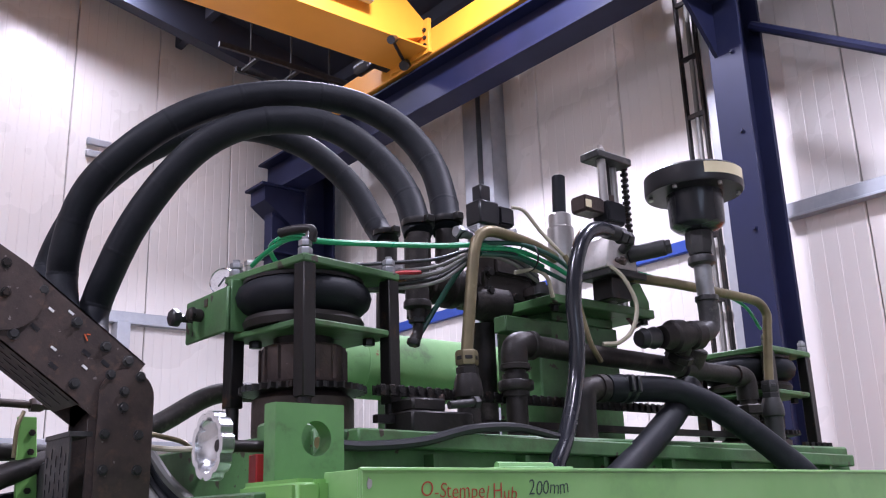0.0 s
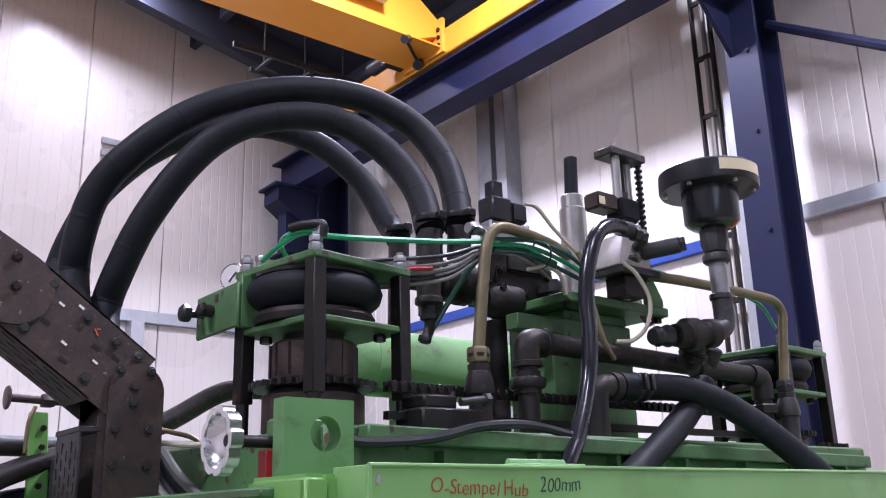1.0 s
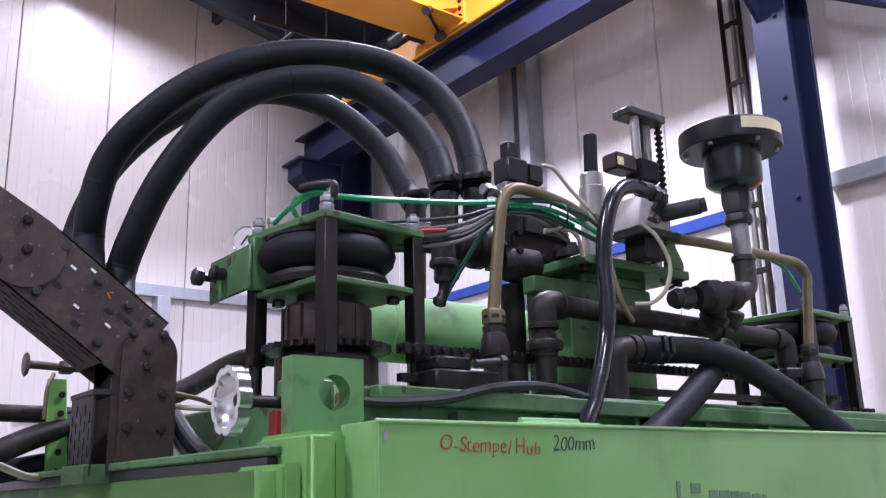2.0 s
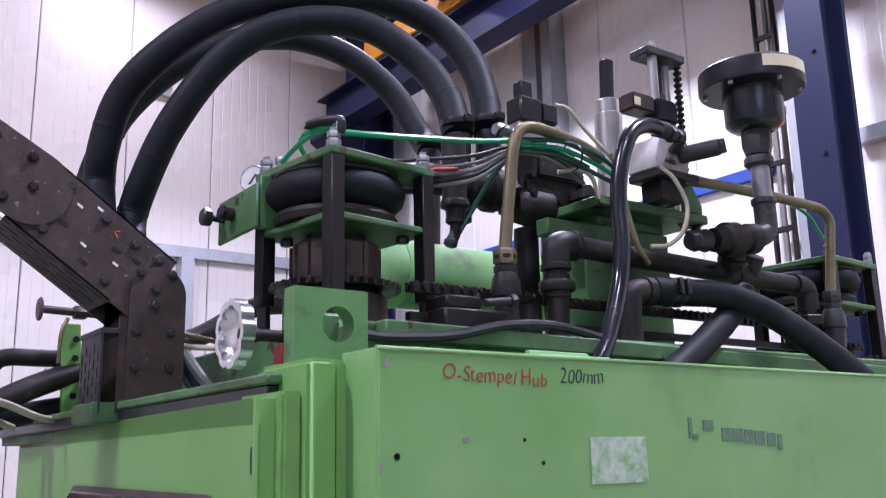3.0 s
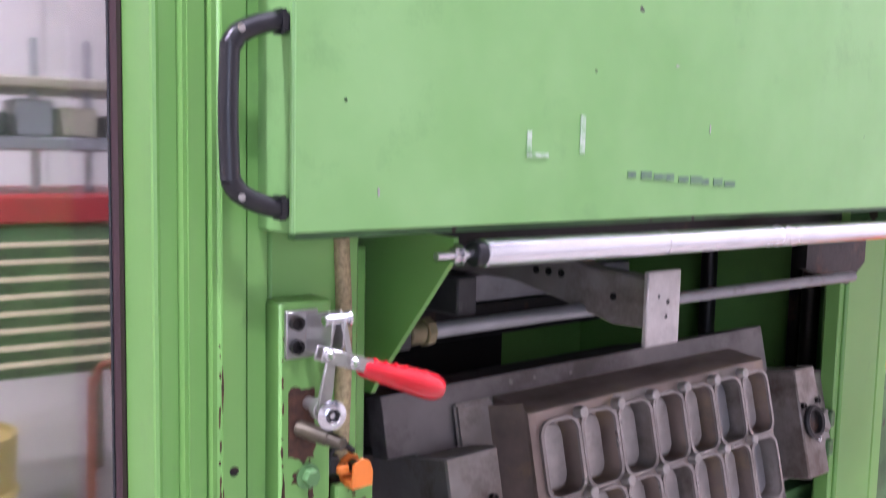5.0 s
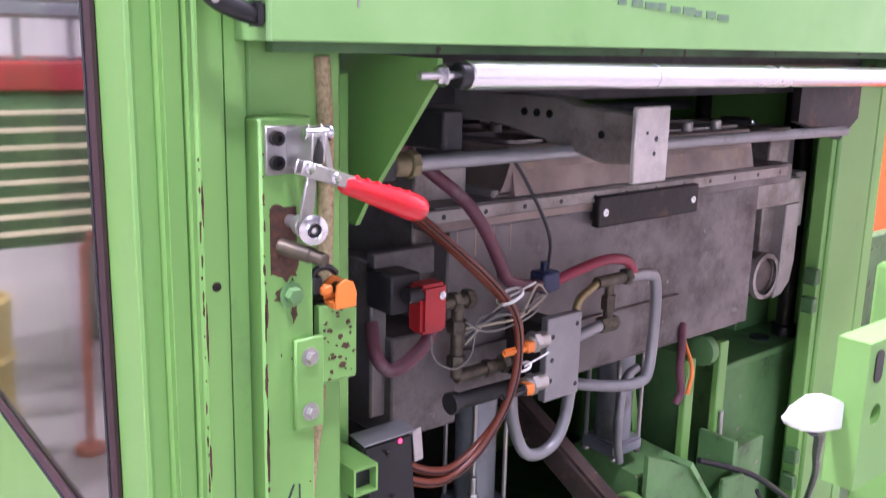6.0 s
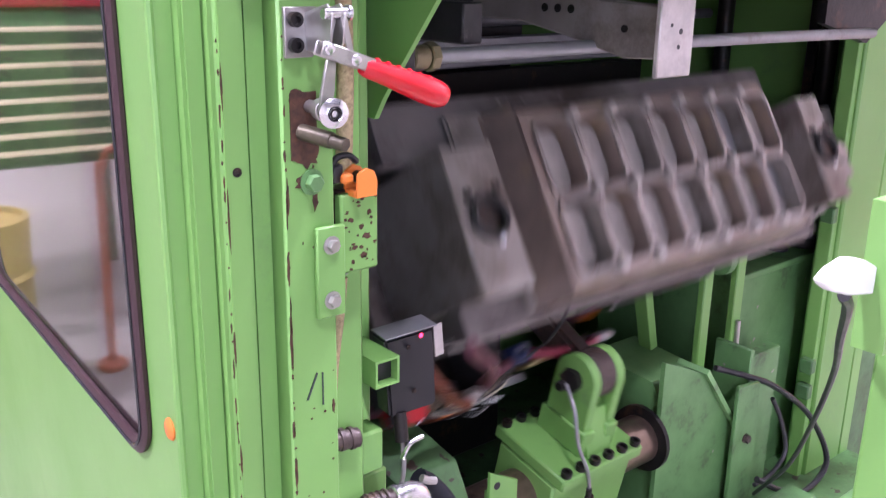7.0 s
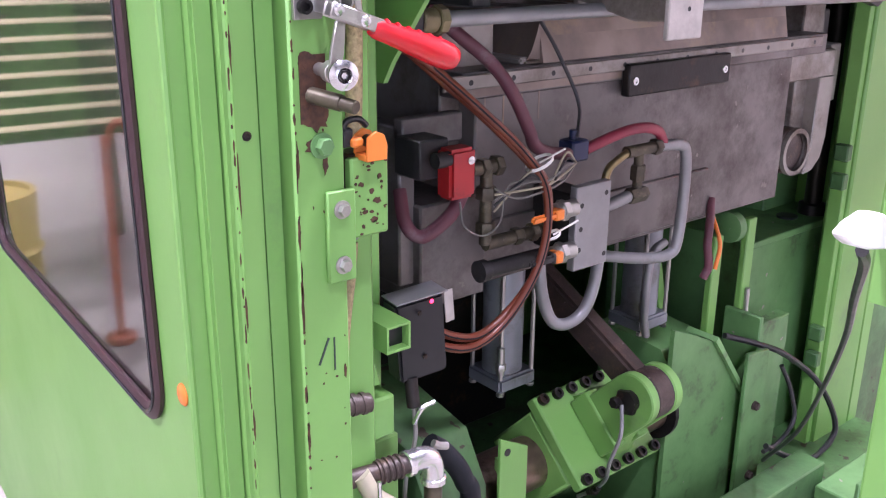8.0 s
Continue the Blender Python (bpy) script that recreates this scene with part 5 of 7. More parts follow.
part("top", box(1.325, 1.357, 1.44, 1.47, 2.832, 2.872, 0.003), PLASTIC_BLACK, ps)
part("valve_body", merge(box(1.31, 1.39, 1.435, 1.475, 2.735, 2.776, 0.004), rod((1.26, 1.455, 2.752), (1.31, 1.455, 2.752), 0.012, 12), hexa((1.265, 1.455, 2.752), X, 0.015, 0.02), rod((1.39, 1.455, 2.765), (1.41, 1.42, 2.765), 0.009, 10)), GREY, ps)

ps.location.z -= 0.011

# ---- cables and small hoses ----


def cable(name, pts, r, mat, label, group=""):
    return single(name, tube(pts, r, 8, 8), mat, label, "cable", group)


cable("air_hose", [(0.872, 1.41, 2.645), (0.93, 1.40, 2.648), (1.05, 1.395, 2.662), (1.16, 1.39, 2.676), (1.26, 1.385, 2.692), (1.36, 1.41, 2.705), (1.50, 1.43, 2.690)], 0.0058, CABLE_GREEN, "bright green plastic air hose along the bundle")
cable("air_hose", [(0.862, 1.42, 2.655), (0.84, 1.46, 2.66), (0.86, 1.55, 2.66), (0.92, 1.60, 2.63)], 0.005, CABLE_GREEN, "bright green air hose bent behind the fitting")
cable("air_hose", [(0.858, 1.43, 2.655), (0.845, 1.47, 2.655), (0.84, 1.53, 2.645), (0.84, 1.585, 2.632)], 0.005, CABLE_GREEN, "bright green air hose to the gauge panel")
for i, (dz, mt, r) in enumerate([(0.0, CABLE_BLACK, 0.004), (-0.014, CABLE_GREY, 0.0035), (-0.026, CABLE_GREY, 0.005), (-0.036, CABLE_BLACK, 0.0045), (-0.045, CABLE_GREY, 0.0042)]):
    cable("bundle_cable", [(0.98, 1.50 + 0.02 * i, 2.632 + 0.3 * dz), (1.06, 1.46 + 0.01 * i, 2.640 + dz), (1.17, 1.42, 2.656 + dz * 1.1), (1.27, 1.40, 2.69 + dz * 0.4), (1.38, 1.41, 2.70 + dz * 0.5), (1.50, 1.45, 2.69 + dz * 0.7)], r, mt, "grey and black cables strapped in a bundle", "cable bundle")
cable("bundle_cable", [(1.06, 1.45, 2.612), (1.10, 1.44, 2.622), (1.14, 1.43, 2.626)], 0.0045, RED_PAINT, "short red cable end in the bundle", "cable bundle")
cable("air_hose", [(1.26, 1.39, 2.672), (1.235, 1.42, 2.64), (1.215, 1.47, 2.575), (1.19, 1.50, 2.515)], 0.006, CABLE_DKGREEN, "dark green hose hanging to the nozzle")
for i in range(3):
    cable("air_hose", [(1.27, 1.39, 2.70 - 0.012 * i), (1.38, 1.38 + 0.01 * i, 2.712 - 0.012 * i), (1.48, 1.38 + 0.01 * i, 2.70 - 0.016 * i), (1.56, 1.39, 2.675 - 0.016 * i)], 0.0052, (CABLE_DKGREEN, CABLE_GREEN, CABLE_DKGREEN)[i], "dark green air hoses running along the bundle", "cable bundle")
cable("cable_loop", [(1.42, 1.44, 2.822), (1.45, 1.43, 2.815), (1.49, 1.42, 2.77), (1.54, 1.40, 2.715)], 0.0045, CABLE_CREAM, "cream cable from the pilot valve")
cable("cable_loop", [(1.40, 1.42, 2.66), (1.45, 1.41, 2.67), (1.48, 1.40, 2.655), (1.495, 1.40, 2.61)], 0.005, CABLE_CREAM, "cream cable bent under the bundle")
cable("cable_loop", [(1.50, 1.36, 2.70), (1.512, 1.35, 2.66), (1.515, 1.34, 2.58), (1.53, 1.33, 2.50), (1.56, 1.33, 2.46)], 0.006, OLIVE_TUBE, "thin bronze tube hanging from the bundle")
cable("cable_loop", [(1.63, 1.34, 2.69), (1.65, 1.32, 2.66), (1.675, 1.31, 2.60), (1.655, 1.31, 2.54), (1.61, 1.315, 2.505), (1.57, 1.33, 2.50)], 0.005, CABLE_CREAM, "clear cream hose hanging in a loop")
cable("cable_loop", [(1.80, 1.42, 2.67), (1.86, 1.44, 2.665), (1.87, 1.45, 2.61), (1.83, 1.44, 2.585), (1.79, 1.43, 2.60)], 0.005, HOSE_MAROON, "dark red cable loop beside the pedestal")
cable("cable_loop", [(1.78, 1.42, 2.655), (1.83, 1.43, 2.65), (1.845, 1.43, 2.60), (1.80, 1.42, 2.575)], 0.004, CABLE_BLACK, "black cable loop beside the pedestal")
cable("air_hose", [(1.76, 1.36, 2.695), (1.90, 1.36, 2.69), (2.06, 1.355, 2.685), (2.2, 1.36, 2.665), (2.30, 1.38, 2.615)], 0.0045, CABLE_GREEN, "green air hose along the bent tube")
cable("control_cable", [(0.79, 1.24, 2.262), (0.86, 1.235, 2.258), (0.98, 1.24, 2.268), (1.10, 1.25, 2.293), (1.22, 1.255, 2.300), (1.34, 1.26, 2.285)], 0.0085, CABLE_BLACK, "black control cable lying along the deck edge")
single("cable_gland", merge(rod((0.776, 1.24, 2.262), (0.80, 1.24, 2.262), 0.009, 12), hexa((0.782, 1.24, 2.262), X, 0.011, 0.010)), BRASS, "brass cable gland on the eye plate", "cable gland")
for x in (1.24, 1.42):
    single("cable_tie", lathe([(0.032, 0), (0.033, 0.003), (0.032, 0.006)], (x, 1.40, 2.692), (1, 0, 0.1), 16, False), PLASTIC_BLACK, "black cable tie round the bundle", "cable tie")

# ---- chain and stop block on the deck ----
chn = thing("drive_chain", (1.6, 1.40, 2.36), "long dark roller chain between the sprockets", "chain")
part("side_plate", box(1.0, 2.36, 1.392, 1.394, 2.366, 2.384, 0), OILY, chn)
part("side_plate", box(1.0, 2.36, 1.406, 1.408, 2.366, 2.384, 0), OILY, chn)
me = None
for i in range(62):
    if me is None:
        o = part("link", merge(rod((1.01, 1.386, 2.375), (1.01, 1.414, 2.375), 0.006, 8), box(1.004, 1.018, 1.388, 1.3915, 2.364, 2.386, 0.002)), OILY, chn)
        me = o.data
    else:
        o = new("link", me)
        o.parent = chn
        o.location = (0.022 * i, 0, 0)
part("lower_run", box(1.0, 2.36, 1.392, 1.408, 2.315, 2.330, 0), OILY, chn)
sb = thing("stop_block", (1.11, 1.38, 2.29), "oily steel stop block with bolts on the deck", "stop block")
part("block", merge(box(1.04, 1.19, 1.34, 1.42, 2.29, 2.335, 0.004), box(1.05, 1.13, 1.35, 1.42, 2.335, 2.360, 0.004)), OILY, sb)
part("bolt", merge(rod((1.12, 1.33, 2.345), (1.175, 1.325, 2.352), 0.008, 10), hexa((1.175, 1.325, 2.352), (1, -0.1, 0.1), 0.013, 0.013)), DARK_GREY, sb)
part("bolt", hexa((1.15, 1.40, 2.36), Z, 0.016, 0.014), RUSTY, sb)
for i in range(5):
    o = single("deck_bolt", hexa((2.33 + 0.03 * i, 1.31, 2.29), Z, 0.010, 0.012), OILY, "black hex bolt on the deck edge", "bolt", "deck bolts")

# ---- perforated cable carrier at the side ----
car = thing("cable_carrier", (0.62, 1.80, 2.15), "rusty perforated steel cable carrier with a hinged joint", "cable carrier")
J = Vector((0.658, 0, 2.393))
D = Vector((-0.809, 0, 0.588))
N = Vector((0.588, 0, 0.809))


def carrier_plate(y, name):
    a = J + N * 0.070
    b = a + D * 0.28
    c = J - N * 0.070 + D * 0.28
    d = J - N * 0.070
    return prism([(p.x, p.z) for p in (a, b, c, d)], "y", y, y + 0.004)


s1 = part("upper_side", carrier_plate(1.742, "s"), RUSTY, car)
part("upper_side", carrier_plate(1.880, "s"), RUSTY, car)
part("upper_cover", prism([(p.x, p.z) for p in (J + N * 0.070, J + N * 0.070 + D * 0.28, J + N * 0.067 + D * 0.28, J + N * 0.067)], "y", 1.742, 1.884), RUSTY, car)
s2 = part("upper_floor", prism([(p.x, p.z) for p in (J - N * 0.070 + D * 0.05, J - N * 0.070 + D * 0.28, J - N * 0.067 + D * 0.28, J - N * 0.067 + D * 0.05)], "y", 1.742, 1.884), DARK_GREY, car)
E2 = J + D * 0.28
D2 = Vector((-0.866, 0, 0.5))
N2 = Vector((0.5, 0, 0.866))
end = [E2 + (D2 * -math.cos(t) + N2 * math.sin(t)) * 0.068 for t in [radians(-90 + 180 * i / 16) for i in range(17)]] + [E2 + D2 * 0.45 + N2 * 0.068, E2 + D2 * 0.45 - N2 * 0.068]
s4 = part("link_plate", prism([(p.x, p.z) for p in end], "y", 1.735, 1.740), RUSTY, car)
part("next_section", prism([(p.x, p.z) for p in (E2 + D2 * 0.05 - N2 * 0.068, E2 + D2 * 0.45 - N2 * 0.068, E2 + D2 * 0.45 - N2 * 0.064, E2 + D2 * 0.05 - N2 * 0.064)], "y", 1.742, 1.884), DARK_GREY, car)
part("link_plate", prism([(J.x + 0.006 + 0.053 * math.cos(a), J.z - 0.01 + 0.053 * math.sin(a)) for a in [radians(180 * i / 16) for i in range(17)]] + [(J.x - 0.047, 2.17), (J.x + 0.059, 2.17)], "y", 1.735, 1.740), RUSTY, car)
part("lower_side", box(J.x - 0.060, J.x - 0.045, 1.745, 1.749, 2.165, 2.34, 0), RUSTY, car)
part("lower_rim", box(J.x - 0.092, J.x - 0.05, 1.744, 1.884, 2.308, 2.318, 0.001), DARK_GREY, car)
s3 = part("lower_end", box(J.x - 0.090, J.x - 0.086, 1.748, 1.88, 2.165, 2.31, 0), DARK_GREY, car)
part("lower_foot", box(J.x - 0.1, J.x + 0.06, 1.75, 1.88, 2.150, 2.185, 0.002), GREEN_OLD, car)
part("lower_back", box(J.x - 0.05, J.x + 0.05, 1.88, 1.884, 2.165, 2.40, 0), RUSTY, car)
for s, o in [(0.08, 0.045), (0.08, -0.045), (0.15, 0.045), (0.22, -0.045), (0.235, 0.05), (0.03, 0.052)]:
    p = J + D * s + N * o
    part("bolt", merge(lathe([(0.011, 0), (0.011, 0.002)], (p.x, 1.742, p.z), -Y, 14), hexa((p.x, 1.740, p.z), -Y, 0.0085, 0.006)), DARK_GREY, car)
for x, z in [(0, 0.0), (-0.028, 0.03), (0.03, 0.03), (-0.032, -0.08), (0.032, -0.08), (-0.032, -0.145), (0.032, -0.145), (0, -0.03)]:
    part("bolt", merge(lathe([(0.010, 0), (0.010, 0.002)], (J.x + x, 1.735, J.z + z), -Y, 14), hexa((J.x + x, 1.733, J.z + z), -Y, 0.0075, 0.006)), DARK_GREY, car)
turn = Matrix(((D.x, 0, N.x), (0, 1, 0), (D.z, 0, N.z)))
for s, o in [(0.10, 0.012), (0.20, -0.012), (0.13, -0.045), (0.06, 0.02)]:
    p = J + D * s + N * o
    part("slot", box(p.x - 0.009, p.x + 0.009, 1.7412, 1.7425, p.z - 0.004, p.z + 0.004, 0, turn=turn), PLASTIC_BLACK, s1)
# white patches painted on for bright wall seen through the slots
for s, o in [(0.15, -0.02), (0.25, 0.03), (0.20, 0.032), (0.245, -0.02), (0.17, 0.052), (0.085, -0.01)]:
    p = J + D * s + N * o
    part("slot", box(p.x - 0.006, p.x + 0.006, 1.7409, 1.7424, p.z - 0.0022, p.z + 0.0022, 0, turn=turn), WHITE, s1)
for s, o in [(0.0, 0.0), (0.03, 0.045), (0.03, -0.045), (0.10, 0.04), (0.10, -0.04), (0.16, 0.0)]:
    p = E2 + D2 * s + N2 * o
    part("bolt", merge(lathe([(0.010, 0), (0.010, 0.002)], (p.x, 1.735, p.z), -Y, 14), hexa((p.x, 1.733, p.z), -Y, 0.0075, 0.006)), OILY, car)
for i in range(5):
    for j in range(5):
        p = J - N * 0.0705 + D * (0.08 + 0.05 * i + 0.025 * (j % 2))
        part("slot", box(p.x - 0.017, p.x + 0.017, 1.760 + 0.025 * j, 1.764 + 0.025 * j, p.z - 0.0008, p.z + 0.0008, 0, turn=turn), PLASTIC_BLACK, s2)
for i in range(4):
    for j in range(5):
        z = 2.178 + 0.03 * i + 0.015 * (j % 2)
        part("slot", box(J.x - 0.0915, J.x - 0.0895, 1.762 + 0.026 * j, 1.766 + 0.026 * j, z - 0.010, z + 0.010, 0), PLASTIC_BLACK, s3)
part("red_mark", merge(box(-0.0012, 0.0012, 1.7405, 1.7418, -0.008, 0.006, 0, turn=Euler((0, radians(-28), 0)).to_matrix()), box(0.001, 0.008, 1.7405, 1.7418, 0.004, 0.0062, 0)), CRANE_RED, car).location += J + D * 0.12 + N * 0.035
for i in range(6):
    cable("carrier_cable", [(J.x - 0.02 + 0.012 * i, 1.80 + 0.01 * i, 2.34), (J.x + 0.03 + 0.01 * i, 1.82, 2.30), (J.x + 0.06 + 0.012 * i, 1.84 - 0.015 * i, 2.22), (J.x + 0.075 + 0.02 * i, 1.80 - 0.03 * i, 2.14)], 0.007 + 0.002 * (i % 3), (CABLE_BLACK, RUBBER, CABLE_GREY)[i % 3], "black and grey cables leaving the carrier", "carrier cables")
cable("carrier_cable", [(0.70, 1.83, 2.33), (0.76, 1.80, 2.318), (0.80, 1.74, 2.29), (0.82, 1.70, 2.20)], 0.005, OLIVE_TUBE, "thin bronze tube behind the hand wheel")
cable("carrier_cable", [(0.70, 1.80, 2.30), (0.76, 1.70, 2.285), (0.84, 1.60, 2.29)], 0.0055, CABLE_CREAM, "cream hose behind the hand wheel")
cable("carrier_cable", [(0.64, 1.79, 2.19), (0.68, 1.76, 2.176), (0.74, 1.74, 2.17)], 0.006, ORANGE, "orange cable in the carrier foot")

# ---- pipes and valve at the side behind the carrier ----
sv = thing("flat_bar_stand", (0.665, 2.37, 2.15), "green flat-bar stand with screws and a shut-off valve", "stand")
part("bar", prism([(0.655, 2.15), (0.707, 2.15), (0.686, 2.408), (0.643, 2.408)], "y", 2.36, 2.372, 0.002), GREEN, sv)
for i in range(5):
    part("screw", hexa((0.677, 2.36, 2.19 + 0.045 * i), -Y, 0.008, 0.008), OILY, sv)
part("valve", merge(rod((0.60, 2.37, 2.44), (0.75, 2.37, 2.435), 0.010, 12), hexa((0.67, 2.37, 2.437), X, 0.018, 0.03)), RUSTY, sv)
part("valve_wheel", lathe([(0.01, 0), (0.026, 0.004), (0.030, 0.008), (0.026, 0.012), (0.01, 0.014)], (0.60, 2.37, 2.44), -X, 10), RUSTY, sv, "rusty red valve wheel")
part("lever", tube([(0.655, 2.36, 2.42), (0.64, 2.35, 2.38), (0.638, 2.35, 2.31)], 0.005, 8), OLIVE_TUBE, sv)
for i, (pts, r, mt) in enumerate([([(0.30, 2.42, 2.22), (0.48, 2.42, 2.29), (0.53, 2.42, 2.325), (0.62, 2.42, 2.328), (0.85, 2.42, 2.325)], 0.021, PIPE), ([(0.28, 2.30, 2.13), (0.42, 2.32, 2.17), (0.60, 2.36, 2.26), (0.80, 2.40, 2.33), (1.0, 2.42, 2.40), (1.16, 2.40, 2.49), (1.30, 2.36, 2.50)], 0.028, PIPE),
                                ([(0.30, 2.45, 2.12), (0.52, 2.42, 2.18), (0.70, 2.40, 2.215), (0.95, 2.38, 2.23)], 0.026, RUBBER), ([(0.36, 2.2, 2.23), (0.48, 2.18, 2.21), (0.58, 2.2, 2.175), (0.68, 2.3, 2.18)], 0.008, CABLE_CREAM),
                                ([(0.34, 2.15, 2.20), (0.44, 2.15, 2.18), (0.52, 2.2, 2.155)], 0.008, CABLE_CREAM)]):
    single("side_pipe", tube(pts, r, 14, 8), mt, ("dark iron service pipe behind the carrier", "dark iron pipe rising past the carrier", "black hose along the deck", "cream hose lying on the rim", "cream hose lying on the rim")[i], "pipe")
single("service_box", box(0.70, 0.82, 2.30, 2.42, 2.15, 2.30, 0.006), DARK_GREY, "small dark terminal box beside the carrier", "terminal box")

# ---- toggle clamp, latch and hose on the mounting plate ----
tc = thing("toggle_clamp", (0.72, 1.03, 1.46), "steel toggle clamp with a red dipped grip", "toggle clamp")
part("base_strap", prism([(0.697, 1.512), (0.732, 1.512), (0.738, 1.530), (0.738, 1.566), (0.697, 1.566)], "y", 1.026, 1.032, 0.001), STEEL, tc)
for x, z in ((0.708, 1.553), (0.708, 1.526)):
    part("socket_screw", merge(lathe([(0.0078, 0), (0.0082, 0.001), (0.0082, 0.008), (0.0046, 0.008), (0.0046, 0.004)], (x, 1.026, z), -Y, 16)), OILY, tc)
cheek = [(1.026, 1.520), (0.992, 1.518), (0.976, 1.530), (0.972, 1.560), (0.982, 1.571), (1.004, 1.566), (1.026, 1.560)]
for x in (0.722, 0.738):
    part("bearing_cheek", prism(cheek, "x", x, x + 0.0028, 0.0006), STEEL, tc)
part("cross_pin", merge(rod((0.716, 0.980, 1.561), (0.747, 0.980, 1.561), 0.0062, 14, 0.001), lathe([(0.0088, 0), (0.0088, 0.003), (0.006, 0.004)], (0.746, 0.980, 1.561), X, 14)), STEEL_BRIGHT, tc)
down = Euler((0, radians(19), 0)).to_matrix()
for y in (0.968, 0.982):
    part("lever", box(0.706, 0.776, y, y + 0.003, 1.508, 1.524, 0.002, turn=down), STEEL, tc)
part("toggle_link", merge(box(0.739, 0.747, 0.974, 0.977, 1.515, 1.562, 0.001, turn=Euler((0, radians(-12), 0)).to_matrix()), box(0.726, 0.733, 0.986, 0.989, 1.520, 1.560, 0.001, turn=Euler((0, radians(16), 0)).to_matrix())), STEEL, tc)
for x, z in ((0.716, 1.526), (0.749, 1.513)):
    part("rivet", lathe([(0.0062, 0), (0.0066, 0.0015), (0.0045, 0.004), (0, 0.0045)], (x, 0.968, z), -Y, 14), STEEL_BRIGHT, tc)
REACH = Vector((0.932, -0.02, -0.345)).normalized()
part("grip", lathe([(0.0, 0), (0.0095, 0.0), (0.0115, 0.005), (0.0120, 0.02), (0.0132, 0.04), (0.0146, 0.06), (0.0160, 0.08), (0.0168, 0.095), (0.0164, 0.108), (0.0138, 0.118), (0.0075, 0.124), (0, 0.1255)], (0.763, 0.976, 1.5055), REACH, 24), RED, tc, "glossy red plastic grip")
for i in range(6):
    p = Vector((0.763, 0.976, 1.5055)) + REACH * (0.014 + 0.015 * i) + Vector((0.3, -0.35, 0.85)) * (0.0104 + 0.0008 * i)
    part("finger_ridge", lathe([(0.0, -0.005), (0.0035, -0.003), (0.0045, 0), (0.0035, 0.003), (0, 0.005)], p, REACH, 8), RED, tc)
part("arm", prism([(0.724, 1.513), (0.736, 1.513), (0.733, 1.480), (0.727, 1.455), (0.713, 1.455), (0.716, 1.480)], "y", 0.985, 0.990, 0.001), STEEL, tc)
part("arm", prism([(0.736, 1.510), (0.744, 1.508), (0.742, 1.475), (0.734, 1.455), (0.726, 1.455), (0.733, 1.478)], "y", 1.002, 1.006, 0.001), STEEL, tc)
part("washer", lathe([(0.006, 0), (0.0155, 0.0), (0.0165, 0.002), (0.0165, 0.005), (0.0125, 0.008), (0.0085, 0.0095), (0.006, 0.006)], (0.722, 0.974, 1.458), Vector((-0.25, -1, 0)), 26), STEEL_BRIGHT, tc)
part("socket", lathe([(0.0062, 0.0), (0.0062, 0.0085), (0.004, 0.0085), (0.0035, 0.003)], (0.722, 0.974, 1.458), Vector((-0.25, -1, 0)), 6), OILY, tc)
part("spindle", merge(rod((0.728, 1.03, 1.458), (0.722, 0.975, 1.458), 0.0075, 12), rod((0.727, 1.006, 1.458), (0.724, 0.990, 1.458), 0.0125, 16, 0.001)), STEEL, tc)
part("rust_plate", merge(box(0.703, 0.737, 1.0308, 1.0322, 1.398, 1.474, 0), blot(0.722, 1.0312, 1.404, 0.036, 0.034, 5, 17), blot(0.712, 1.0309, 1.47, 0.026, 0.02, 8, 15)), RUST_STAIN, frame_ob, "rusted bare patch")
part("pin", merge(rod((0.716, 1.032, 1.430), (0.733, 0.992, 1.424), 0.0095, 14, 0.001), rod((0.731, 0.996, 1.4245), (0.739, 0.974, 1.421), 0.0078, 14, 0.001)), GREASY, frame_ob, "greasy steel pin")
part("rust_run", merge(blot(0.722, 1.0313, 1.372, 0.034, 0.022, 31, 15), blot(0.733, 1.0310, 1.350, 0.008, 0.03, 32, 13)), RUST_STAIN, frame_ob)
bolt(frame_ob, (0.728, 1.0305, 1.371), -Y, 0.0105, 0.011, GREEN_MID, True, "green painted hex bolt")
part("bracket_plate", box(0.729, 0.769, 1.024, 1.032, 1.202, 1.316, 0.002), GREEN, frame_ob)
part("bracket_plate", box(0.771, 0.826, 1.036, 1.052, 1.248, 1.348, 0.003), GREEN, frame_ob)
for z in (1.293, 1.224):
    bolt(frame_ob, (0.749, 1.024, z), -Y, 0.0078, 0.008, STEEL)
part("countersunk_screw", lathe([(0.0055, 0), (0.0055, 0.001), (0.003, 0.0012), (0.0025, 0.0004)], (0.643, 1.046, 1.390), -Y, 14), OILY, frame_ob)
for x, z, h in [(0.7, 1.33, 0.05), (0.698, 1.25, 0.04), (0.6985, 1.14, 0.09), (0.6975, 1.05, 0.03), (0.755, 1.07, 0.02), (0.699, 0.98, 0.05)]:
    part("rust_edge", blot(x - 0.003, 1.0317, z + h / 2, 0.0042, h, int(z * 977), 21), RUST_STAIN, frame_ob)
for x, z, h in [(0.6255, 1.46, 0.05), (0.6262, 1.30, 0.07), (0.6250, 1.16, 0.05), (0.6255, 1.02, 0.04)]:
    part("rust_edge", blot(x + 0.004, 1.0457, z + h / 2, 0.0026, h, int(z * 977), 21), RUST_STAIN, frame_ob)
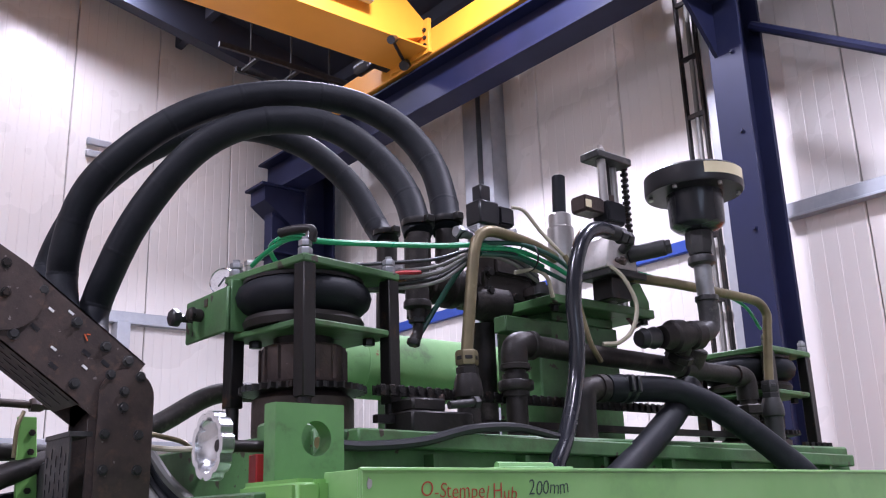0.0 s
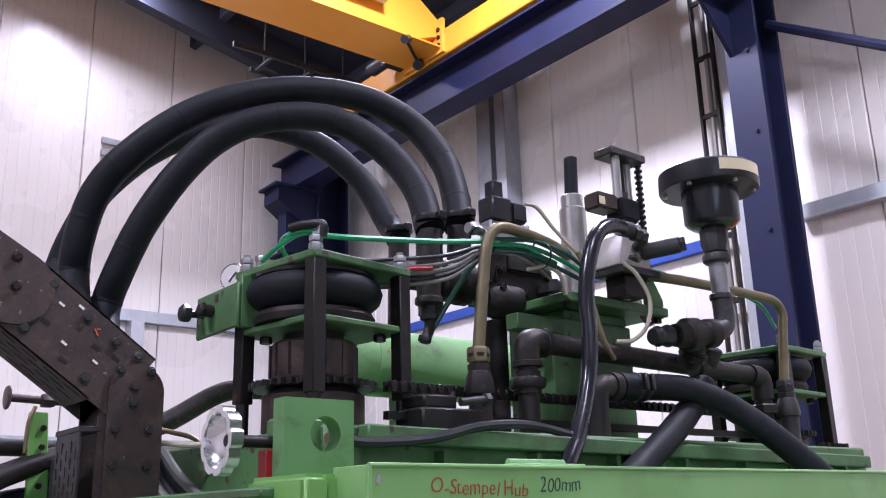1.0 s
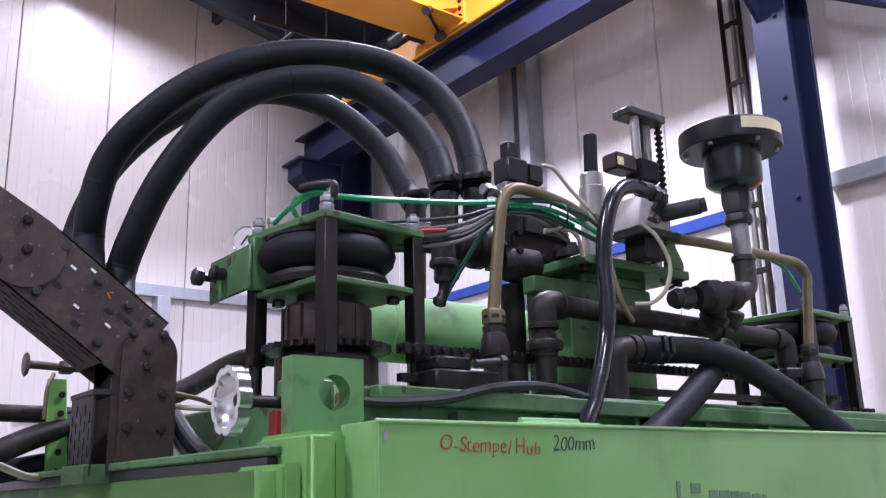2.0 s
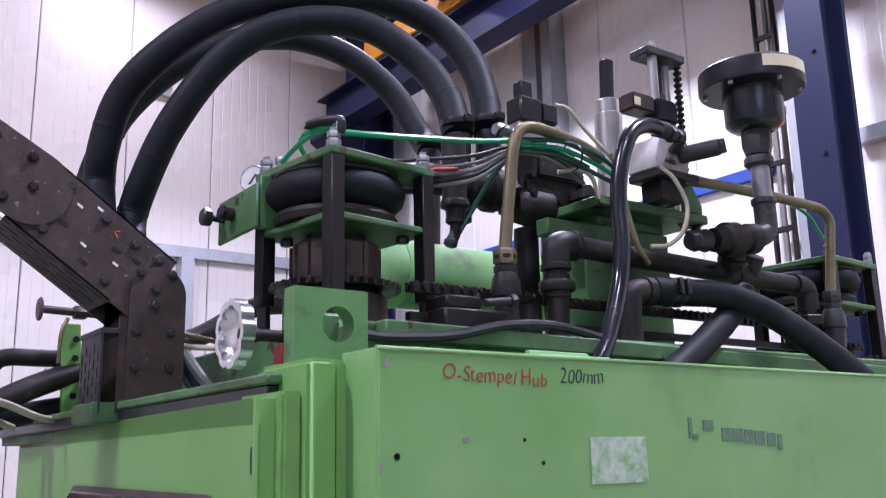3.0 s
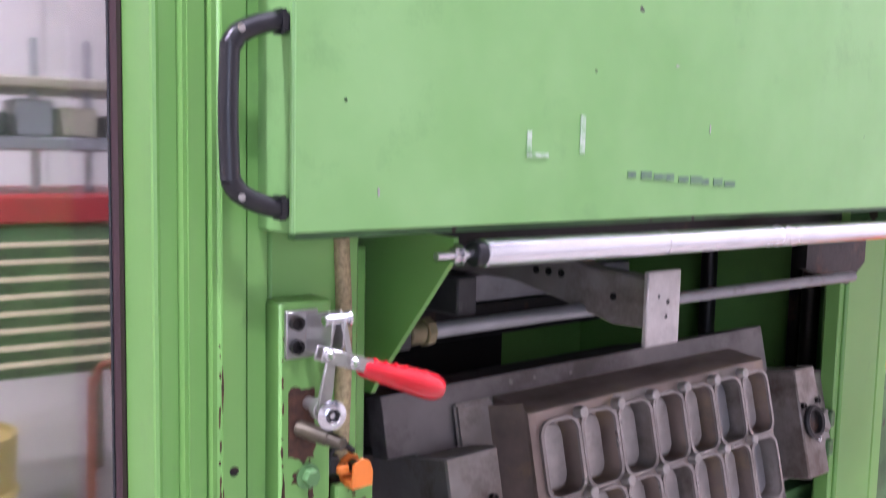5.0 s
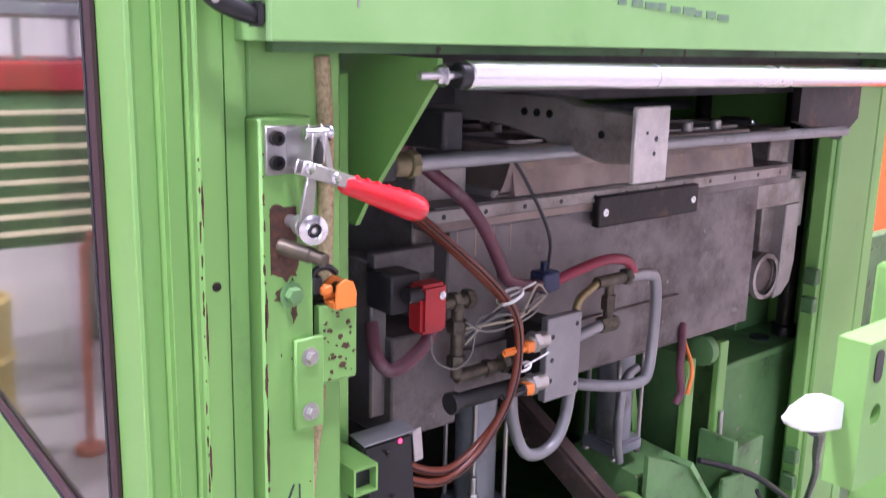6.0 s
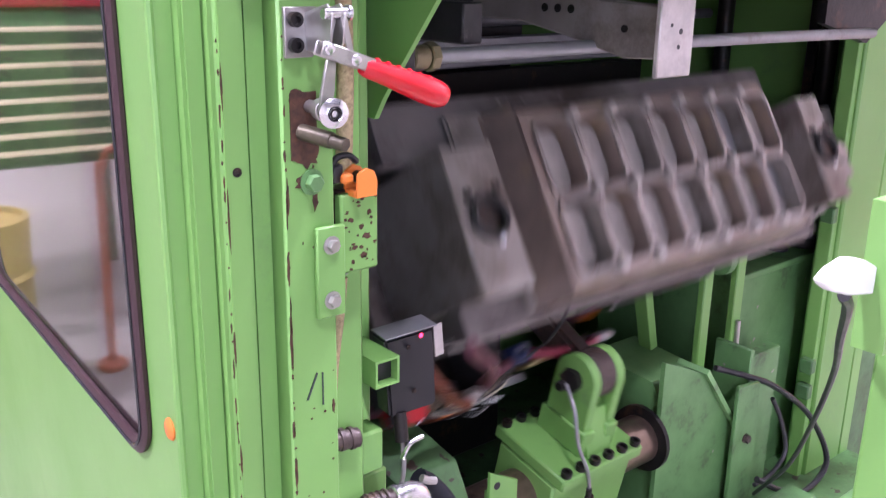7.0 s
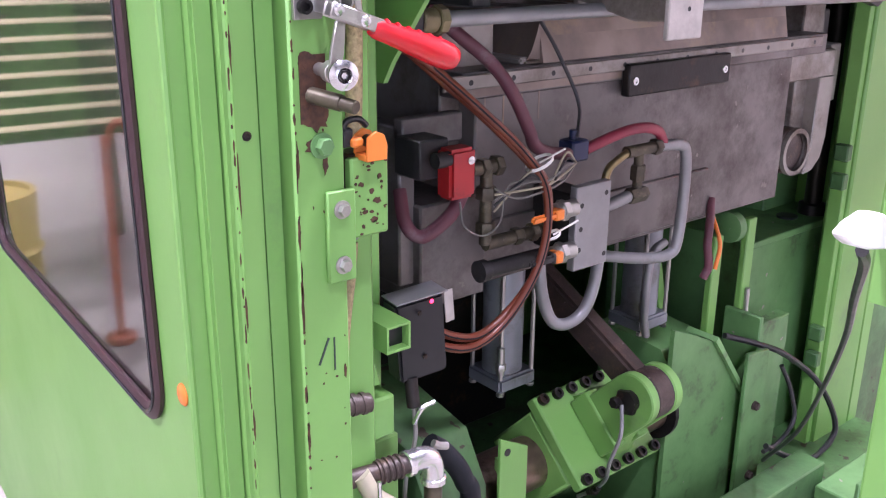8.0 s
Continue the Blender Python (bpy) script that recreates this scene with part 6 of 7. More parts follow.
for x, z, w, h in [(0.785, 1.315, 0.010, 0.004), (0.80, 1.305, 0.008, 0.005), (0.808, 1.292, 0.014, 0.006), (0.79, 1.28, 0.008, 0.004), (0.803, 1.268, 0.012, 0.005), (0.787, 1.262, 0.006, 0.004), (0.812, 1.322, 0.006, 0.004)]:
    part("paint_chip", blot(x, 1.0357, z, w, h * 1.6, int(x * 7919 + z * 99)), RUST_STAIN, frame_ob)
edge_rng = random.Random(41)
for x, y, z0, z1, w, n in ((0.6265, 1.0457, 0.95, 1.55, 0.0022, 26), (0.6955, 1.0317, 0.90, 1.55, 0.0034, 30), (0.6625, 1.0577, 1.0, 1.5, 0.0016, 8)):
    for k in range(n):
        z = z0 + (z1 - z0) * (k + edge_rng.random()) / n
        part("rust_edge", blot(x + edge_rng.uniform(-0.0006, 0.0008), y, z, w * edge_rng.uniform(0.5, 1.3), edge_rng.choice((0.003, 0.005, 0.008, 0.016, 0.026)), 700 + k, 9), RUST_STAIN, frame_ob)
for k in range(22):
    part("paint_chip", blot(edge_rng.uniform(0.70, 0.757), 1.0317, edge_rng.uniform(0.95, 1.56), edge_rng.uniform(0.0012, 0.004), edge_rng.uniform(0.0012, 0.005), 900 + k, 8), RUST_STAIN, frame_ob)
for k in range(26):
    part("paint_chip", blot(edge_rng.uniform(0.774, 0.822), 1.0357, edge_rng.uniform(1.252, 1.344), edge_rng.uniform(0.002, 0.008), edge_rng.uniform(0.002, 0.005), 950 + k, 8), RUST_STAIN, frame_ob)
part("marker_stroke", box(-0.0012, 0.0012, 1.0306, 1.0322, -0.018, 0.018, 0, turn=Euler((0, radians(24), 0)).to_matrix()), INK_BLACK, frame_ob, "dark marker stroke").location += Vector((0.722, 0, 1.115))
part("marker_stroke", box(-0.0009, 0.0009, 1.0306, 1.0322, -0.022, 0.022, 0), INK_BLACK, frame_ob, "dark marker stroke").location += Vector((0.737, 0, 1.108))
lt = thing("limit_switch", (0.795, 1.06, 1.30), "limit switch with an orange roller lever", "limit switch")
fork = [(0.783, 1.345), (0.813, 1.345), (0.814, 1.362), (0.809, 1.376), (0.797, 1.381), (0.785, 1.374)]
head = part("lever_head", merge(prism(fork, "y", 1.020, 1.024, 0.001), prism(fork, "y", 1.046, 1.050, 0.001), box(0.783, 0.813, 1.024, 1.046, 1.345, 1.353, 0.001), box(0.770, 0.786, 1.028, 1.044, 1.362, 1.374, 0.003)), ORANGE, lt, "orange plastic lever head")
part("roller", rod((0.799, 1.025, 1.366), (0.799, 1.045, 1.366), 0.0075, 16, 0.001), PLASTIC_BLACK, head)
part("clip", merge(tube([(0.762, 1.045, 1.375), (0.768, 1.04, 1.392), (0.785, 1.04, 1.394), (0.80, 1.045, 1.384)], 0.004, 8), box(0.760, 0.776, 1.035, 1.055, 1.362, 1.385, 0.003)), PLASTIC_BLACK, lt)
part("body", box(0.772, 0.80, 1.045, 1.075, 1.305, 1.352, 0.003), OILY, lt)
bh = thing("braided_hose", (0.79, 1.07, 1.1), "yellowish braided hose running down the post", "hose")
part("hose_wall", tube([(0.800, 1.075, 1.64), (0.803, 1.072, 1.55), (0.802, 1.070, 1.47), (0.797, 1.068, 1.37)], 0.0105, 12, 6), BRAID, bh)
part("hose_wall", tube([(0.786, 1.062, 1.235), (0.780, 1.060, 1.19), (0.772, 1.060, 1.14), (0.768, 1.062, 1.09), (0.766, 1.066, 1.0)], 0.0085, 12, 6), BRAID, bh)
part("ferrule", lathe([(0.010, 0), (0.0125, 0.004), (0.0125, 0.022), (0.009, 0.028)], (0.793, 1.062, 1.268), (-0.3, 0, -1), 14), GREY, bh)

tb = thing("light_sensor", (0.92, 1.10, 0.98), "black sensor box on a green square tube", "sensor")
part("square_tube", ring_plate(rect_line(0.866, 0.906, 1.055, 1.095, 0.886, 1.075, 32), rect_line(0.8695, 0.9025, 1.0585, 1.0915, 0.886, 1.075, 32), "y", 1.075, 1.20), GREEN, tb)
# black block put in as the dark inside of the open tube
part("tube_plug", box(0.8695, 0.9025, 1.09, 1.19, 1.0585, 1.0915, 0), PLASTIC_BLACK, tb)
part("housing", box(0.912, 0.990, 1.102, 1.144, 0.985, 1.108, 0.004, 2, turn=Euler((0, radians(-4), radians(-8))).to_matrix()), PLASTIC_BLACK, tb)
part("lid", box(0.908, 0.992, 1.100, 1.146, 1.109, 1.1115, 0.0006, turn=Euler((0, radians(-5), radians(-8))).to_matrix()), GREY, tb)
part("indicator", lathe([(0.0035, 0), (0.0025, 0.002), (0, 0.0025)], (0.962, 1.099, 1.103), -Y, 10), LED, tb, "glowing red indicator")
part("side_plate", box(0.988, 1.004, 1.100, 1.103, 1.062, 1.112, 0.0006, turn=Euler((0, radians(-6), 0)).to_matrix()), PUNCH, tb)
for x, z in ((0.94, 1.09), (0.95, 1.02)):
    part("screw", lathe([(0.004, 0), (0.003, 0.002), (0, 0.0022)], (x, 1.0985, z), -Y, 10), OILY, tb)
part("connector", rod((0.93, 1.10, 0.945), (0.932, 1.11, 0.988), 0.010, 12), PIPE, tb)
part("cable", tube([(0.93, 1.10, 0.948), (0.925, 1.09, 0.90), (0.905, 1.085, 0.85), (0.895, 1.08, 0.78), (0.89, 1.08, 0.70)], 0.0035, 8), CABLE_GREY, tb)

tb.location += Vector((-0.021, -0.004, 0.004))

lb = thing("air_connection", (0.87, 1.12, 0.16), "rusty couplings and galvanised elbow low on the post", "pipe fitting")
part("block", prism([(0.80, 1.010), (0.845, 1.010), (0.835, 1.045), (0.80, 1.045)], "y", 1.085, 1.15, 0.002), GREEN, lb)
part("block", box(0.80, 0.872, 1.09, 1.15, 0.92, 0.985, 0.004), GREEN, lb)
part("block", box(0.80, 0.90, 1.12, 1.20, 0.60, 0.90, 0.004), GREEN, lb)
part("coupling", merge(rod((0.770, 1.066, 1.008), (0.808, 1.058, 1.006), 0.0135, 16, 0.002), rod((0.780, 1.064, 1.008), (0.786, 1.063, 1.008), 0.0155, 16), rod((0.794, 1.061, 1.007), (0.799, 1.060, 1.007), 0.0155, 16)), RUSTY, lb, "rust-red threaded coupling")
part("coupling", merge(rod((0.775, 1.070, 0.892), (0.868, 1.055, 0.890), 0.0135, 16, 0.002), *[rod((0.822 + 0.009 * k, 1.062 - 0.0015 * k, 0.891), (0.826 + 0.009 * k, 1.0614 - 0.0015 * k, 0.891), 0.0185, 16, 0.001) for k in range(4)], rod((0.818, 1.063, 0.891), (0.856, 1.057, 0.890), 0.0165, 16)), RUSTY, lb, "rust-red ribbed coupling")
part("elbow", merge(tube([(0.866, 1.055, 0.890), (0.884, 1.053, 0.893), (0.901, 1.051, 0.888), (0.908, 1.050, 0.872), (0.909, 1.050, 0.850)], 0.0165, 16, 6), lathe([(0.017, 0), (0.0195, 0.002), (0.0195, 0.010), (0.017, 0.012)], (0.909, 1.050, 0.846), Z, 18), lathe([(0.017, 0), (0.0195, 0.002), (0.0195, 0.009), (0.017, 0.011)], (0.862, 1.0555, 0.890), X, 18)), ALU, lb, "galvanised elbow")
part("pipe", rod((0.909, 1.050, 0.85), (0.909, 1.056, 0.16), 0.0135, 14), GREASY, lb)
part("hose", tube([(0.790, 1.06, 0.90), (0.805, 1.05, 0.865), (0.835, 1.045, 0.835), (0.87, 1.04, 0.79), (0.885, 1.04, 0.60), (0.885, 1.06, 0.2)], 0.0135, 12), CABLE_CREAM, lb, "yellowish hose")
part("hose", tube([(0.930, 1.085, 0.885), (0.955, 1.08, 0.862), (0.985, 1.07, 0.81), (1.0, 1.07, 0.72), (1.0, 1.10, 0.2)], 0.0165, 12), RUBBER, lb)
part("hose_wire", tube([(0.925, 1.07, 0.895), (0.935, 1.068, 0.888), (0.948, 1.066, 0.884)], 0.006, 8), STEEL, lb)
part("tie_rod", tube([(0.905, 1.09, 0.925), (0.915, 1.085, 0.948), (0.938, 1.085, 0.952)], 0.004, 8), STEEL_BRIGHT, lb)
part("wire", tube([(0.80, 1.03, 0.90), (0.802, 1.03, 0.84), (0.81, 1.03, 0.78), (0.83, 1.03, 0.72)], 0.003, 6), STEEL_BRIGHT, lb)

# ---- transfer arm, cross tube and guide columns ----
arm = thing("transfer_arm", (1.36, 1.3, 1.46), "grey steel transfer arm with a bright end plate", "transfer arm")
part("end_plate", box(1.325, 1.408, 1.016, 1.026, 1.452, 1.570, 0.002), PUNCH, arm, "bright aluminium end plate")
for x, z, r in ((1.352, 1.53, 0.003), (1.375, 1.52, 0.0045), (1.372, 1.497, 0.0038)):
    part("hole", lathe([(r, 0), (r, 0.0008), (r * 0.5, 0.0006)], (x, 1.0165, z), -Y, 14), PLASTIC_BLACK, arm)
part("beam", prism([(1.026, 1.478), (1.10, 1.474), (1.22, 1.500), (1.34, 1.520), (1.95, 1.520), (1.95, 1.575), (1.20, 1.575), (1.15, 1.562), (1.026, 1.556)], "x", 1.345, 1.385, 0.003), TOOL, arm)
for y in (1.215, 1.245, 1.275):
    part("socket_screw", lathe([(0.007, 0), (0.007, 0.002), (0.004, 0.002), (0.004, 0.0005)], (1.345, y, 1.545), -X, 14), OILY, arm)
part("socket_screw", lathe([(0.006, 0), (0.006, 0.002), (0.003, 0.002)], (1.345, 1.10, 1.52), -X, 14), OILY, arm)
part("second_beam", prism([(1.18, 1.50), (1.95, 1.50), (1.95, 1.56), (1.18, 1.56)], "x", 1.08, 1.12, 0.003), DARK_GREY, arm)
ct = thing("cross_tube", (1.6, 1.165, 1.47), "thin grey cross tube with a brass end fitting", "tube")
part("tube_wall", tube([(1.01, 1.165, 1.488), (1.40, 1.168, 1.487), (1.90, 1.172, 1.483), (2.30, 1.175, 1.478)], 0.0115, 14, 4), GREY, ct)
part("end_fitting", merge(rod((0.972, 1.165, 1.488), (1.0, 1.165, 1.488), 0.017, 16, 0.002), lathe([(0.019, 0), (0.021, 0.002), (0.021, 0.014), (0.019, 0.016)], (1.0, 1.165, 1.488), X, 8)), OLIVE_TUBE, ct)
part("end_block", box(0.934, 0.972, 1.15, 1.18, 1.468, 1.508, 0.003), DARK_GREY, ct)
rail = thing("transport_rails", (1.6, 1.5, 1.50), "dark oily transport rails and guards under the platen", "rail")
part("rail", box(0.94, 2.78, 1.46, 1.50, 1.545, 1.585, 0.003), DARK_GREY, rail)
part("rail", box(0.94, 2.78, 1.36, 1.39, 1.585, 1.618, 0.003), OILY, rail)
part("bar", box(0.95, 2.35, 1.87, 1.91, 1.37, 1.44, 0.003), GREY, rail)
part("bar", box(0.95, 2.45, 1.94, 1.98, 1.26, 1.35, 0.003), OILY, rail)
part("guard", box(0.98, 2.02, 2.02, 2.04, 1.40, 1.62, 0.002), DARK_GREY, rail)
part("guard", box(0.905, 1.30, 2.00, 2.03, 1.30, 1.46, 0.002), OILY, rail)
part("rail", rod((0.95, 1.95, 1.475), (2.78, 1.95, 1.475), 0.015, 12), GREY, rail)
for i in range(6):
    part("nozzle", merge(rod((1.30 + 0.05 * i, 1.98, 1.46), (1.30 + 0.05 * i, 1.98, 1.41), 0.008, 8), box(1.29 + 0.05 * i, 1.31 + 0.05 * i, 1.97, 1.99, 1.435, 1.455, 0.002)), PLASTIC_BLACK, rail)
for x, y in ((2.72, 1.50), (2.77, 1.88)):
    gc = thing("guide_column", (x, y, 0.9), "dark oily guide column beside the mould", "guide column", "guide columns")
    part("column", rod((x, y, 0.16), (x, y, 1.62), 0.026, 18), OILY, gc)
    part("collar", lathe([(0.04, 0), (0.04, 0.03), (0.028, 0.034)], (x, y, 0.82), Z, 20), PLASTIC_BLACK, gc)

# ---- lower drive: shaft, brackets ----
SY, SZ = 1.37, 0.525
sh = thing("rocker_shaft", (1.6, SY, SZ), "bright worn steel rocker shaft in green bearing brackets", "shaft")
part("shaft_bar", rod((1.10, SY, SZ), (1.866, SY, SZ), 0.058, 30, 0.003), SHAFT, sh)
part("bearing_cap", lathe([(0.082, 0), (0.082, 0.012), (0.06, 0.014)], (1.845, SY, SZ), -X, 30), OILY, sh)
# bracket greens carry the inner shade in their colour
part("bearing_bracket", prism([(1.335, 0.16), (1.335, 0.62), (1.37, 0.665), (1.56, 0.68), (1.56, 0.16)], "x", 1.862, 2.03), GREEN_MID, sh)
part("bracket_face", prism([(1.845, 0.16), (1.845, 0.735), (1.905, 0.71), (2.0, 0.665), (2.155, 0.47), (2.155, 0.16)], "y", 1.322, 1.334), GREEN_MID, sh)
part("bracket_rim", prism([(2.0, 0.667), (2.157, 0.470), (2.168, 0.474), (2.008, 0.678)], "y", 1.31, 1.40), GREEN_DUSTY, sh)
part("bearing_bracket", prism([(1.25, 0.16), (1.25, 0.62), (1.31, 0.72), (1.52, 0.76), (1.56, 0.76), (1.56, 0.16)], "x", 1.06, 1.20, 0.004), GREEN_OLD, sh)
part("stop_plate", prism([(1.232, 0.30), (1.305, 0.30), (1.305, 0.665), (1.232, 0.705)], "y", 1.250, 1.258, 0.001), GREEN, sh)
part("stop_gusset", box(1.300, 1.308, 1.258, 1.34, 0.30, 0.60, 0.002), GREEN, sh)
part("plate_hole", lathe([(0.008, 0), (0.008, 0.001), (0, 0.001)], (1.250, 1.250, 0.672), -Y, 12), PLASTIC_BLACK, sh)
part("upright", box(2.19, 2.205, 1.31, 1.42, 0.16, 0.68, 0.003), GREEN_MID, sh)
part("upright", prism([(2.115, 0.16), (2.225, 0.16), (2.206, 0.598), (2.112, 0.610)], "y", 1.285, 1.297, 0.002), GREEN_MID, sh)
part("upright_top", box(2.205, 2.42, 1.36, 1.40, 0.16, 0.62, 0.004), GREEN_MID, sh)
part("guide_bar", box(2.072, 2.108, 1.39, 1.41, 0.60, 0.90, 0.003), GREEN, sh)
part("guide_bar", box(2.212, 2.250, 1.39, 1.41, 0.62, 0.92, 0.003), GREEN, sh)
part("bar_head", lathe([(0.03, 0), (0.04, 0.004), (0.04, 0.03), (0.03, 0.034)], (2.16, 1.42, 0.90), X, 20), GREEN_MID, sh)
for x, z in ((2.165, 0.45), (2.175, 0.24)):
    part("bolt", merge(lathe([(0.013, 0), (0.013, 0.003)], (x, 1.285, z), -Y, 14), hexa((x, 1.282, z), -Y, 0.011, 0.010)), RUSTY, sh)
part("strut", box(-0.014, 0.014, -0.02, 0.02, -0.13, 0.13, 0.002, turn=Euler((0, radians(-14), 0)).to_matrix()), GREEN, sh).location += Vector((1.98, 1.50, 0.80))
part("strut", rod((2.232, 1.385, 0.73), (2.236, 1.385, 0.59), 0.007, 10), STEEL, sh)
part("floor_plate", box(1.62, 2.02, 1.12, 1.30, 0.20, 0.225, 0.003), GREEN_MID, sh)
part("foot_plate", box(2.24, 2.52, 1.02, 1.13, 0.16, 0.26, 0.004), GREEN_MID, sh)
part("foot_angle", box(2.20, 2.42, 1.00, 1.012, 0.12, 0.34, 0.003), GREEN_MID, sh)
bolt(sh, (2.44, 1.07, 0.26), Z, 0.014, 0.014, OILY)
side = thing("side_shelf", (2.2, 1.6, 0.5), "green box-section shelf beside the guide columns", "machine shelf")
# shelf paint is darkened for the shade in here
part("shelf_top", box(2.30, 2.80, 1.44, 1.90, 0.80, 0.82, 0.003), GREEN_MID, side)
part("shelf_front", box(2.30, 2.80, 1.45, 1.47, 0.16, 0.80, 0.003), GREEN_MID, side)
part("shelf_flange", box(2.28, 2.30, 1.44, 1.90, 0.16, 0.83, 0.003), GREEN_MID, side)
part("shelf_ring", lathe([(0.03, 0), (0.03, 0.006), (0.012, 0.006)], (2.62, 1.52, 0.82), Z, 20), PLASTIC_BLACK, side)
for pts, r in [([(2.079, 1.34, 0.652), (2.191, 1.31, 0.607), (2.285, 1.28, 0.559), (2.425, 1.25, 0.443), (2.496, 1.22, 0.295), (2.395, 1.22, 0.240), (2.28, 1.23, 0.28), (2.169, 1.24, 0.349)], 0.008), ([(2.248, 1.27, 0.545), (2.279, 1.255, 0.477), (2.294, 1.24, 0.388), (2.237, 1.24, 0.341), (2.159, 1.24, 0.336)], 0.006), ([(0.842, 0.452, 1.376), (0.953, 0.5, 1.326), (1.159, 0.6, 1.211), (1.47, 0.75, 1.022), (1.73, 0.9, 0.792), (1.95, 1.05, 0.555), (2.092, 1.2, 0.356)], 0.005)]:
    cable("machine_cable", pts, r, CABLE_BLACK if r < 0.01 else WHITE, "black hose loop beside the bracket" if r < 0.01 else "white hose bent beside the sensor")

# ---- the tilting mould ----
PY, PZ = 1.675, 1.124
mould = thing("tilting_mould", (1.7, PY, PZ), "tilting steel mould with two rows of cup punches", "mould")
part("body", merge(box(1.25, 2.27, 1.36, 1.79, 0.975, 1.33, 0.004), box(1.25, 1.96, 1.352, 1.40, 0.985, 1.10, 0.003)), TOOL_GRIMY, mould)
part("base_plate", prism([(1.207, 1.345), (2.39, 1.345), (2.39, 1.805), (1.142, 1.805), (1.142, 1.69), (1.207, 1.69)], "z", 1.33, 1.378, 0.002), TOOL_GRIMY, mould)
part("clamp_strip", box(1.16, 2.36, 1.338, 1.345, 1.349, 1.374, 0.002), TOOL, mould)
for i in range(12):
    part("drill_hole", lathe([(0.005, 0), (0.005, 0.001), (0.002, 0.0008)], (1.22 + i * 0.1, 1.3385, 1.361), -Y, 10), PLASTIC_BLACK, mould)
form = part("form_plate", prism([(1.355, 1.378), (1.3656, 1.4255), (1.749, 1.4255), (1.765, 1.378)], "x", 1.41, 2.225, 0), TOOL_STAINED, mould, "heat-stained form plate")
part("edge_strip", prism([(1.3656, 1.4255), (1.375, 1.467), (1.380, 1.4705), (1.380, 1.4255)], "x", 1.41, 2.225, 0), TOOL_STAINED, form)
part("edge_strip", prism([(1.730, 1.4255), (1.730, 1.4705), (1.735, 1.467), (1.749, 1.4255)], "x", 1.41, 2.225, 0), TOOL_STAINED, form)
part("edge_strip", box(1.41, 1.431, 1.38, 1.73, 1.4255, 1.4705, 0), TOOL_STAINED, form)
part("form_cheek", prism([(1.372, 1.378), (1.41, 1.378), (1.41, 1.462), (1.400, 1.43), (1.388, 1.40)], "y", 1.365, 1.75), TOOL_STAINED, mould)
part("step_block", merge(box(1.30, 1.40, 1.665, 1.765, 1.378, 1.392, 0.006, 2), box(1.36, 1.41, 1.365, 1.75, 1.378, 1.39, 0.004, 2)), TOOL, mould)
for a, b in ((1.205, 1.332), (2.375, 2.475)):
    blk = part("bearing_block", box(a, b, 1.405, 1.685, 1.05, 1.462, 0.004), TOOL, mould)
    cx = (a + b) / 2
    part("ring", lathe([(0.030, 0), (0.043, 0.002), (0.044, 0.010), (0.038, 0.015), (0.031, 0.012), (0.030, 0)], (cx, 1.545, 1.462), Z, 30, False), DARK_GREY, blk)
    part("bore", lathe([(0.031, 0.001), (0, 0.0015)], (cx, 1.545, 1.462), Z, 30, False), OILY, blk)
    for dx, dy in ((-0.035, 0.045), (0.035, 0.05), (0.01, -0.045)):
        part("socket_screw", lathe([(0.0085, 0), (0.0085, 0.009), (0.005, 0.009), (0.005, 0.004)], (cx + dx, 1.545 + dy, 1.462), Z, 14), OILY if dy > 0 else STEEL_BRIGHT, blk)
part("end_block", merge(box(2.50, 2.60, 1.46, 1.66, 1.34, 1.42, 0.004), rod((2.475, 1.56, 1.385), (2.51, 1.56, 1.385), 0.035, 16), hexa((2.545, 1.53, 1.42), Z, 0.03, 0.02), rod((2.60, 1.56, 1.38), (2.625, 1.56, 1.38), 0.012, 10)), TOOL, mould)

PITCH = 0.114


def punch_mesh():
    bm = bmesh.new()
    rings = []
    for w, h, r, z in [(0.088, 0.134, 0.022, 0.0), (0.083, 0.129, 0.024, 0.036), (0.080, 0.126, 0.025, 0.043), (0.075, 0.121, 0.025, 0.046)]:
        rings.append([bm.verts.new((p[0], p[1], z)) for p in rounded(w, h, r, 5)])
    k = len(rings[0])
    for a, b in zip(rings, rings[1:]):
        for i in range(k):
            bm.faces.new((a[i], a[(i + 1) % k], b[(i + 1) % k], b[i]))
    bm.faces.new(rings[-1])
    return bm


def cell(x0, x1, y0, y1, cx, cy, w, h):
    """A rectangular outline and, on the same rays from its middle, a rounded opening."""
    outer = [(x0 + (x1 - x0) * i / 8, y0) for i in range(8)] + [(x1, y0 + (y1 - y0) * i / 8) for i in range(8)]
    outer += [(x1 - (x1 - x0) * i / 8, y1) for i in range(8)] + [(x0, y1 - (y1 - y0) * i / 8) for i in range(8)]
    inner = []
    for x, y in outer:
        u, v = x - cx, y - cy
        k = (abs(u / (w / 2)) ** 6 + abs(v / (h / 2)) ** 6) ** (-1 / 6)
        inner.append((cx + u * k, cy + v * k))
    return outer, inner


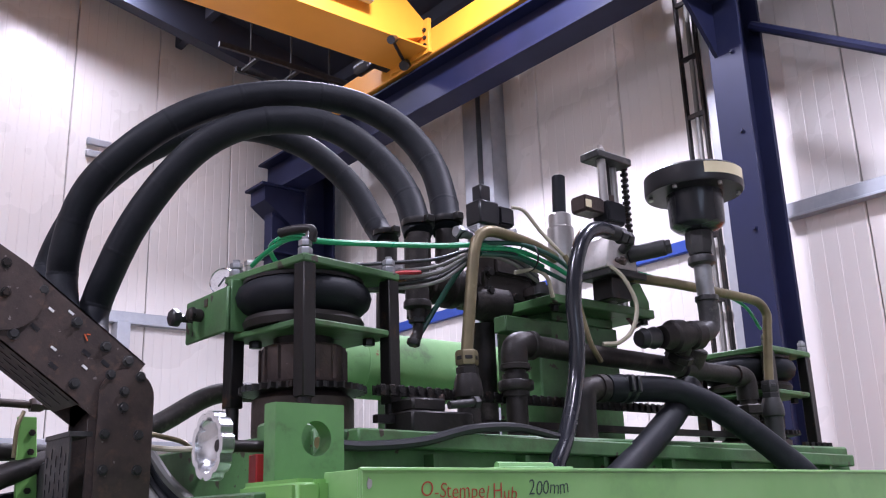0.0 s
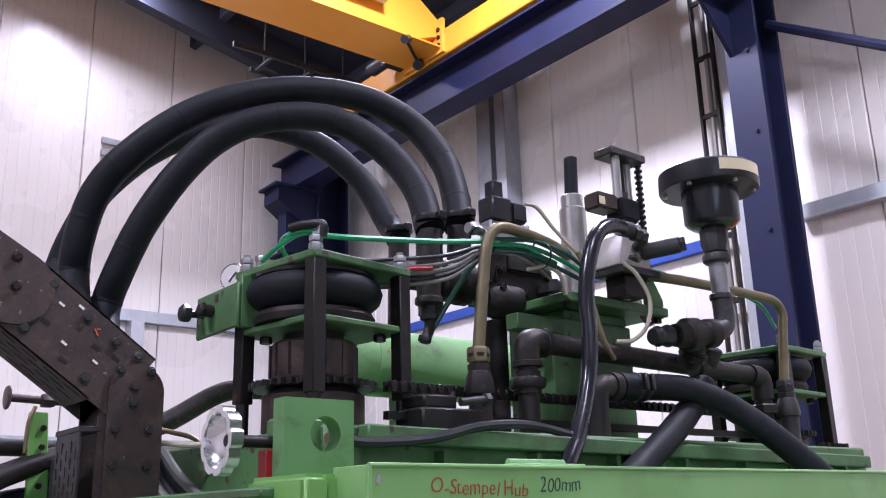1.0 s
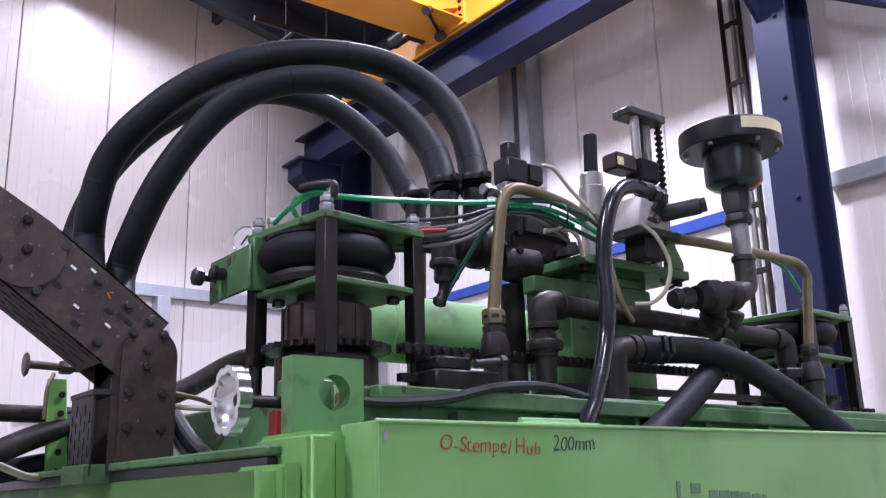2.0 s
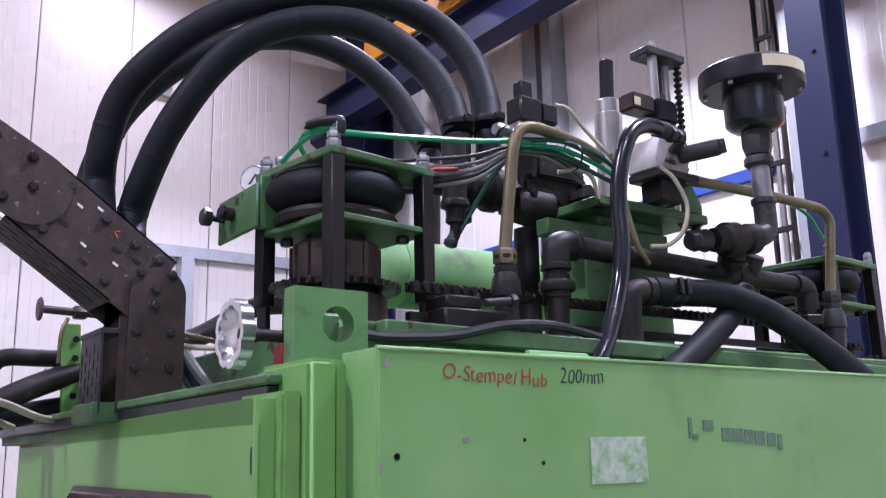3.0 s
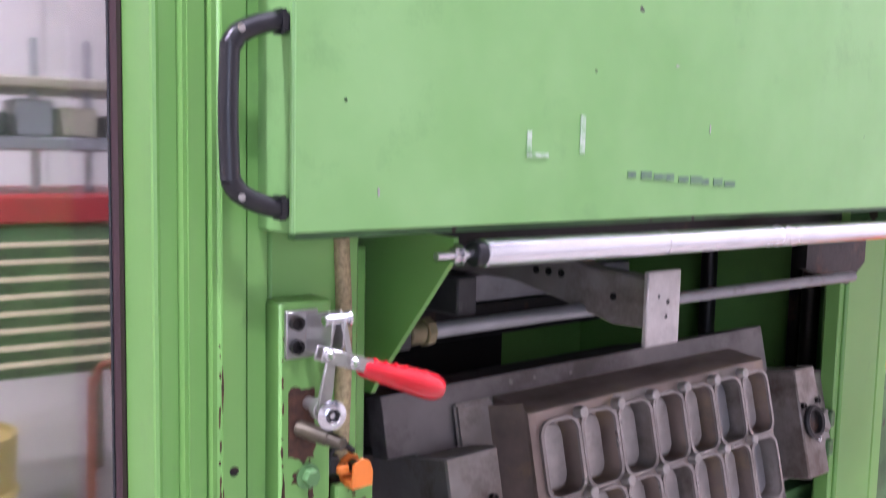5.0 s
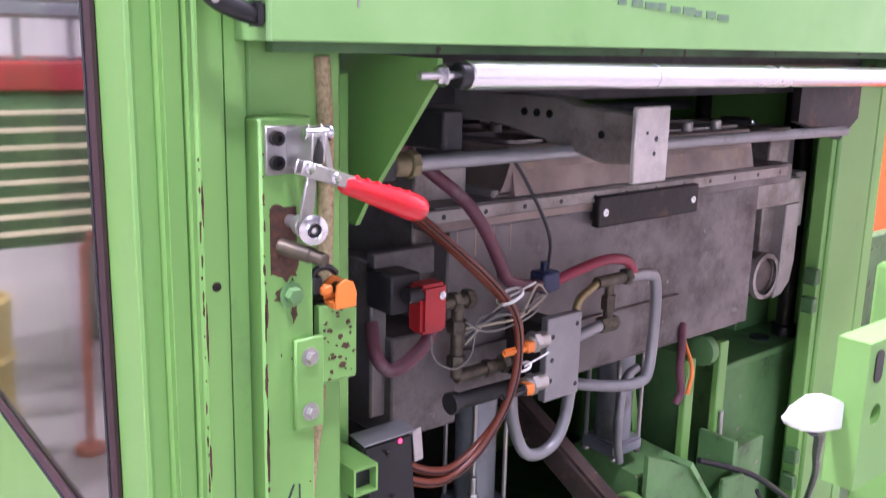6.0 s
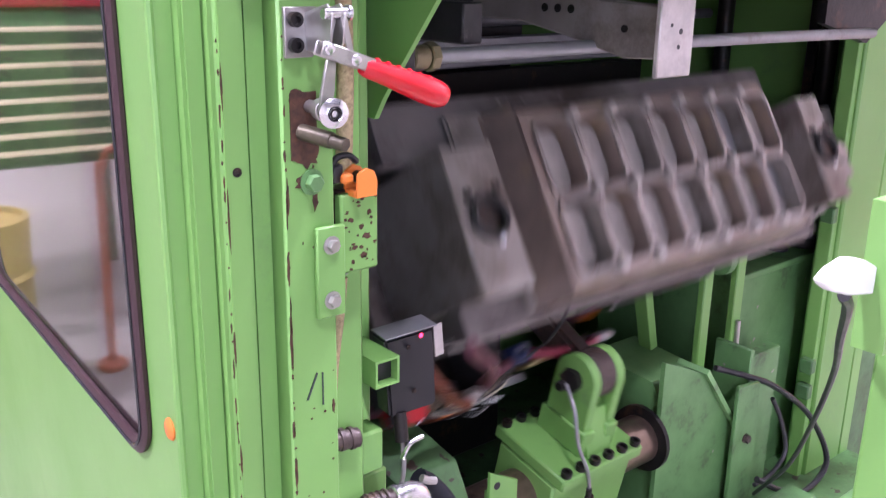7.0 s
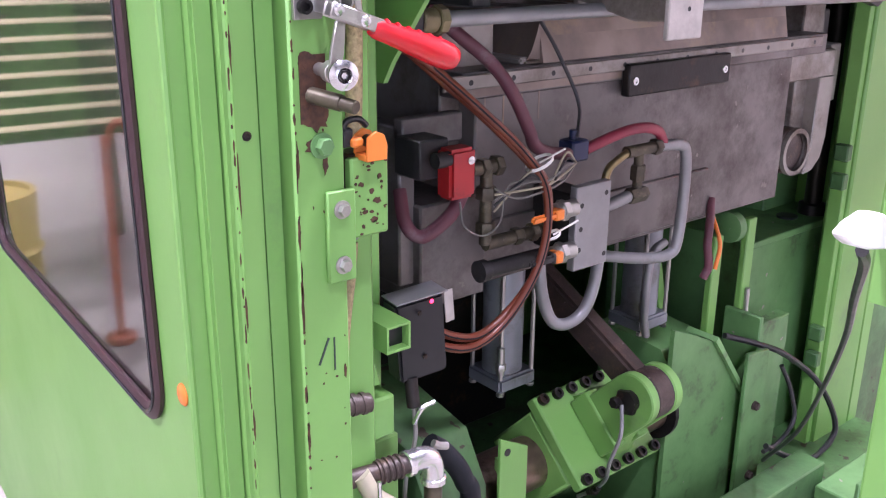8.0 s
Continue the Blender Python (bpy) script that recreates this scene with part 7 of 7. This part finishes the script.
punches = []
for i in range(7):
    for j in range(2):
        x, y = 1.488 + PITCH * i, 1.475 + 0.158 * j
        bm = punch_mesh()
        bmesh.ops.translate(bm, verts=bm.verts, vec=(x, y, 1.4705))
        punches.append(part("punch", bm, PUNCH if (i, j) not in ((5, 1), (6, 0)) else GREY, mould))
        x1 = min(x + PITCH / 2, 2.225)
        part("pocket", ring_plate(*cell(x - PITCH / 2, x1, (1.38, 1.554)[j], (1.554, 1.73)[j], x, y, 0.098, 0.144), "z", 1.4255, 1.4705), TOOL_STAINED if (i + j) % 3 else TOOL, form)
        part("pocket_rim", ring_plate(rounded(0.1125, 0.1555, 0.031, 6, x, y), rounded(0.0965, 0.1425, 0.026, 6, x, y), "z", 1.4706, 1.4770), RIM, form)
for i in range(6):
    for j in range(3):
        x, y = 1.545 + PITCH * i, 1.398 + 0.157 * j
        part("button", lathe([(0.012, 0), (0.012, 0.020), (0.010, 0.022), (0, 0.0222)], (x, y, 1.4705), Z, 16), PUNCH, mould)
# fittings on the mould's front
part("cover_bar", box(1.62, 1.96, 1.325, 1.345, 1.298, 1.362, 0.003), OILY, mould, "black cover bar")
for x in (1.64, 1.94):
    part("bar_screw", lathe([(0.009, 0), (0.008, 0.002), (0.004, 0.0022), (0.003, 0.0005)], (x, 1.325, 1.328), -Y, 14), STEEL_BRIGHT, mould)
part("wipe_stain", box(1.2, 1.62, 1.3445, 1.3452, 1.334, 1.35, 0), TOOL_STAINED, mould)
part("lower_block", box(1.10, 1.25, 1.325, 1.62, 0.975, 1.165, 0.004), TOOL_GRIMY, mould)
part("side_bracket", merge(box(1.07, 1.105, 1.345, 1.50, 1.02, 1.30, 0.004), box(1.07, 1.20, 1.335, 1.36, 1.265, 1.315, 0.003)), TOOL_GRIMY, mould)
part("red_valve", merge(box(1.092, 1.146, 1.235, 1.275, 1.195, 1.278, 0.006, 2)), RED_PAINT, mould, "red air valve block")
part("valve_screw", lathe([(0.007, 0), (0.007, 0.003), (0.003, 0.004)], (1.132, 1.235, 1.258), -Y, 12), STEEL_BRIGHT, mould)
part("valve_mount", merge(box(1.06, 1.12, 1.275, 1.345, 1.225, 1.29, 0.003), rod((1.07, 1.25, 1.262), (1.10, 1.25, 1.262), 0.013, 12)), DARK_GREY, mould)
part("tee_fitting", rod((1.15, 1.255, 1.235), (1.215, 1.255, 1.235), 0.012, 12), GREASY, mould)
part("tee_branch", rod((1.185, 1.255, 1.235), (1.185, 1.255, 1.10), 0.011, 12), GREASY, mould)
part("tee_fitting", rod((1.185, 1.255, 1.10), (1.32, 1.255, 1.10), 0.012, 12), GREASY, mould)
for p, ax, r, h in (((1.17, 1.255, 1.235), X, 0.017, 0.016), ((1.20, 1.255, 1.235), X, 0.018, 0.016), ((1.185, 1.255, 1.18), Z, 0.018, 0.022), ((1.185, 1.255, 1.12), Z, 0.017, 0.02), ((1.25, 1.255, 1.10), X, 0.016, 0.02), ((1.29, 1.255, 1.10), X, 0.017, 0.016)):
    part("union_nut", hexa(p, ax, r, h), GREASY, mould, "greasy brass union nut")
part("fitting", merge(rod((1.19, 1.27, 1.045), (1.34, 1.265, 1.045), 0.015, 14, 0.003), rod((1.185, 1.27, 1.045), (1.20, 1.27, 1.045), 0.020, 14)), DARK_GREY, mould)
for z, a in ((1.135, 0.0), (1.055, 0.0)):
    part("valve_lever", merge(box(1.26, 1.335, 1.215, 1.225, z - 0.007, z + 0.007, 0.004, 2), box(1.315, 1.337, 1.213, 1.235, z - 0.010, z + 0.010, 0.003)), ORANGE if z > 1.1 else DARK_GREY, mould, "orange valve lever" if z > 1.1 else "grey valve lever")
part("valve_lever_tip", box(1.318, 1.338, 1.211, 1.236, 1.045, 1.066, 0.003), ORANGE, mould)
for z in (1.135, 1.055):
    part("ball_valve", merge(rod((1.33, 1.235, z), (1.385, 1.235, z), 0.016, 14, 0.003), hexa((1.345, 1.235, z), X, 0.02, 0.015)), STEEL, mould)
mp = part("manifold_plate", box(1.385, 1.478, 1.232, 1.250, 1.010, 1.172, 0.002), GREY, mould, "grey manifold plate")
for x, z in ((1.40, 1.135), (1.465, 1.15), (1.40, 1.09), (1.398, 1.05), (1.468, 1.03)):
    part("hole", lathe([(0.005, 0), (0.005, 0.0008), (0.002, 0.0006)], (x, 1.2325, z), -Y, 12), PLASTIC_BLACK, mp)
part("manifold_mount", box(1.40, 1.46, 1.25, 1.36, 1.03, 1.15, 0.003), DARK_GREY, mould)
part("brass_fitting", merge(hexa((1.60, 1.27, 1.145), Z, 0.016, 0.03), rod((1.60, 1.27, 1.12), (1.60, 1.27, 1.21), 0.010, 12), rod((1.56, 1.27, 1.205), (1.66, 1.27, 1.205), 0.012, 12), hexa((1.64, 1.27, 1.205), X, 0.017, 0.02), hexa((1.575, 1.27, 1.115), X, 0.017, 0.05)), GREASY, mould, "brass pipe fittings")
part("sleeve", rod((1.485, 1.265, 1.105), (1.575, 1.27, 1.115), 0.012, 14), GREY, mould)
part("blue_connector", merge(box(1.41, 1.455, 1.27, 1.31, 1.205, 1.245, 0.004), rod((1.43, 1.29, 1.245), (1.43, 1.29, 1.262), 0.008, 10)), BLUE_DARK, mould, "dark blue plug connector")
part("bent_pipe", tube([(1.65, 1.27, 1.205), (1.72, 1.268, 1.20), (1.745, 1.267, 1.18), (1.75, 1.266, 1.10), (1.745, 1.268, 0.99), (1.725, 1.272, 0.962), (1.66, 1.28, 0.965), (1.58, 1.30, 0.98), (1.52, 1.34, 0.99)], 0.012, 12, 6), GREY, mould, "grey bent pipe")
part("bent_pipe", tube([(1.475, 1.262, 1.06), (1.488, 1.262, 1.03), (1.482, 1.262, 0.96), (1.46, 1.265, 0.905), (1.42, 1.27, 0.885), (1.38, 1.275, 0.90), (1.355, 1.28, 0.96), (1.35, 1.285, 1.02)], 0.012, 12, 6), GREY, mould, "grey U-shaped pipe")
part("bent_pipe", tube([(1.49, 1.262, 1.14), (1.50, 1.262, 1.18), (1.53, 1.265, 1.195), (1.565, 1.27, 1.205)], 0.008, 10, 6), BRASS, mould)
RUN = [(1.05, 1.32, 1.44), (1.101, 1.29, 1.395), (1.17, 1.25, 1.326), (1.255, 1.235, 1.247), (1.296, 1.225, 1.191), (1.299, 1.22, 1.11), (1.271, 1.22, 1.033), (1.213, 1.225, 0.969), (1.150, 1.23, 0.939), (1.093, 1.24, 0.950), (1.05, 1.26, 0.98)]
for k, (dx, dy) in enumerate(((-0.0085, -0.003), (0.0085, 0.003))):
    side = [(p[0] + dx * (0.7 + 0.3 * math.sin(0.9 * n)), p[1] + dy, p[2] - (dx if 0 < n < 4 else 0) + (dx * 0.8 if n > 6 else 0)) for n, p in enumerate(RUN)]
    part("hose", tube(side, 0.0078, 12, 8), HOSE_COPPER, mould, "copper-red striped hose")
    part("hose_stripe", tube([(p[0] - 0.002, p[1] - 0.0072, p[2]) for p in side[1:]], 0.0016, 6, 8), RUBBER, mould)
part("hose", tube([(1.12, 1.335, 1.49), (1.171, 1.31, 1.444), (1.222, 1.29, 1.399), (1.253, 1.27, 1.350), (1.286, 1.26, 1.283), (1.300, 1.262, 1.258), (1.335, 1.265, 1.238), (1.407, 1.28, 1.222)], 0.0115, 12, 8), HOSE_MAROON, mould, "faded maroon hose")
part("hose", tube([(1.46, 1.285, 1.222), (1.50, 1.275, 1.236), (1.55, 1.265, 1.249), (1.60, 1.262, 1.250), (1.645, 1.265, 1.238), (1.672, 1.27, 1.212)], 0.0105, 12, 8), HOSE_RED, mould, "red hose over the fittings")
part("hose", tube([(1.06, 1.33, 1.20), (1.05, 1.30, 1.15), (1.07, 1.28, 1.13), (1.12, 1.27, 1.16), (1.15, 1.27, 1.20)], 0.012, 10, 8), HOSE_MAROON, mould, "maroon hose bow at the side")
part("wire", tube([(1.43, 1.28, 1.25), (1.45, 1.30, 1.31), (1.42, 1.33, 1.40), (1.38, 1.34, 1.46)], 0.0035, 6, 8), CABLE_BLACK, mould)
for k in range(5):
    part("wire", tube([(1.19, 1.24, 1.20 - 0.01 * k), (1.23 + 0.01 * k, 1.225, 1.18 + 0.012 * k), (1.30, 1.222, 1.185 + 0.008 * (k % 3)), (1.36, 1.24, 1.19 + 0.012 * k), (1.42, 1.27, 1.205)], 0.0022, 6, 6), (CABLE_GREY, CABLE_CREAM, CABLE_GREY, CABLE_BLACK, CABLE_CREAM)[k], mould)
part("wire", tube([(1.115, 1.24, 1.19), (1.12, 1.235, 1.15), (1.16, 1.235, 1.125), (1.20, 1.235, 1.14), (1.215, 1.235, 1.20), (1.26, 1.23, 1.205)], 0.0018, 6, 6), CABLE_GREY, mould)
for p, r in (((1.285, 1.232, 1.232), 0.026), ((1.315, 1.22, 1.10), 0.014)):
    part("cable_tie", merge(lathe([(r, -0.003), (r + 0.001, 0), (r, 0.003)], p, (0.5, -0.2, -1), 14, False), rod(p, (p[0] + 0.05, p[1] - 0.012, p[2] + 0.02), 0.0018, 6)), WHITE, mould)
for cx, zb in ((1.408, 0.70), (1.855, 0.715)):
    cyl = part("air_cylinder", rod((cx, 1.44, zb + 0.03), (cx, 1.44, 0.975), 0.043, 26), CYLINDER, mould, "grey air cylinder with tie rods")
    part("end_cap", box(cx - 0.052, cx + 0.052, 1.388, 1.492, zb, zb + 0.033, 0.006, 2), CYLINDER, cyl)
    for sx, sy in ((-1, -1), (1, -1), (-1, 1), (1, 1)):
        part("tie_rod", rod((cx + sx * 0.044, 1.44 + sy * 0.044, zb + 0.03), (cx + sx * 0.044, 1.44 + sy * 0.044, 0.975), 0.005, 8), STEEL, cyl)
        part("nut", hexa((cx + sx * 0.043, 1.44 + sy * 0.043, zb), -Z, 0.009, 0.008), STEEL, cyl)
    part("port", merge(rod((cx - 0.055, 1.385, zb + 0.05), (cx - 0.055, 1.385, zb + 0.11), 0.008, 10), hexa((cx - 0.055, 1.385, zb + 0.06), Z, 0.012, 0.015)), STEEL, cyl)
part("cylinder_pipe", tube([(1.80, 1.37, 0.72), (1.775, 1.36, 0.78), (1.77, 1.355, 0.88), (1.79, 1.36, 0.93), (1.84, 1.37, 0.94)], 0.010, 10, 6), GREY, mould)
part("cable_tail", merge(tube([(1.99, 1.36, 1.02), (1.965, 1.34, 0.97), (1.95, 1.33, 0.92), (1.955, 1.325, 0.87), (1.945, 1.33, 0.84)], 0.010, 10, 6)), HOSE_MAROON, mould)
part("cable_tail", tube([(2.0, 1.36, 0.98), (1.985, 1.32, 0.92), (1.972, 1.318, 0.86)], 0.005, 8, 6), ORANGE, mould)
part("hook_bar", box(2.27, 2.50, 1.375, 1.432, 1.26, 1.33, 0.004), TOOL, mould)
part("hook_arm", prism([(2.43, 1.262), (2.50, 1.262), (2.50, 1.10), (2.485, 1.045), (2.45, 1.015), (2.41, 1.01), (2.42, 1.04), (2.43, 1.08)], "y", 1.372, 1.432, 0.003), TOOL, mould, "curved steel hook arm")
part("hook_plate", box(2.50, 2.55, 1.39, 1.45, 1.19, 1.34, 0.003), TOOL, mould)
part("bearing", lathe([(0.0, 0), (0.042, 0.002), (0.045, 0.012), (0.058, 0.014), (0.062, 0.02), (0.062, 0.07)], (2.372, 1.385, 1.075), Y, 28), RUSTY, mould)
part("bearing_ring", lathe([(0.050, 0), (0.062, 0.0), (0.063, 0.012), (0.051, 0.014)], (2.372, 1.376, 1.075), Y, 28, False), TOOL, mould)
part("bearing_seat", box(2.272, 2.42, 1.46, 1.52, 1.0, 1.26, 0.004), RUSTY, mould)

for k in range(4):
    part("drip_mark", box(1.27 + 0.045 * k, 1.274 + 0.045 * k, 1.3595, 1.3605, 1.285 - 0.01 * (k % 2), 1.328, 0), TOOL_STAINED, mould)

# ---- crank and link that tilt the mould ----
crank = thing("crank", (1.55, SY, SZ), "green clamped crank with a forked eye on the shaft", "crank")
part("clamp_block", box(1.43, 1.68, SY - 0.085, SY + 0.085, SZ - 0.085, SZ + 0.085, 0.006), GREEN, crank)
part("clamp_cap", box(1.43, 1.68, SY - 0.105, SY + 0.105, SZ + 0.085, SZ + 0.115, 0.004), GREEN, crank)
part("web_plate", prism([(SY - 0.075, SZ + 0.115), (SY + 0.075, SZ + 0.115), (SY + 0.04, SZ + 0.24), (SY - 0.04, SZ + 0.215)], "x", 1.530, 1.603), GREEN, crank)
for a, b in ((1.518, 1.542), (1.591, 1.615)):
    part("lug", prism([(SY - 0.055, SZ + 0.115), (SY + 0.055, SZ + 0.115)] + [(SY + 0.055 * math.cos(t), SZ + 0.275 + 0.055 * math.sin(t)) for t in [radians(180 * i / 14) for i in range(15)]], "x", a, b, 0.003), GREEN, crank)
    part("lug_foot", box(a - 0.006, b + 0.006, SY - 0.065, SY + 0.065, SZ + 0.115, SZ + 0.175, 0.003), GREEN, crank)
part("eye_bush", rod((1.542, SY, SZ + 0.275), (1.591, SY, SZ + 0.275), 0.052, 24), DARK_GREY, crank)
part("pin", merge(rod((1.505, SY, SZ + 0.275), (1.628, SY, SZ + 0.275), 0.022, 18), hexa((1.510, SY, SZ + 0.275), -X, 0.028, 0.012), hexa((1.500, SY + 0.01, SZ + 0.262), -X, 0.012, 0.018)), OILY, crank)
for i in range(6):
    for sy in (-1, 1):
        part("cap_screw", lathe([(0.011, 0), (0.012, 0.002), (0.012, 0.013), (0.007, 0.013), (0.007, 0.006)], (1.448 + 0.043 * i, SY + sy * 0.092, SZ + 0.115), Z, 12), OILY, crank)
part("grease_line", tube([(1.495, SY, SZ + 0.27), (1.475, SY - 0.05, SZ + 0.245), (1.472, SY - 0.085, SZ + 0.18), (1.495, SY - 0.108, SZ + 0.12), (1.515, SY - 0.115, SZ + 0.05), (1.53, SY - 0.11, SZ - 0.03)], 0.0042, 8, 6), GREY, crank)
part("grease_fitting", merge(rod((1.506, SY - 0.116, SZ + 0.075), (1.520, SY - 0.114, SZ + 0.02), 0.0065, 10), hexa((1.512, SY - 0.117, SZ + 0.055), (0.2, 0, -1), 0.010, 0.015)), PIPE, crank)

link = thing("drive_link", (0, 0, 0), "dark grey forged drive link to the mould", "link")
part("link_bar", box(-0.0235, 0.0235, 0.03, 0.44, -0.034, 0.034, 0.008, 2), RUSTY, link)
part("link_eye", rod((-0.0235, 0, 0), (0.0235, 0, 0), 0.053, 24, 0.003), RUSTY, link)
part("link_eye", rod((-0.0235, 0.47, 0), (0.0235, 0.47, 0), 0.048, 24, 0.003), DARK_GREY, link)

# ---- swing arm with white tip near the camera ----
sw = thing("swing_arm", (1.15, 0.50, 0.0), "green flat swing arm with a slotted bracket and white tip", "swing arm")
part("bracket", ring_plate(rect_line(0.850, 1.02, 1.335, 1.452, 0.872, 1.392, 32), circle(0.872, 1.392, 0.0085), "y", 0.420, 0.445), GREEN, sw)
part("slot", prism(rounded(0.012, 0.026, 0.0059, 5, 0.866, 1.432), "y", 0.4188, 0.4202), DARK_GREY, sw)
part("bore", rod((0.872, 0.444, 1.392), (0.872, 0.430, 1.392), 0.0084, 16), RUSTY, sw)
part("tip", prism([(0.774, 1.407), (0.786, 1.413), (0.806, 1.4165), (0.828, 1.412), (0.851, 1.402), (0.851, 1.380), (0.815, 1.387), (0.790, 1.395), (0.776, 1.403)], "y", 0.434, 0.444, 0.0015), WHITE, sw, "white plastic tip")
part("upright", box(1.02, 1.08, 0.44, 0.50, 0.0, 1.475, 0.004), GREEN, sw)
part("foot", box(0.95, 1.15, 0.37, 0.57, 0.0, 0.012, 0.002), GREEN, sw)


def motions():
    """The mould tips forward, pushes its punches out and in, and tips back; crank and link follow it."""
    forth = [(0.0, 0.0), (0.06, 0.12), (0.12, 0.38), (0.18, 0.66), (0.24, 0.88), (0.32, 1.0)]
    back = [(0.64, 1.0), (0.72, 0.78), (0.77, 0.58), (0.82, 0.38), (0.88, 0.17), (0.92, 0.06), (0.97, 0.0)]
    tips = [(0.0, 0.0)]
    strokes = [(0.0, 0.0)]
    for start in (0.58, 2.48, 4.38, 6.28):
        tips += [(start + t, f) for t, f in forth + back]
        strokes += [(start + 0.44, 0.0), (start + 0.50, 1.0), (start + 0.54, 1.0), (start + 0.60, 0.0)]
    tips.append((8.0, 0.0))
    strokes.append((8.0, 0.0))
    moulds, cranks, links = [], [], []
    for t, f in tips:
        tilt = radians(77 * f)
        turn = radians(44 * (1 - f) + 4 * f)
        moulds.append((t, pose(1.7, PY, PZ, math.degrees(tilt))))
        cranks.append((t, pose(1.55, SY, SZ, math.degrees(turn))))
        eye = Vector((0, SY - 0.275 * math.sin(turn), SZ + 0.275 * math.cos(turn)))
        seat = Vector((0, PY + 0.14 * math.sin(tilt), PZ - 0.14 * math.cos(tilt)))
        links.append((t, pose(1.5665, eye.y, eye.z, math.degrees(math.atan2(seat.z - eye.z, seat.y - eye.y)))))
    base = Vector((1.70, 1.55, 2.62))
    lift = [(0.0, 0.0), (0.1, 0.0), (0.22, 0.043)]
    for k in range(1, 5):
        lift += [(1.9 * k - 0.30, 0.043), (1.9 * k - 0.20, 0.006), (1.9 * k - 0.15, 0.0), (1.9 * k + 0.1, 0.0), (1.9 * k + 0.22, 0.043)]
    walk(sc, [(t, pose(base.x, base.y, base.z + h)) for t, h in lift if t < 7.9] + [(8.0, pose(base.x, base.y, base.z + 0.043))])
    walk(mould, moulds)
    walk(crank, cranks)
    walk(link, links)
    for p in punches:
        walk(p, [(t, pose(0, 0, 0.076 * (f - 1))) for t, f in strokes])


motions()
